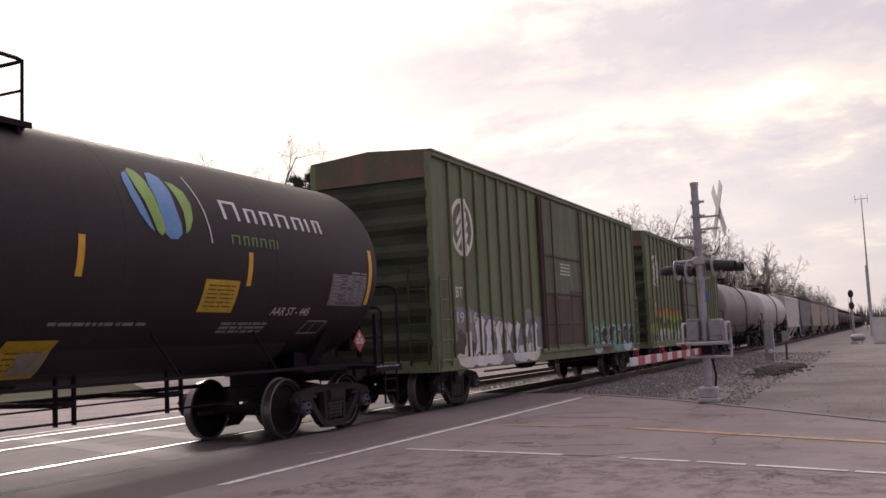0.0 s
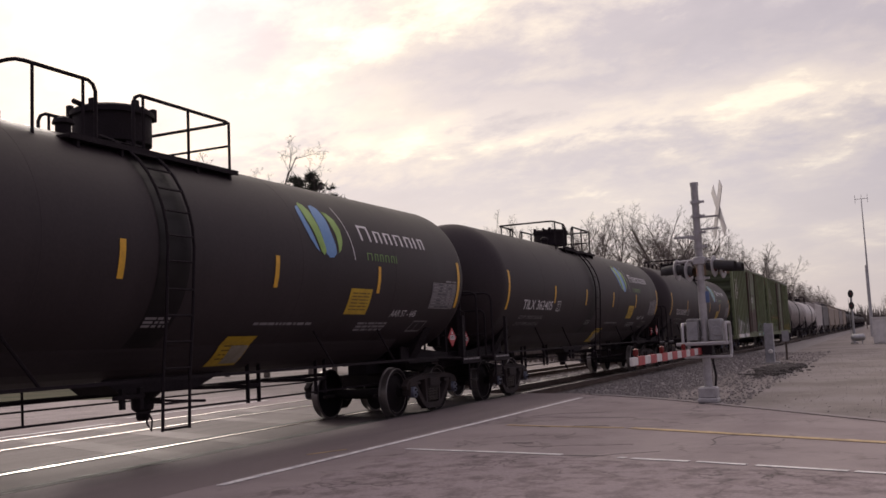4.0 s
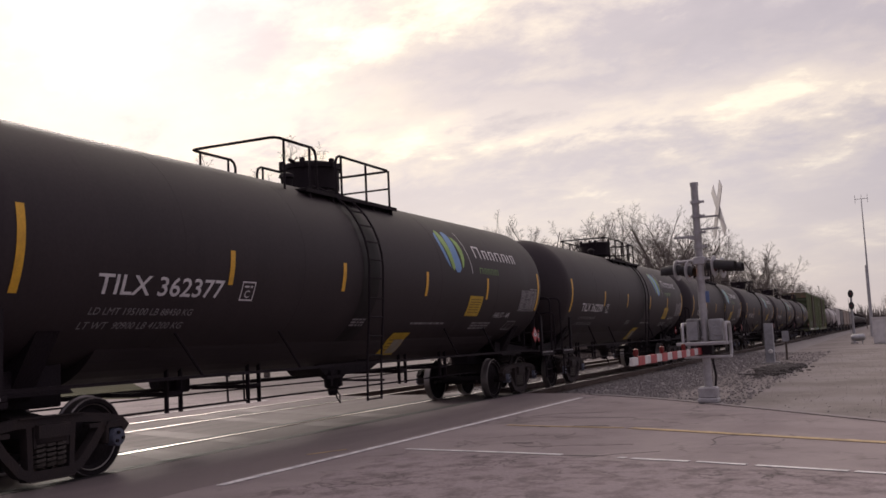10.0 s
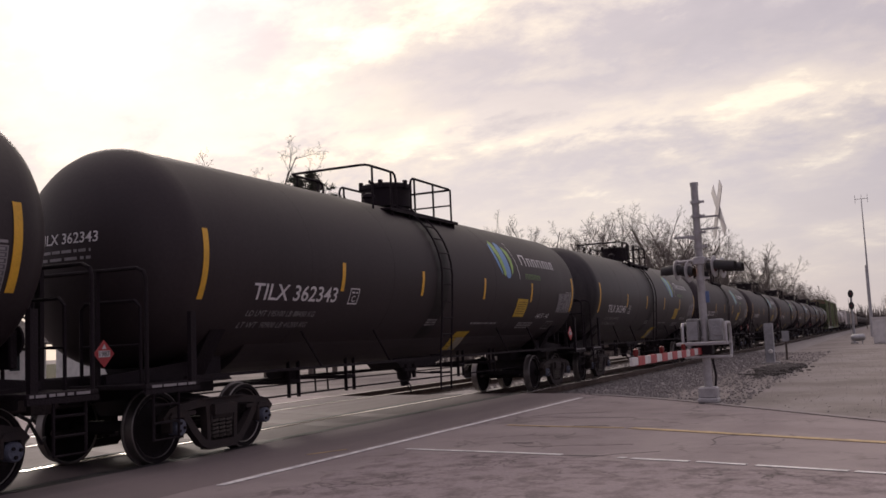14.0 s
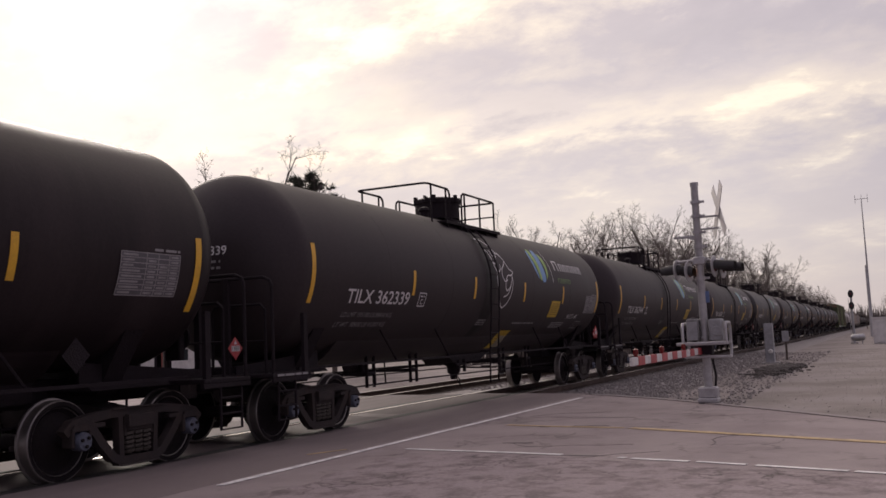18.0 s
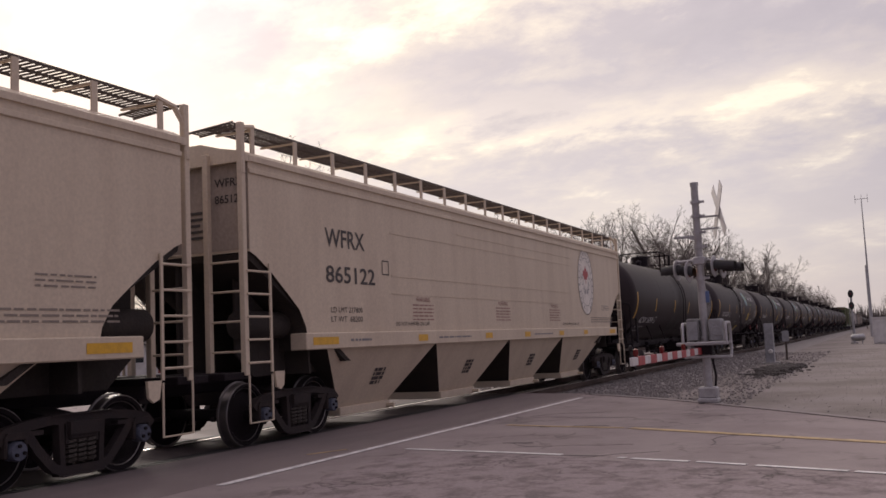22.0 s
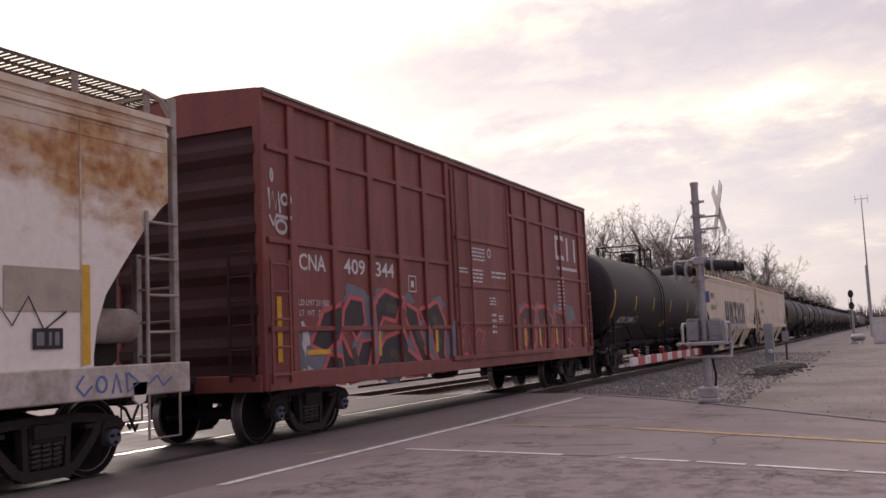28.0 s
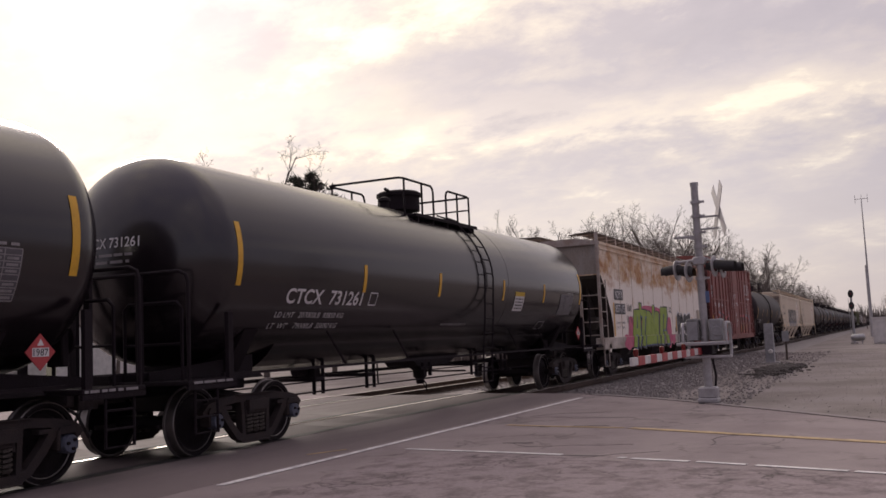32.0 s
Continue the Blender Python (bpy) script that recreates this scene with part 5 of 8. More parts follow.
    for s in (-1, 1):
        sh = Shape()
        a, b = sorted((s * 8.08, s * 8.92))
        for q in text_bars(a, 0.995, b, 1.045, 30 + s):
            sh.box((q[0][0], -1.466, q[0][1]), (q[1][0], -1.461, q[2][1]))
        part("edge_stencil", sh, DIM_WHITE, car)
    return car


def number_tank(car, mark):
    tank_decal(car, "car_number", letters(mark, -6.82, 2.10, -4.58, 2.335, 0.012), WHITE, "white stencilled number " + mark)
    # the same number on the dished end
    sh = decal_end(mark, -0.52, 2.84, 0.50, 2.98)
    part("end_number", sh, WHITE, car)
    part("end_stencil", end_bars(-0.42, 2.60, 0.48, 2.79, 5), DIM_WHITE, car)


def end_x(y, z):
    r = min(math.hypot(y, z - TANK_Z) / TANK_R, 0.999)
    return -8.02 - 0.84 * math.sqrt(1 - r * r) - 0.008


def decal_end(text, y0, z0, y1, z1):
    # seen from behind, letters run towards the near side of the car
    polys = letters(text, y0, z0, y1, z1, 0.01)
    return end_polys(polys, y0, y1)


def end_polys(polys, y0, y1):
    sh = Shape()
    for p in polys:
        vs = [(end_x(y0 + y1 - u, v), y0 + y1 - u, v) for u, v in p]
        sh.add(vs, [tuple(range(len(vs)))])
    return sh


def end_bars(y0, z0, y1, z1, seed):
    return end_polys(text_bars(y0, z0, y1, z1, seed, 2, 0.4), y0, y1)


# ---- boxcars ----
def side_wrap(face, posts, proud):
    def wrap(u, v):
        for a, b in posts:
            if a - 1e-4 <= u <= b + 1e-4:
                return -(face + proud)
        return -face
    return wrap


def boxcar(name, label, half, width, z0, top, posts, rails_z, door, paint, door_paint, end_ribs, axle):
    """A boxcar with outside posts. door: (x0, x1). Returns the thing and the depth of its near side."""
    car = thing("boxcar", label, "boxcar", "boxcars of the train")
    face, proud = width, 0.055
    sh = Shape()
    sh.box((-half, -face, z0 + 0.25), (half, face, top - 0.10), 0.01)
    part("body", sh, paint, car)
    sh = Shape()
    n = 22
    for i in range(n):
        a, b = -half + 2 * half * i / n, -half + 2 * half * (i + 1) / n
        sh.prism([(-face - 0.09, top - 0.10), (face + 0.09, top - 0.10), (face + 0.07, top - 0.05), (0, top + 0.05), (-face - 0.07, top - 0.05)], "x", a + 0.012, b - 0.012)
    sh.prism([(-face - 0.075, top - 0.10), (face + 0.075, top - 0.10), (0, top + 0.02)], "x", -half + 0.02, half - 0.02)
    part("roof", sh, GALV_DARK, car, "dull ribbed metal roof")
    for s in (-1, 1):
        sh = Shape()
        y0, y1 = sorted((s * face, s * (face + 0.07)))
        sh.box((-half, y0, z0), (half, y1, z0 + 0.26), 0.01)
        part("side_sill", sh, paint, car)
        sh = Shape()
        sh.box((-half, y0, top - 0.19), (half, y1, top - 0.10), 0.01)
        part("top_chord", sh, paint, car)
        for a, b in posts:
            sh = Shape()
            y2, y3 = sorted((s * face, s * (face + proud)))
            sh.box((a, y2, z0 + 0.26), (b, y3, top - 0.19), 0.012)
            part("side_post", sh, paint, car)
        for z in rails_z:
            for a, b in ((-half + 0.1, door[0] - 0.05), (door[1] + 0.05, half - 0.1)):
                sh = Shape()
                y2, y3 = sorted((s * face, s * (face + 0.045)))
                sh.box((a, y2, z - 0.04), (b, y3, z + 0.04), 0.01)
                part("side_rail", sh, paint, car)
        # door with its panels, rods and track
        sh = Shape()
        y2, y3 = sorted((s * (face - 0.01), s * (face + 0.065)))
        sh.box((door[0], y2, z0 + 0.30), (door[1], y3, top - 0.28), 0.012)
        d = part("door", sh, door_paint, car, "closed sliding door with locking rods")
        for z in (z0 + 0.95, z0 + 1.75, z0 + 2.75):
            sh = Shape()
            y4, y5 = sorted((s * (face + 0.06), s * (face + 0.10)))
            sh.box((door[0] + 0.06, y4, z - 0.035), (door[1] - 0.06, y5, z + 0.035), 0.01)
            part("door_rib", sh, DOOR_RUST if name == "green" else door_paint, d)
        if name == "green":
            for xa in (door[0] - 0.04, door[1] - 0.10):
                sh = Shape()
                y4, y5 = sorted((s * (face + 0.03), s * (face + 0.105)))
                sh.box((xa, y4, z0 + 0.28), (xa + 0.13, y5, top - 0.24), 0.012)
                part("door_frame", sh, DOOR_RUST, d, "rusty door edge")
        for f in (0.02, 0.24, 0.94):
            sh = Shape()
            x = door[0] + (door[1] - door[0]) * f
            sh.tube([(x, s * (face + 0.115), z0 + 0.25), (x, s * (face + 0.115), top - 0.25)], 0.024, 6)
            part("lock_rod", sh, DOOR_RUST if name == "green" else paint, d)
        sh = Shape()
        y4, y5 = sorted((s * (face + 0.02), s * (face + 0.12)))
        sh.box((door[0] - 0.3, y4, z0 + 0.20), (door[1] + 2.9, y5, z0 + 0.30), 0.01)
        part("door_track", sh, paint, car)
        # ladders by the corners
        for x0, x1 in ((-half + 0.05, -half + 0.50), (half - 0.50, half - 0.05)):
            part("side_ladder", ladder_shape(x0, x1, s * (face + 0.10), z0 + 0.1, z0 + 1.9, 5), paint, car)
            sh = Shape()
            sh.tube([(x0, s * (face + 0.03), z0 + 0.05), (x0, s * (face + 0.03), z0 - 0.42), (x1, s * (face + 0.03), z0 - 0.42), (x1, s * (face + 0.03), z0 + 0.05)], 0.016, 6)
            part("step", sh, UNDER, car)
    for s in (-1, 1):
        zs = [z0 + 0.30 + (top - 0.66 - z0 - 0.30) * i / end_ribs for i in range(end_ribs + 1)]
        for a, b in zip(zs, zs[1:]):
            sh = Shape()
            m = (a + b) / 2
            h = (b - a) * 0.36
            y = face - 0.06
            x0, x1 = s * half, s * (half + 0.075)
            sh.add([(x0, -y, m - h), (x0, y, m - h), (x1, y, m - h * 0.3), (x1, -y, m - h * 0.3), (x1, y, m + h * 0.3), (x1, -y, m + h * 0.3), (x0, y, m + h), (x0, -y, m + h)],
                   [(0, 1, 2, 3), (3, 2, 4, 5), (5, 4, 6, 7), (0, 3, 5, 7), (1, 6, 4, 2), (0, 7, 6, 1)])
            # ribs, sheet and ladder of the end take a colour darkened for shade
            part("end_corrugation", sh, MAROON_END_SHADE if name == "boxcar" else GREEN_END_SHADE, car)
        sh = Shape()
        a, b = sorted((s * (half - 0.01), s * (half + 0.006)))
        sh.box((a, -face + 0.02, z0 + 0.24), (b, face - 0.02, top - 0.6))
        part("end_panel", sh, MAROON_END_SHADE if name == "boxcar" else GREEN_END_SHADE, car, "flat sheet between the corrugations, darkened for shade")
        sh = Shape()
        a, b = sorted((s * (half - 0.02), s * (half + 0.06)))
        sh.prism([(-face, top - 0.62), (face, top - 0.62), (face, top - 0.06), (0, top + 0.045), (-face, top - 0.06)], "x", a, b)
        part("end_header", sh, END_RUST if name == "green" else paint, car, "flat top panel of the car end")
        for y in (-face + 0.02, face - 0.02):
            sh = Shape()
            a, b = sorted((s * (half - 0.01), s * (half + 0.065)))
            sh.box((a, y - 0.07, z0), (b, y + 0.07, top - 0.1), 0.012)
            part("corner_post", sh, paint, car)
        sh = Shape()
        a, b = sorted((s * half, s * (half + 0.12)))
        sh.box((a, -face, z0), (b, face, z0 + 0.24), 0.01)
        part("end_sill", sh, paint, car)
        part("end_ladder", end_ladder(s * (half + 0.13), -face + 0.12, -face + 0.52, z0 + 0.15, z0 + 2.1, 6), MAROON_END_SHADE if name == "boxcar" else GREEN_END_SHADE, car)
    sh = Shape()
    sh.box((-half - 0.6, -0.18, z0 - 0.02), (half + 0.6, 0.18, z0 + 0.26), 0.02)
    for x in (-4.2, -2.0, 0.4, 2.6, 4.4):
        sh.box((x - 0.06, -face + 0.1, z0 - 0.02), (x + 0.06, face - 0.1, z0 + 0.25))
    part("underframe", sh, UNDER, car)
    sh = Shape()
    sh.tube([(-4.8, -0.9, z0 - 0.13), (5.4, -0.9, z0 - 0.13)], 0.022, 6)
    part("brake_pipe", sh, UNDER, car)
    sh = Shape()
    sh.lathe([(-0.45, 0.05), (-0.42, 0.2), (0.42, 0.2), (0.45, 0.05)], "x", 14, at=(1.9, 0.55, z0 - 0.1))
    part("air_reservoir", sh, UNDER, car)
    for x in (-axle, axle):
        add_truck(car, x)
    add_couplers(car, half + 1.05)
    return car


def end_ladder(x, y0, y1, z0, z1, rungs):
    sh = Shape()
    for y in (y0, y1):
        sh.box((x - 0.012, y - 0.02, z0), (x + 0.012, y + 0.02, z1))
    for i in range(rungs):
        z = z0 + 0.1 + (z1 - z0 - 0.2) * i / (rungs - 1)
        sh.tube([(x, y0, z), (x, y1, z)], 0.016, 5)
    return sh


END_RUST = mat("green_paint_rusting", (0.075, 0.085, 0.045), 0.65, vary=0.9, scale=1.2, fine=24, bump=0.002, tint=(0.17, 0.095, 0.06), stretch=(1, 1.2, 0.8))
# car paints darkened to hold the shade of the end walls
GREEN_END_SHADE = mat("green_end_shade", (0.045, 0.055, 0.028), 0.7, vary=0.7, scale=1.2, fine=24, bump=0.002, tint=(0.024, 0.022, 0.016), stretch=(1, 0.6, 2), spec=0.3)
MAROON_END_SHADE = mat("maroon_end_shade", (0.062, 0.022, 0.022), 0.7, vary=0.6, scale=1.2, fine=24, bump=0.002, tint=(0.035, 0.018, 0.018), stretch=(1, 0.6, 2), spec=0.3)
GALV_DARK = mat("boxcar_roof", (0.13, 0.12, 0.115), 0.6, 0.4, vary=0.5, scale=2, fine=30, tint=(0.09, 0.06, 0.045))
BOX_W = 1.36


def flat_decal(car, name, polys, material, posts, label="", lift=0.006, face=BOX_W, proud=0.055, cuts_v=()):
    cu = [c for ab in posts for c in ab]
    return decal(name, polys, material, car, side_wrap(face, posts, proud), label, cuts_u=cu or [-99.0], cuts_v=cuts_v, lift=lift)


def blob(u, v, a, b, seed, n=22, rough=0.35):
    rng = random.Random(seed)
    k1, k2 = rng.uniform(0, 6), rng.uniform(0, 6)
    out = []
    for i in range(n):
        t = 2 * math.pi * i / n
        r = 1 + rough * (0.5 * math.sin(3 * t + k1) + 0.5 * math.sin(5 * t + k2) + rng.uniform(-0.3, 0.3))
        out.append((u + a * r * math.cos(t), v + b * r * math.sin(t)))
    return out


def spikes(u0, u1, v0, v1, n, seed):
    """Jagged upright shards side by side, like wild spray-can letters."""
    rng, out = random.Random(seed), []
    w = (u1 - u0) / n
    for i in range(n):
        a = u0 + w * i + rng.uniform(-0.1, 0.1) * w
        h0, h1 = v0 + rng.uniform(0, 0.15) * (v1 - v0), v1 - rng.uniform(0, 0.22) * (v1 - v0)
        m = (h0 + h1) / 2 + rng.uniform(-0.1, 0.1)
        k = w * rng.uniform(0.9, 1.25)
        out.append([(a, h0), (a + k * 0.4, h0 + 0.12), (a + k * 0.85, h0), (a + k * 0.62, m), (a + k, h1 - 0.1), (a + k * 0.5, h1), (a + k * 0.1, h1 - 0.2), (a + k * 0.25, m)])
    return out


def outline(poly, w):
    c = poly + [poly[0], poly[1]]
    return ribbon(c, w)


G_POSTS = [(-8.12 + 0.69 * i - 0.05, -8.12 + 0.69 * i + 0.05) for i in range(1, 9)] + [(2.1 + 0.68 * i - 0.05, 2.1 + 0.68 * i + 0.05) for i in range(9)]
DOOR_RUST = mat("door_rust", (0.085, 0.048, 0.036), 0.7, vary=0.8, scale=1.6, fine=24, bump=0.002, tint=(0.055, 0.045, 0.035), stretch=(1.5, 1, 0.5))
SPRAY = {k: mat("spray_" + k, c, 0.55, vary=0.35, scale=3, fine=30, bump=0) for k, c in dict(
    white=(0.50, 0.47, 0.46), brown=(0.085, 0.055, 0.04), ice=(0.42, 0.53, 0.60), teal=(0.10, 0.34, 0.27), gold=(0.42, 0.27, 0.03), red=(0.40, 0.06, 0.05), lime=(0.27, 0.38, 0.04), black=(0.022, 0.02, 0.024), pink=(0.55, 0.10, 0.19),
    coral=(0.60, 0.115, 0.12), steel=(0.17, 0.175, 0.215), blue=(0.10, 0.16, 0.42), grey=(0.23, 0.22, 0.23), pale=(0.55, 0.53, 0.53), orange=(0.5, 0.16, 0.05), ivory=(0.74, 0.68, 0.61), rose=(0.42, 0.20, 0.22), coral2=(0.30, 0.075, 0.07), shade=(0.055, 0.038, 0.042), bright=(0.74, 0.72, 0.71), darkred=(0.032, 0.024, 0.028), chalk=(0.80, 0.745, 0.67), umber=(0.12, 0.055, 0.045)).items()}


def green_boxcar(variant):
    car = boxcar("green", "weathered green boxcar with spray-painted lower sides", 8.28, BOX_W, 0.80, 5.31, G_POSTS, (), (-1.9, 1.75), GREEN_BOX, GREEN_DOOR, 6, 6.9)
    tree = ring(-6.80, 3.80, 0.60, 0.62, 0.10) + [rect(-6.85, 3.24, -6.75, 4.36)]
    for z in (3.42, 3.66, 3.90):
        tree += [[(-6.80, z + 0.32), (-7.12, z), (-7.04, z - 0.09), (-6.80, z + 0.16)], [(-6.80, z + 0.32), (-6.48, z), (-6.56, z - 0.09), (-6.80, z + 0.16)]]
    flat_decal(car, "round_emblem", tree, SPRAY["chalk"], G_POSTS, "white oval emblem")
    if variant == 0:
        flat_decal(car, "car_letters", letters("I", -7.62, 2.30, -7.56, 2.52, 0.012) + letters("BT", -7.28, 2.30, -6.92, 2.52, 0.012), WHITE, G_POSTS, "white stencilled IBT")
        flat_decal(car, "car_number", letters("19", -7.28, 1.76, -6.92, 2.0, 0.012) + letters("16", -6.62, 1.76, -6.20, 2.0, 0.012), WHITE, G_POSTS, "white stencilled number", lift=0.017)
        flat_decal(car, "spray_shadow", [blob(-5.9, 1.55, 1.7, 0.5, 3), blob(-2.7, 1.45, 1.2, 0.55, 5)], SPRAY["grey"], G_POSTS, "grey haze of spray paint", lift=0.004)
        flat_decal(car, "spray_pattern", spikes(-6.5, -2.3, 0.86, 1.95, 7, 2) + [blob(-3.0, 1.05, 0.75, 0.22, 31), blob(-6.4, 0.98, 0.5, 0.16, 32)], SPRAY["bright"], G_POSTS, "white jagged spray-can shapes", lift=0.008)
        flat_decal(car, "spray_outline", [q for p in spikes(-6.5, -2.3, 0.86, 1.95, 7, 2) for q in outline(p, 0.03)], SPRAY["shade"], G_POSTS, lift=0.010)
        flat_decal(car, "spray_outline", [q for k in range(7) for q in ribbon(smooth([(-5.9 + 0.5 * k, 0.95), (-5.75 + 0.5 * k, 1.3), (-5.95 + 0.5 * k, 1.6), (-5.7 + 0.5 * k, 1.85)], 3), 0.03)], SPRAY["grey"], G_POSTS, "thin grey spray lines", lift=0.0135)
        flat_decal(car, "spray_pattern", [blob(-7.1, 0.98, 0.6, 0.14, 33), blob(-6.75, 1.25, 0.16, 0.32, 34)], SPRAY["ivory"], G_POSTS, "cream spray drips", lift=0.0115)
        flat_decal(car, "spray_pattern", [blob(-7.0, 1.15, 0.55, 0.42, 8)], SPRAY["brown"], G_POSTS, "brown and cream spray-can scrawl", lift=0.009)
        for k, (u, w, c) in enumerate(((-6.9, 0.55, "ivory"), (-6.2, 0.5, "bright"), (-5.4, 0.6, "bright"), (-4.5, 0.5, "grey"), (-3.7, 0.6, "bright"), (-2.9, 0.5, "ivory"), (3.0, 0.5, "ice"), (4.1, 0.6, "shade"), (5.4, 0.6, "teal"), (6.6, 0.6, "ice"))):
            flat_decal(car, "spray_pattern", [[(u - w, 1.055), (u - w * 0.8, 0.90), (u - w * 0.3, 0.84), (u + w * 0.4, 0.83), (u + w * 0.9, 0.93), (u + w, 1.055)]], SPRAY[c], [], "spray paint running over the sill", 0.005 + 0.0003 * k, face=BOX_W + 0.07)
        flat_decal(car, "spray_pattern", spikes(2.4, 8.0, 0.88, 1.90, 9, 4), SPRAY["teal"], G_POSTS, "teal jagged spray-can shapes", lift=0.006)
        flat_decal(car, "spray_pattern", spikes(2.6, 7.9, 0.95, 1.75, 6, 14), SPRAY["black"], G_POSTS, "black spray-can shapes", lift=0.008)
        flat_decal(car, "spray_outline", [q for p in spikes(2.6, 7.9, 0.95, 1.75, 6, 14) for q in outline(p, 0.07)], SPRAY["ice"], G_POSTS, "pale blue edges", lift=0.0095)
        flat_decal(car, "spray_pattern", ribbon([(2.6, 1.7), (2.9, 1.0), (3.4, 1.8), (3.9, 0.95), (4.8, 1.75), (5.6, 1.0), (6.4, 1.8)], 0.06), SPRAY["gold"], G_POSTS, "yellow spray strokes", lift=0.010)
        for a, b, c, d in ((-1.75, -0.75, 1.18, 2.5), (-0.68, 0.42, 1.18, 2.42), (0.49, 1.60, 1.18, 2.66)):
            sh = Shape()
            sh.box((a, -BOX_W - 0.078, c), (b, -BOX_W - 0.06, d), 0.006)
            part("door_plate", sh, DOOR_RUST, car, "rust-brown lower door plate")
        flat_decal(car, "door_stencil", text_bars(-0.35, 3.05, 0.55, 3.42, 3, 4, 0.4), WHITE, [(-1.9, 1.75)], proud=0.065)
    else:
        flat_decal(car, "spray_pattern", [blob(-4.4, 1.5, 3.0, 0.62, 6)], SPRAY["lime"], G_POSTS, "lime spray-can fill", lift=0.004)
        flat_decal(car, "spray_pattern", spikes(-7.4, -2.2, 0.88, 2.0, 8, 9), SPRAY["black"], G_POSTS, "black spray-can shapes", lift=0.006)
        flat_decal(car, "spray_pattern", ribbon([(-7.3, 2.2), (-6.2, 2.05), (-5.0, 2.25), (-3.9, 2.1), (-2.4, 2.2)], 0.22), SPRAY["orange"], G_POSTS, "orange spray band", lift=0.008)
        flat_decal(car, "spray_pattern", spikes(-7.0, -2.6, 0.95, 1.6, 9, 19), SPRAY["pale"], G_POSTS, "pale spray-can shapes", lift=0.009)
        flat_decal(car, "spray_pattern", spikes(2.6, 7.8, 0.9, 1.8, 8, 29), SPRAY["gold"], G_POSTS, "gold spray-can shapes", lift=0.006)
        flat_decal(car, "car_number", letters("19", -7.28, 2.3, -6.92, 2.55, 0.012), WHITE, G_POSTS)
    return car


M_POSTS = [(a - 0.085, a + 0.085) for a in (-7.44, -6.25, -5.02, -3.95, -2.87, -1.78, 2.02, 3.05, 4.25, 5.70, 7.48)]


def maroon_boxcar():
    car = boxcar("boxcar", "maroon steel boxcar with coral spray paint along its side", 8.17, BOX_W, 0.80, 5.26, M_POSTS, (4.35, 2.98, 1.68), (-1.62, 1.62), MAROON, MAROON, 6, 6.7)

    def put(name, polys, m, label="", lift=0.006, posts=M_POSTS):
        return flat_decal(car, name, polys, m, posts, label, lift)
    put("car_letters", letters("CNA", -7.26, 2.58, -6.50, 2.84, 0.014), WHITE, "white stencilled reporting letters")
    put("car_number", letters("409", -5.94, 2.58, -5.24, 2.84, 0.014), WHITE, "white stencilled 409")
    put("car_number", letters("344", -4.86, 2.58, -4.18, 2.84, 0.014), WHITE, "white stencilled 344")
    put("load_stencil", letters("LD LMT 211500", -7.30, 2.04, -6.42, 2.13, 0.0) + letters("LT  WT   74400", -7.28, 1.88, -6.44, 1.97, 0.0), WHITE, "white load stencils")
    put("box_stencil", [rect(-3.62, 2.35, -3.60, 2.66), rect(-3.32, 2.35, -3.30, 2.66), rect(-3.60, 2.35, -3.32, 2.37), rect(-3.60, 2.64, -3.32, 2.66), rect(-3.52, 2.44, -3.40, 2.56)], WHITE)
    # railway emblem: plain bars
    for q in (rect(5.30, 3.62, 5.44, 4.05), rect(5.30, 3.50, 6.05, 3.62), rect(5.30, 4.05, 6.05, 4.17), rect(6.30, 3.50, 6.44, 4.17), rect(6.98, 3.50, 7.12, 4.17)):
        put("emblem_bar", [q], WHITE, "plain white emblem bar")
    put("emblem_bars", text_bars(5.35, 3.20, 7.2, 3.34, 3), WHITE)
    door = [(-1.62, 1.62)]
    for u0, v0, u1, v1, sd, n in ((-0.75, 3.10, 0.05, 3.42, 1, 4), (-0.75, 2.62, -0.1, 2.95, 2, 4), (0.4, 2.75, 1.25, 2.95, 3, 2), (-1.45, 2.8, -0.95, 2.95, 4, 2), (0.2, 2.15, 0.6, 2.35, 6, 3), (0.3, 1.5, 0.55, 2.0, 7, 4), (0.7, 1.75, 1.0, 1.95, 8, 3)):
        flat_decal(car, "door_stencil", text_bars(u0, v0, u1, v1, sd, n, 0.45), WHITE, door, proud=0.065)
    flat_decal(car, "door_stencil", ring(0.30, 3.32, 0.11, 0.11, 0.04, 16), WHITE, door, proud=0.065)
    put("door_stencil", text_bars(5.35, 2.1, 5.75, 3.05, 9, 9, 0.4), WHITE)
    # spray paint: fat dark letters edged in coral over a blue-grey haze
    put("spray_fill", [[(-7.39, 1.60), (-6.9, 1.72), (-6.22, 1.66), (-6.1, 1.2), (-6.23, 0.82), (-7.36, 0.82)]], SPRAY["steel"], "blue-grey spray patch", 0.004)
    haze = [(-5.6, 2.20, 0.42, 0.20), (-4.66, 2.20, 0.50, 0.18), (-3.77, 2.16, 0.34, 0.16), (-2.35, 2.16, 0.30, 0.14), (-6.45, 1.90, 0.30, 0.14), (-5.25, 1.6, 0.5, 0.6), (-4.4, 1.1, 0.9, 0.35), (-2.9, 1.3, 0.9, 0.5), (-1.7, 1.3, 0.4, 0.5)]
    for k, (u, v, p, q) in enumerate(haze):
        put("spray_fill", [blob(u, v, p, q, 60 + k, 18, 0.25)], SPRAY["steel"], "blue-grey spray haze", 0.005 + 0.0002 * k)
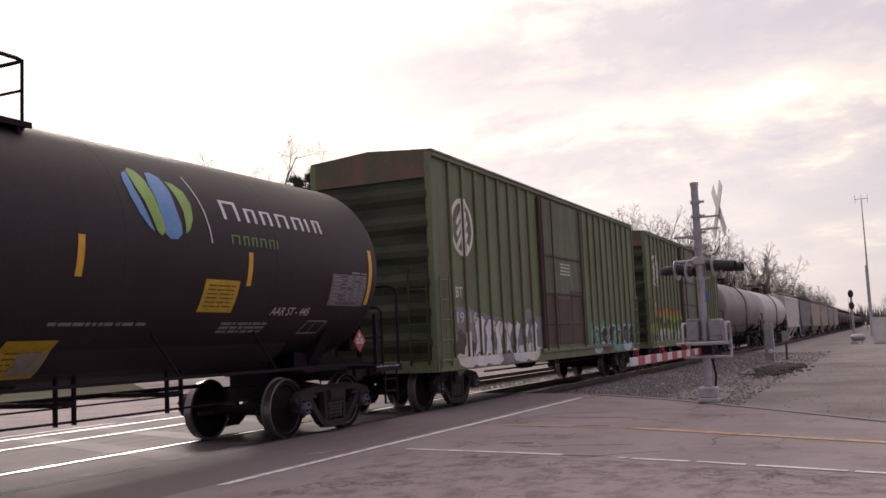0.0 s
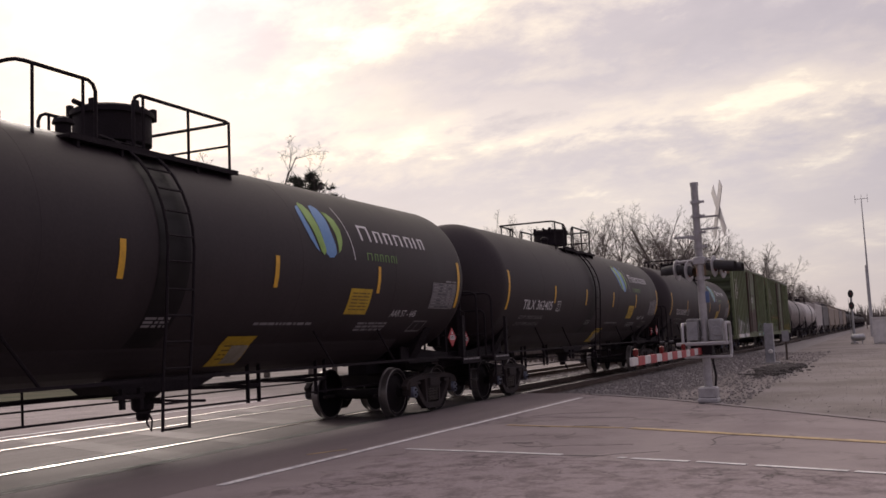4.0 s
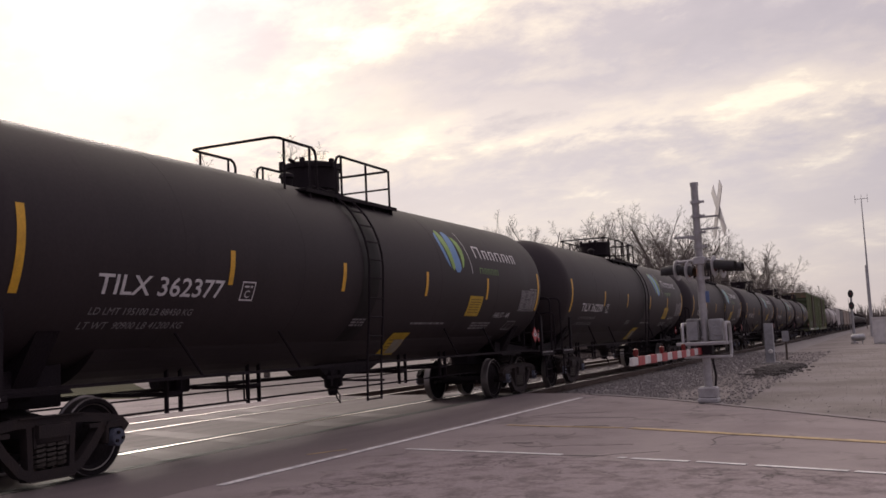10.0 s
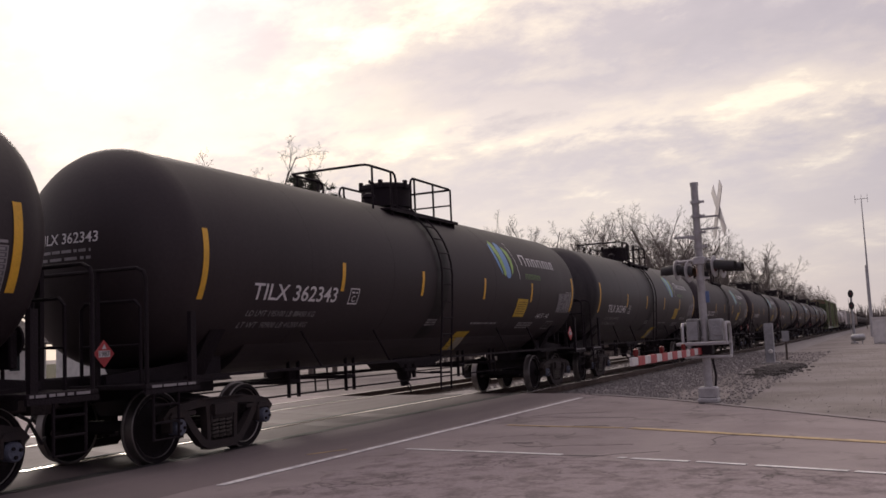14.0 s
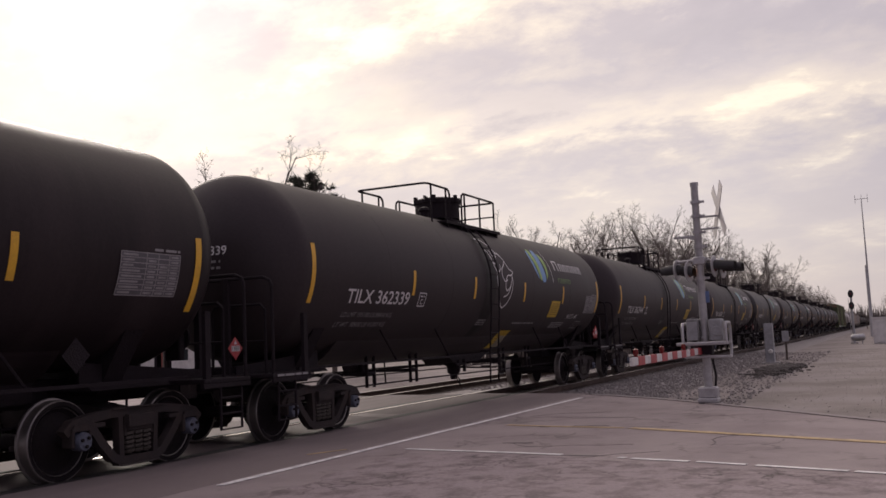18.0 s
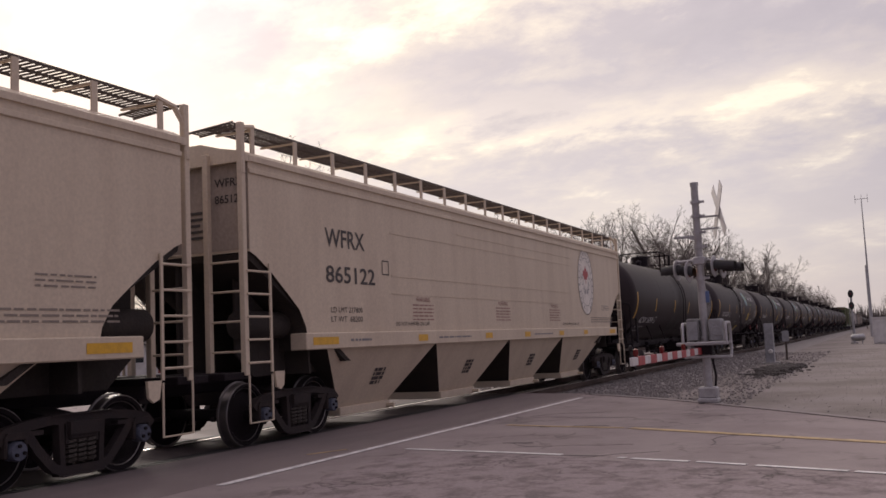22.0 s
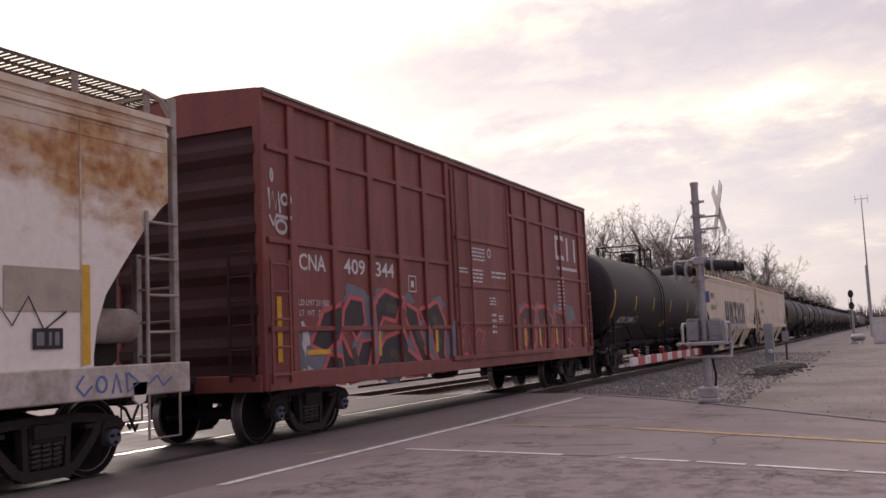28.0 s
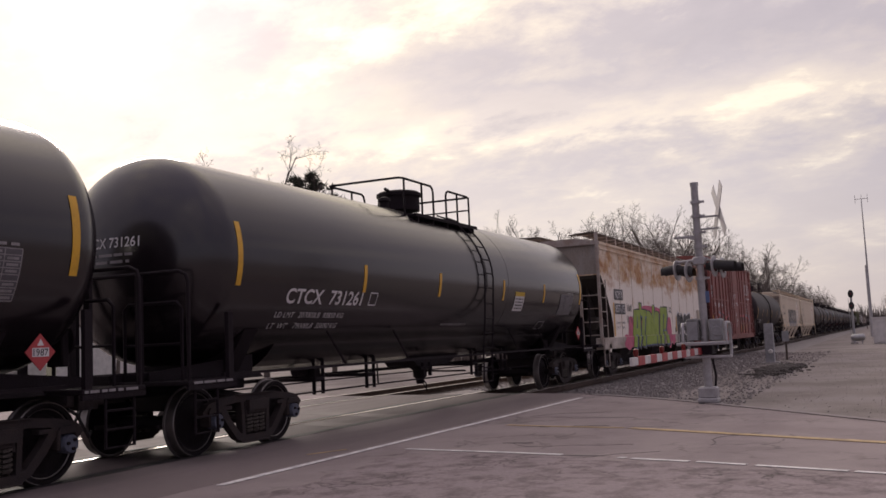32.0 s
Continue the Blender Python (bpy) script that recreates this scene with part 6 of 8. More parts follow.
    fat = [[(-6.96, 1.45), (-6.73, 1.73), (-6.6, 1.92), (-6.1, 2.05), (-6.15, 1.72), (-6.26, 1.51), (-6.57, 1.34)],
           [(-5.96, 1.97), (-5.76, 2.16), (-5.4, 2.13), (-5.33, 1.78), (-5.62, 1.53), (-5.77, 1.72), (-6.04, 1.62)],
           [(-6.11, 1.56), (-5.86, 1.23), (-5.63, 1.11), (-5.42, 1.44), (-5.08, 1.46), (-5.22, 1.15), (-5.39, 0.88), (-5.87, 0.84), (-6.01, 1.03)],
           [(-5.02, 2.07), (-4.56, 2.31), (-3.98, 2.19), (-4.2, 1.84), (-4.67, 1.9), (-4.95, 1.54)],
           [(-4.96, 1.14), (-4.59, 1.48), (-4.0, 1.59), (-3.81, 1.27), (-3.17, 0.98), (-3.08, 0.84), (-3.83, 0.84), (-4.61, 0.90), (-4.97, 0.84), (-5.1, 0.95)],
           [(-3.93, 2.13), (-3.35, 1.98), (-3.05, 1.18), (-2.48, 0.84), (-2.96, 0.84), (-3.43, 1.39)],
           [(-3.19, 1.99), (-2.4, 2.15), (-2.1, 1.78), (-2.2, 1.14), (-1.86, 0.84), (-2.29, 0.84), (-2.68, 1.5)],
           [(-6.75, 0.84), (-6.45, 1.25), (-6.2, 1.2), (-6.05, 0.84)]]
    put("spray_outline", [q for p in fat for q in outline(p, 0.17)], SPRAY["coral"], "coral spray outlines", 0.008)
    put("spray_pattern", fat, SPRAY["darkred"], "fat dark spray-can letters", 0.011)
    for p, q in (((-5.75, 1.35), (-5.55, 0.98)), ((-4.5, 2.05), (-4.1, 2.0)), ((-4.45, 1.25), (-3.9, 1.05)), ((-3.4, 1.7), (-3.1, 1.3)), ((-2.6, 1.9), (-2.35, 1.35))):
        put("spray_pattern", ribbon([p, q], 0.16), SPRAY["brown"], "brown spray highlight", 0.0135)
    sh2 = [[(2.2, 2.0), (2.67, 2.2), (3.4, 2.12), (3.3, 1.4), (2.7, 0.90), (2.2, 0.95)], [(3.5, 2.15), (4.15, 2.2), (4.75, 1.89), (4.5, 0.86), (3.85, 0.86)], [(4.95, 2.12), (5.75, 2.0), (5.85, 1.36), (6.6, 1.12), (6.0, 0.86), (5.15, 0.96)]]
    put("spray_fill", [blob(u, 2.0, 0.42, 0.28, 70 + k, 16, 0.25) for k, u in enumerate((2.5, 3.7, 5.2, 6.3))], SPRAY["steel"], "blue-grey spray tips", 0.005)
    put("spray_fill", sh2, SPRAY["umber"], "thin brown spray fill", 0.006)
    put("spray_outline", [q for p in sh2 for q in outline(p, 0.10)], SPRAY["coral"], "coral spray outlines", 0.009)
    for k in range(6):
        put("spray_outline", ribbon([(2.5 + 0.72 * k, 0.95 + 0.1 * (k % 2)), (2.72 + 0.70 * k, 1.42), (2.55 + 0.74 * k, 1.85)], 0.11), SPRAY["coral"], "coral spray stroke", 0.0105)
    flat_decal(car, "spray_outline", [q for p in spikes(-1.5, -0.1, 0.95, 1.8, 2, 3) for q in outline(p, 0.05)], SPRAY["coral"], door, lift=0.008, proud=0.065)
    put("white_tag", ribbon([(-8.0, 3.75), (-7.98, 3.45), (-7.9, 3.7), (-7.84, 3.45), (-7.76, 3.72), (-7.72, 3.4)], 0.055) + [q for q in ring(-7.60, 3.62, 0.11, 0.10, 0.05, 16)] + ring(-7.70, 3.20, 0.16, 0.12, 0.055, 18)
        + ribbon([(-8.0, 3.35), (-7.9, 3.2), (-7.82, 3.36), (-7.5, 3.34)], 0.055) + ring(-7.92, 3.95, 0.05, 0.11, 0.045, 14), SPRAY["pale"], "white spray tag", 0.007)
    put("splash", [blob(-7.15, 1.55, 0.10, 0.22, 51, 16, 0.5), blob(-7.1, 0.98, 0.12, 0.14, 52, 16, 0.5)], SPRAY["pale"], "", 0.010)
    for x, z0, z1 in ((-7.82, 1.20, 2.16), (-4.83, 1.20, 1.64), (-2.50, 1.20, 1.64), (2.55, 1.20, 1.64), (3.65, 1.2, 1.64), (5.0, 1.2, 1.64), (7.75, 1.2, 1.64)):
        put("reflective_strip", [rect(x - 0.06, z0, x + 0.06, z1)], YELLOW, "yellow reflective strip", 0.016)
    put("reflective_strip", [rect(-7.12, 1.28, -6.45, 1.36)], YELLOW, "", 0.016)
    return car


# ---- covered hoppers ----
def hopper(label, half, side_top, side_low, cut, bays, paint, width, axle, sill, ridge, walk_z, seams=(), bay_paint=None, horiz=(), tall=(False, False), worn=False):
    """cut: how far the side's lower corner is cut back, as (dx, z_top). sill: (z0, z1, x0, x1)."""
    car = thing("covered_hopper", label, "covered hopper", "covered hoppers of the train")
    w = width
    fit = FITTINGS if worn else paint
    body = Shape()
    x0, x1 = -half, half
    dx, zc = cut
    out = [(x0 + dx * p, zc - (zc - side_low) * q) for p, q in ((0, 0), (0.10, 0.04), (0.35, 0.19), (0.66, 0.42), (0.85, 0.57), (0.96, 0.74), (1.0, 0.9), (1.0, 1.0))]
    out = out + [(-a, b) for a, b in reversed(out)] + [(x1, side_top), (x0, side_top)]
    body.prism(out, "y", -w, w)
    # the deep shade under the cut-back ends is put into these sheets' colour
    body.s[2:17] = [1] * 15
    part("body", body, [paint, SHADE_DARK], car)
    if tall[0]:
        # the end sheets are darker and duller than the sides
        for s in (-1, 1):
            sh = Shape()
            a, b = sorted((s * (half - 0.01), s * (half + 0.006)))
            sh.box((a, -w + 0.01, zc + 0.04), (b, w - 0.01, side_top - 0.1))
            part("end_sheet", sh, GREY_END if worn else BEIGE_END, car, "dull end sheet, darker than the sides")
    sh = Shape()
    sh.prism([(-w - 0.035, side_top - 0.09), (w + 0.035, side_top - 0.09), (w + 0.035, side_top - 0.01), (w * 0.93, side_top + (ridge - side_top) * 0.35), (w * 0.45, ridge), (-w * 0.45, ridge), (-w * 0.93, side_top + (ridge - side_top) * 0.35), (-w - 0.035, side_top - 0.01)], "x", x0 - 0.02, x1 + 0.02)
    sh.box((x0, -w - 0.03, side_top - 0.26), (x1, -w + 0.02, side_top - 0.19), 0.008)
    part("roof", sh, paint, car)
    for x in seams:
        for s in (-1, 1):
            sh = Shape()
            a, b = sorted((s * (w - 0.01), s * (w + 0.012)))
            sh.box((x - 0.014, a, side_low + 0.02), (x + 0.014, b, side_top - 0.27), 0.004)
            part("panel_seam", sh, SEAM_RUST, car)
    for z, a0, a1 in horiz:
        sh = Shape()
        sh.box((a0, -w - 0.008, z - 0.012), (a1, -w + 0.01, z + 0.012))
        part("panel_seam", sh, paint, car)
    for s in (-1, 1):
        sh = Shape()
        a, b = sorted((s * (w - 0.25), s * (w + 0.05)))
        sh.box((sill[2], a, sill[0]), (sill[3], b, sill[1]), 0.015)
        part("side_sill", sh, SILL_DIRTY if worn else paint, car)
    bp = bay_paint or paint
    for a, b, bot in bays:
        sh = Shape()
        n = 0.28 * (b - a)
        t, yb = w - 0.06, w - 0.58
        vs = [(a, -t, side_low), (b, -t, side_low), (b, t, side_low), (a, t, side_low), (a + n, -yb, bot), (b - n, -yb, bot), (b - n, yb, bot), (a + n, yb, bot)]
        sh.add(vs, [(0, 1, 5, 4), (2, 3, 7, 6), (0, 3, 2, 1)])
        # bay ends and bottoms coloured near-black for the shade on them
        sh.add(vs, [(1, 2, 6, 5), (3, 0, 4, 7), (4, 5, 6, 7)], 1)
        bay = part("hopper_bay", sh, [bp, SHADE_DARK], car, "tapering discharge bay")
        sh = Shape()
        sh.box((a + n - 0.02, -yb - 0.05, bot - 0.15), (b - n + 0.02, yb + 0.05, bot), 0.015)
        sh.tube([(b - n - 0.1, -yb - 0.2, bot - 0.09), (b - n - 0.1, yb + 0.2, bot - 0.09)], 0.04, 8)
        part("outlet_gate", sh, bp, bay)
        sh = Shape()
        m = (a + b) / 2 + 0.1
        for q in text_bars(m - 0.2, -0.15, m + 0.2, 0.15, int(a * 10) + 90, 4, 0.78):
            pts = []
            for u, v in q:
                f = 0.52 - v / (side_low - bot)
                pts.append((u, -(t + (yb - t) * f) - 0.008, side_low + (bot - side_low) * f))
            sh.add(pts, [(0, 1, 2, 3)])
        part("dark_stencil", sh, DARK_INK, bay)["kind"] = "stuff"
    # ends: upright sheet above, slope sheet and cage below
    for s in (-1, 1):
        sh = Shape()
        a = s * half
        # slope sheet coloured near-black for the shade below the end
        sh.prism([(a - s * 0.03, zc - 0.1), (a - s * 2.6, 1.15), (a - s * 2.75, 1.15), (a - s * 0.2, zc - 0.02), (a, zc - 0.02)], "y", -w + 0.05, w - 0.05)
        part("slope_sheet", sh, SHADE_DARK, car, "sloping end sheet, near-black for the shade under it")
        sh = Shape()
        p0, p1 = sorted((a - s * 0.0, a + s * 0.5))
        sh.box((min(a - s * 2.2, a + s * 0.55), -0.22, 0.80), (max(a - s * 2.2, a + s * 0.55), 0.22, 1.10), 0.02)
        sh.box((p0 - 0.1, -w + 0.02, 1.0), (p1, w - 0.02, 1.10), 0.01)
        part("end_sill", sh, UNDER, car)
        for y in (-w + 0.03, -0.72, 0.72, w - 0.03):
            sh = Shape()
            xx = a + s * 0.12
            sh.box((xx - 0.045, y - 0.045, 1.05), (xx + 0.045, y + 0.045, (walk_z - 0.02 if tall[s > 0] else zc + 0.15) if abs(y) > 1 else zc - 0.6 if worn else side_top + 0.05), 0.008)
            part("end_post", sh, fit, car)
        for y0, y1 in ((-w + 0.03, -0.72), (0.72, w - 0.03)):
            for i in range(4):
                sh = Shape()
                sh.tube([(a + s * 0.12, y0, 1.38 + 0.42 * i), (a + s * 0.12, y1, 1.38 + 0.42 * i)], 0.017, 6)
                part("rung", sh, fit, car)
        for y in (-w - 0.03, w + 0.03):
            sh = Shape()
            xa, xb = a + s * 0.12, a - s * 0.42
            sh.box((xb - 0.022, y - 0.012, 1.08), (xb + 0.022, y + 0.012, zc - 0.15))
            for i in range(5):
                z = 1.22 + (zc - 1.5) * i / 4
                sh.tube([(xa, y, z), (xb, y, z)], 0.017, 6)
            sh.tube([(xa, y, 1.05), (xa, y, 0.40), (xb, y, 0.40), (xb, y, 1.05)], 0.017, 6)
            part("side_ladder", sh, fit, car)
            sh = Shape()
            sh.prism([(a - s * 0.70, 1.08), (a - s * 0.46, 1.08), (a - s * 0.50, 0.86), (a - s * 0.60, 0.82), (a - s * 0.68, 0.88)], "y", y - 0.02, y + 0.02)
            part("jacking_eye", sh, paint, car)
        if tall[s > 0]:
            for y in (-1, 1):
                sh = Shape()
                sh.tube([(a + s * 0.12, y * w, walk_z - 0.75), (a + s * 0.11, y * (w - 0.02), walk_z - 0.30), (a + s * 0.02, y * (w - 0.10), walk_z - 0.06), (a - s * 0.30, y * (w - 0.12), walk_z)], 0.04, 6)
                part("corner_handrail", sh, fit, car)
        # gratings over the two roof corners, roof rim below them
        for ys in (-1, 1) if tall[s > 0] else ():
            sh = Shape()
            e0, e1 = sorted((a - s * 0.10, a + s * 0.16))
            for i in range(11):
                y = ys * (w - 0.16 - 0.07 * i)
                z = walk_z - 0.006 * i
                sh.box((e0, y - 0.012, z - 0.02), (e1, y + 0.012, z))
            for x in (e0, e1):
                sh.tube([(x, ys * (w - 0.12), walk_z - 0.01), (x, ys * (w - 0.92), walk_z - 0.075)], 0.018, 5)
            part("end_walk", sh, GRATE, car, "grating step at the roof corner")["kind"] = "stuff"
        sh = Shape()
        e0, e1 = sorted((a - s * 0.02, a + s * 0.10))
        sh.prism([(-w - 0.03, side_top - 0.10), (w + 0.03, side_top - 0.10), (w + 0.03, side_top), (w * 0.45, ridge + 0.02), (-w * 0.45, ridge + 0.02), (-w - 0.03, side_top)], "x", e0, e1)
        part("end_rim", sh, fit, car)
        # webs that carry the slope sheet
        sh = Shape()
        sh.prism([(a - s * 0.06, zc - 0.14), (a - s * 0.06, 1.0), (a - s * 2.6, 1.0)], "y", -0.03, 0.03)
        part("centre_web", sh, SHADE_DARK, car)
        for y in (-0.80, 0.80):
            sh = Shape()
            sh.prism([(a - s * 0.34, zc - 0.34), (a - s * 0.34, 1.35), (a - s * 0.75, 1.0), (a - s * 2.6, 1.0)], "y", y - 0.02, y + 0.02)
            part("side_web", sh, SHADE_DARK, car)
        sh = Shape()
        e0, e1 = sorted((a - s * 1.62, a - s * 1.57))
        sh.prism([(-w + 0.10, 1.0), (w - 0.10, 1.0), (w - 0.14, 1.9), (-w + 0.14, 1.9)], "x", e0, e1)
        part("bolster_web", sh, SHADE_DARK, car)
        sh = Shape()
        e0, e1 = sorted((a - s * 1.35, a - s * 0.22))
        sh.lathe([(e0, 0.02), (e0 + 0.05, 0.21), (e1 - 0.05, 0.21), (e1, 0.02)], "x", 16, at=(0, -0.92, 1.76))
        part("air_reservoir", sh, fit if worn and s > 0 else SHADE_DARK, car)
    # roof walkway on posts
    for s in (-1, 1):
        sh = Shape()
        n = int(2 * half / 0.09)
        ya, yb = s * (w - 0.14), s * (w - 0.74)
        for i in range(n):
            x = x0 + 2 * half * i / n
            sh.box((x, min(ya, yb), walk_z - 0.016), (x + 0.028, max(ya, yb), walk_z))
        for y in (ya, yb, (ya + yb) / 2):
            sh.box((x0, y - 0.01, walk_z - 0.03), (x1, y + 0.01, walk_z + 0.004))
        part("roof_walkway", sh, GRATE, car, "open grating walkway along the roof")["kind"] = "stuff"
        k = int(2 * half / 1.12)
        for i in range(k + 1):
            x = x0 + 0.25 + (2 * half - 0.5) * i / k
            sh = Shape()
            sh.box((x - 0.045, s * (w - 0.10) - 0.012, side_top - 0.02), (x + 0.045, s * (w - 0.10) + 0.012, walk_z - 0.04))
            sh.box((x - 0.02, min(ya, yb), walk_z - 0.075), (x + 0.02, max(ya, yb), walk_z - 0.05))
            part("walkway_bracket", sh, fit, car)
    sh = Shape()
    sh.box((x0 + 1.5, -0.34, ridge - 0.02), (x1 - 1.5, 0.34, ridge + 0.16), 0.03)
    part("roof_hatch", sh, paint, car)
    for x in (-axle, axle):
        add_truck(car, x)
    add_couplers(car, half + 0.64)
    return car


HOP_W = 1.36
SEAM_RUST = mat("seam_rust", (0.66, 0.575, 0.48), 0.8, vary=0.9, scale=1.1, fine=9, bump=0.002, tint=(0.36, 0.23, 0.13))
FITTINGS = mat("dirty_fittings", (0.37, 0.325, 0.295), 0.7, vary=0.7, scale=2.2, fine=20, bump=0.002, tint=(0.23, 0.16, 0.12))
HOPPER_TAN = mat("dull_tan_paint", (0.30, 0.245, 0.20), 0.6, vary=0.5, scale=0.9, fine=24, tint=(0.20, 0.16, 0.13), stretch=(2, 2, 0.4))
BEIGE_END = mat("beige_end_dark", (0.38, 0.315, 0.265), 0.75, vary=0.6, scale=1.2, fine=20, bump=0.002, tint=(0.20, 0.165, 0.14), stretch=(1, 1.5, 0.5))
SILL_DIRTY = mat("sill_dirty", (0.56, 0.50, 0.45), 0.75, vary=0.8, scale=1.6, fine=16, bump=0.002, tint=(0.30, 0.25, 0.21), stretch=(1.5, 1, 1.5))
GREY_END = mat("end_sheet_grey", (0.29, 0.262, 0.238), 0.7, vary=0.7, scale=1.2, fine=20, bump=0.002, tint=(0.20, 0.155, 0.115), stretch=(1, 1.5, 0.5))
# near-black that carries the shade under hopper ends and between bays
SHADE_DARK = mat("shade_black", (0.035, 0.029, 0.026), 0.85, vary=0.5, scale=2, fine=30, tint=(0.06, 0.048, 0.04), spec=0.3)


def hop_decal(car, name, polys, material, label="", lift=0.006, face=HOP_W):
    return flat_decal(car, name, polys, material, [], label, lift, face=face)


def malt_hopper(mark, number, variant):
    bays = [(-8.15 + 4.05 * i, -4.17 + 4.05 * i, 0.36) for i in range(4)]
    car = hopper("long beige covered hopper with a red maple leaf " + ("and block letters" if variant else "oval"), 10.2, 4.16, 1.36, (1.42, 2.78), bays, BEIGE, HOP_W, 8.75,
                 (1.36, 1.62, -8.9, 9.45), 4.36, 4.63, tall=(True, True), horiz=((3.62, -3.0, 5.0), (3.40, -6.0, 5.2), (2.62, -6.0, 4.6), (2.30, -6.0, 4.6)))
    hop_decal(car, "car_letters", letters(mark, -8.22, 3.0, -6.95, 3.30, 0.012), DARK_INK, "dark stencilled " + mark)
    hop_decal(car, "car_number", letters(number, -8.22, 2.42, -6.62, 2.70, 0.014), DARK_INK, "dark stencilled " + number)
    hop_decal(car, "load_stencil", letters("LD LMT 217800", -8.1, 1.94, -7.1, 2.03) + letters("LT WT  68200", -8.1, 1.79, -7.1, 1.88), DARK_INK)
    hop_decal(car, "box_stencil", [rect(-6.35, 2.62, -6.33, 2.88), rect(-6.12, 2.62, -6.10, 2.88), rect(-6.33, 2.62, -6.12, 2.64), rect(-6.33, 2.86, -6.12, 2.88)], DARK_INK)
    hop_decal(car, "stencil", letters("DO NOT HAMMER ON CAR", -5.9, 1.72, -4.5, 1.79), DARK_INK, "DO NOT HAMMER ON CAR")
    hop_decal(car, "stencil", letters("DO NOT HAMMER ON CAR", 3.9, 1.70, 5.4, 1.77), DARK_INK, "DO NOT HAMMER ON CAR")
    hop_decal(car, "small_stencil", text_bars(6.65, 1.76, 9.1, 1.95, 4, 3, 0.38), FAINT_INK)
    hop_decal(car, "small_stencil", text_bars(7.9, 2.14, 8.75, 2.32, 14, 3, 0.35), FAINT_INK)
    # oval emblem
    u, v, a, b = 6.34, 2.98, 0.78, 0.98
    hop_decal(car, "oval_emblem", [ellipse(u, v, a, b, 40)], SPRAY["chalk"], "white oval emblem with a red maple leaf")
    hop_decal(car, "emblem_ring", ring(u, v, a, b, 0.022, 40) + ring(u, v, a * 0.72, b * 0.74, 0.014, 40), DARK_INK, lift=0.009)
    marks = []
    for i in range(26):
        t = 2 * math.pi * (i + 0.5) / 26
        if 1.35 * math.pi < t < 1.65 * math.pi:
            continue
        p = Vector((u + a * 0.86 * math.cos(t), v + b * 0.87 * math.sin(t)))
        d, n = Vector((math.cos(t), math.sin(t))) * 0.045, Vector((-math.sin(t), math.cos(t))) * 0.016
        marks.append([tuple(p + d + n), tuple(p - d + n), tuple(p - d - n), tuple(p + d - n)])
    hop_decal(car, "emblem_marks", marks, DARK_INK, "ring of small dark bars", lift=0.009)
    half_leaf = [(0, 1.0), (0.14, 0.72), (0.30, 0.80), (0.24, 0.42), (0.48, 0.62), (0.54, 0.48), (0.80, 0.54), (0.70, 0.34), (0.86, 0.22), (0.42, -0.06), (0.46, -0.22), (0.05, -0.16)]
    lf = half_leaf + [(0.04, -0.5), (-0.04, -0.5)] + [(-p, q) for p, q in reversed(half_leaf[1:])]
    hop_decal(car, "maple_leaf", [[(u + p * 0.34, v + 0.14 + q * 0.36) for p, q in lf]], RED, "red maple leaf", lift=0.010)
    hop_decal(car, "emblem_sprig", [leaf(u + s * (0.05 + 0.07 * k), v - 0.34 + 0.055 * k * k * 0.5, u + s * (0.05 + 0.07 * k + d * 0.11), v - 0.34 + 0.0275 * k * k + e, 0.022, 5) for s in (-1, 1) for k in range(5) for d, e in ((1.0, 0.02), (0.25, 0.13))], SPRAY["grey"], "grey barley sprigs", lift=0.009)
    for x, wd in ((-8.35, 0.75), (-4.9, 0.4), (-1.6, 0.4), (0.9, 0.4), (3.6, 0.4), (5.9, 0.4), (8.9, 0.7)):
        flat_decal(car, "reflective_strip", [rect(x - wd / 2, 1.43, x + wd / 2, 1.55)], YELLOW, [], "yellow reflective strip", face=HOP_W + 0.05)
    flat_decal(car, "sill_stencil", text_bars(-4.2, 1.46, -2.6, 1.51, 5) + text_bars(1.4, 1.46, 2.9, 1.51, 6) + text_bars(-7.6, 1.46, -6.9, 1.52, 8), SPRAY["grey"], [], face=HOP_W + 0.05)
    for x in (-5.2, -1.0, 2.8) if not variant else ():
        hop_decal(car, "red_notice", text_bars(x, 1.80, x + 0.9, 2.14, 3, 5, 0.35), FADED_RED)
        hop_decal(car, "red_notice", letters("WARNING", x + 0.15, 2.17, x + 0.75, 2.26), FADED_RED)
    for line, z in ((mark, 3.74), (number, 3.50)):
        part("end_number", end_flat(line, z, -10.2 - 0.016, -1.28, -0.78), DARK_INK, car)
    sh = Shape()
    for k in range(5):
        sh.box((-10.216, -0.62 + 0.06 * (k % 3), 3.02 + 0.09 * k), (-10.207, 0.02 - 0.05 * (k % 2), 3.06 + 0.09 * k))
    part("end_stencil", sh, DARK_INK, car)
    if variant:
        ink, drop = SPRAY["black"], SPRAY["grey"]
        z0, z1 = 1.74, 2.98
        L = [rect(-3.55, z0, -3.05, z1), rect(-2.72, z0, -2.28, z1), rect(-3.05, z0, -2.72, z0 + 0.36),
             rect(-1.88, z0, -1.42, z1), rect(-1.10, z0, -0.64, z1), [(-1.42, z1), (-1.42, z1 - 0.5), (-1.10, z0 + 0.3), (-1.10, z0 + 0.8)],
             rect(-0.25, z1 - 0.36, 0.99, z1), rect(-0.25, z0, 0.99, z0 + 0.36), rect(0.12, z0 + 0.36, 0.64, z1 - 0.36),
             rect(1.41, z0, 1.86, z1), [(1.86, z0 + 0.45), (2.5, z1), (2.98, z1), (2.2, z0 + 0.62)], [(1.95, z0 + 0.62), (2.28, z0 + 0.75), (2.98, z0), (2.45, z0)],
             rect(3.14, z0, 3.56, z1), rect(3.90, z0, 4.30, z1)]
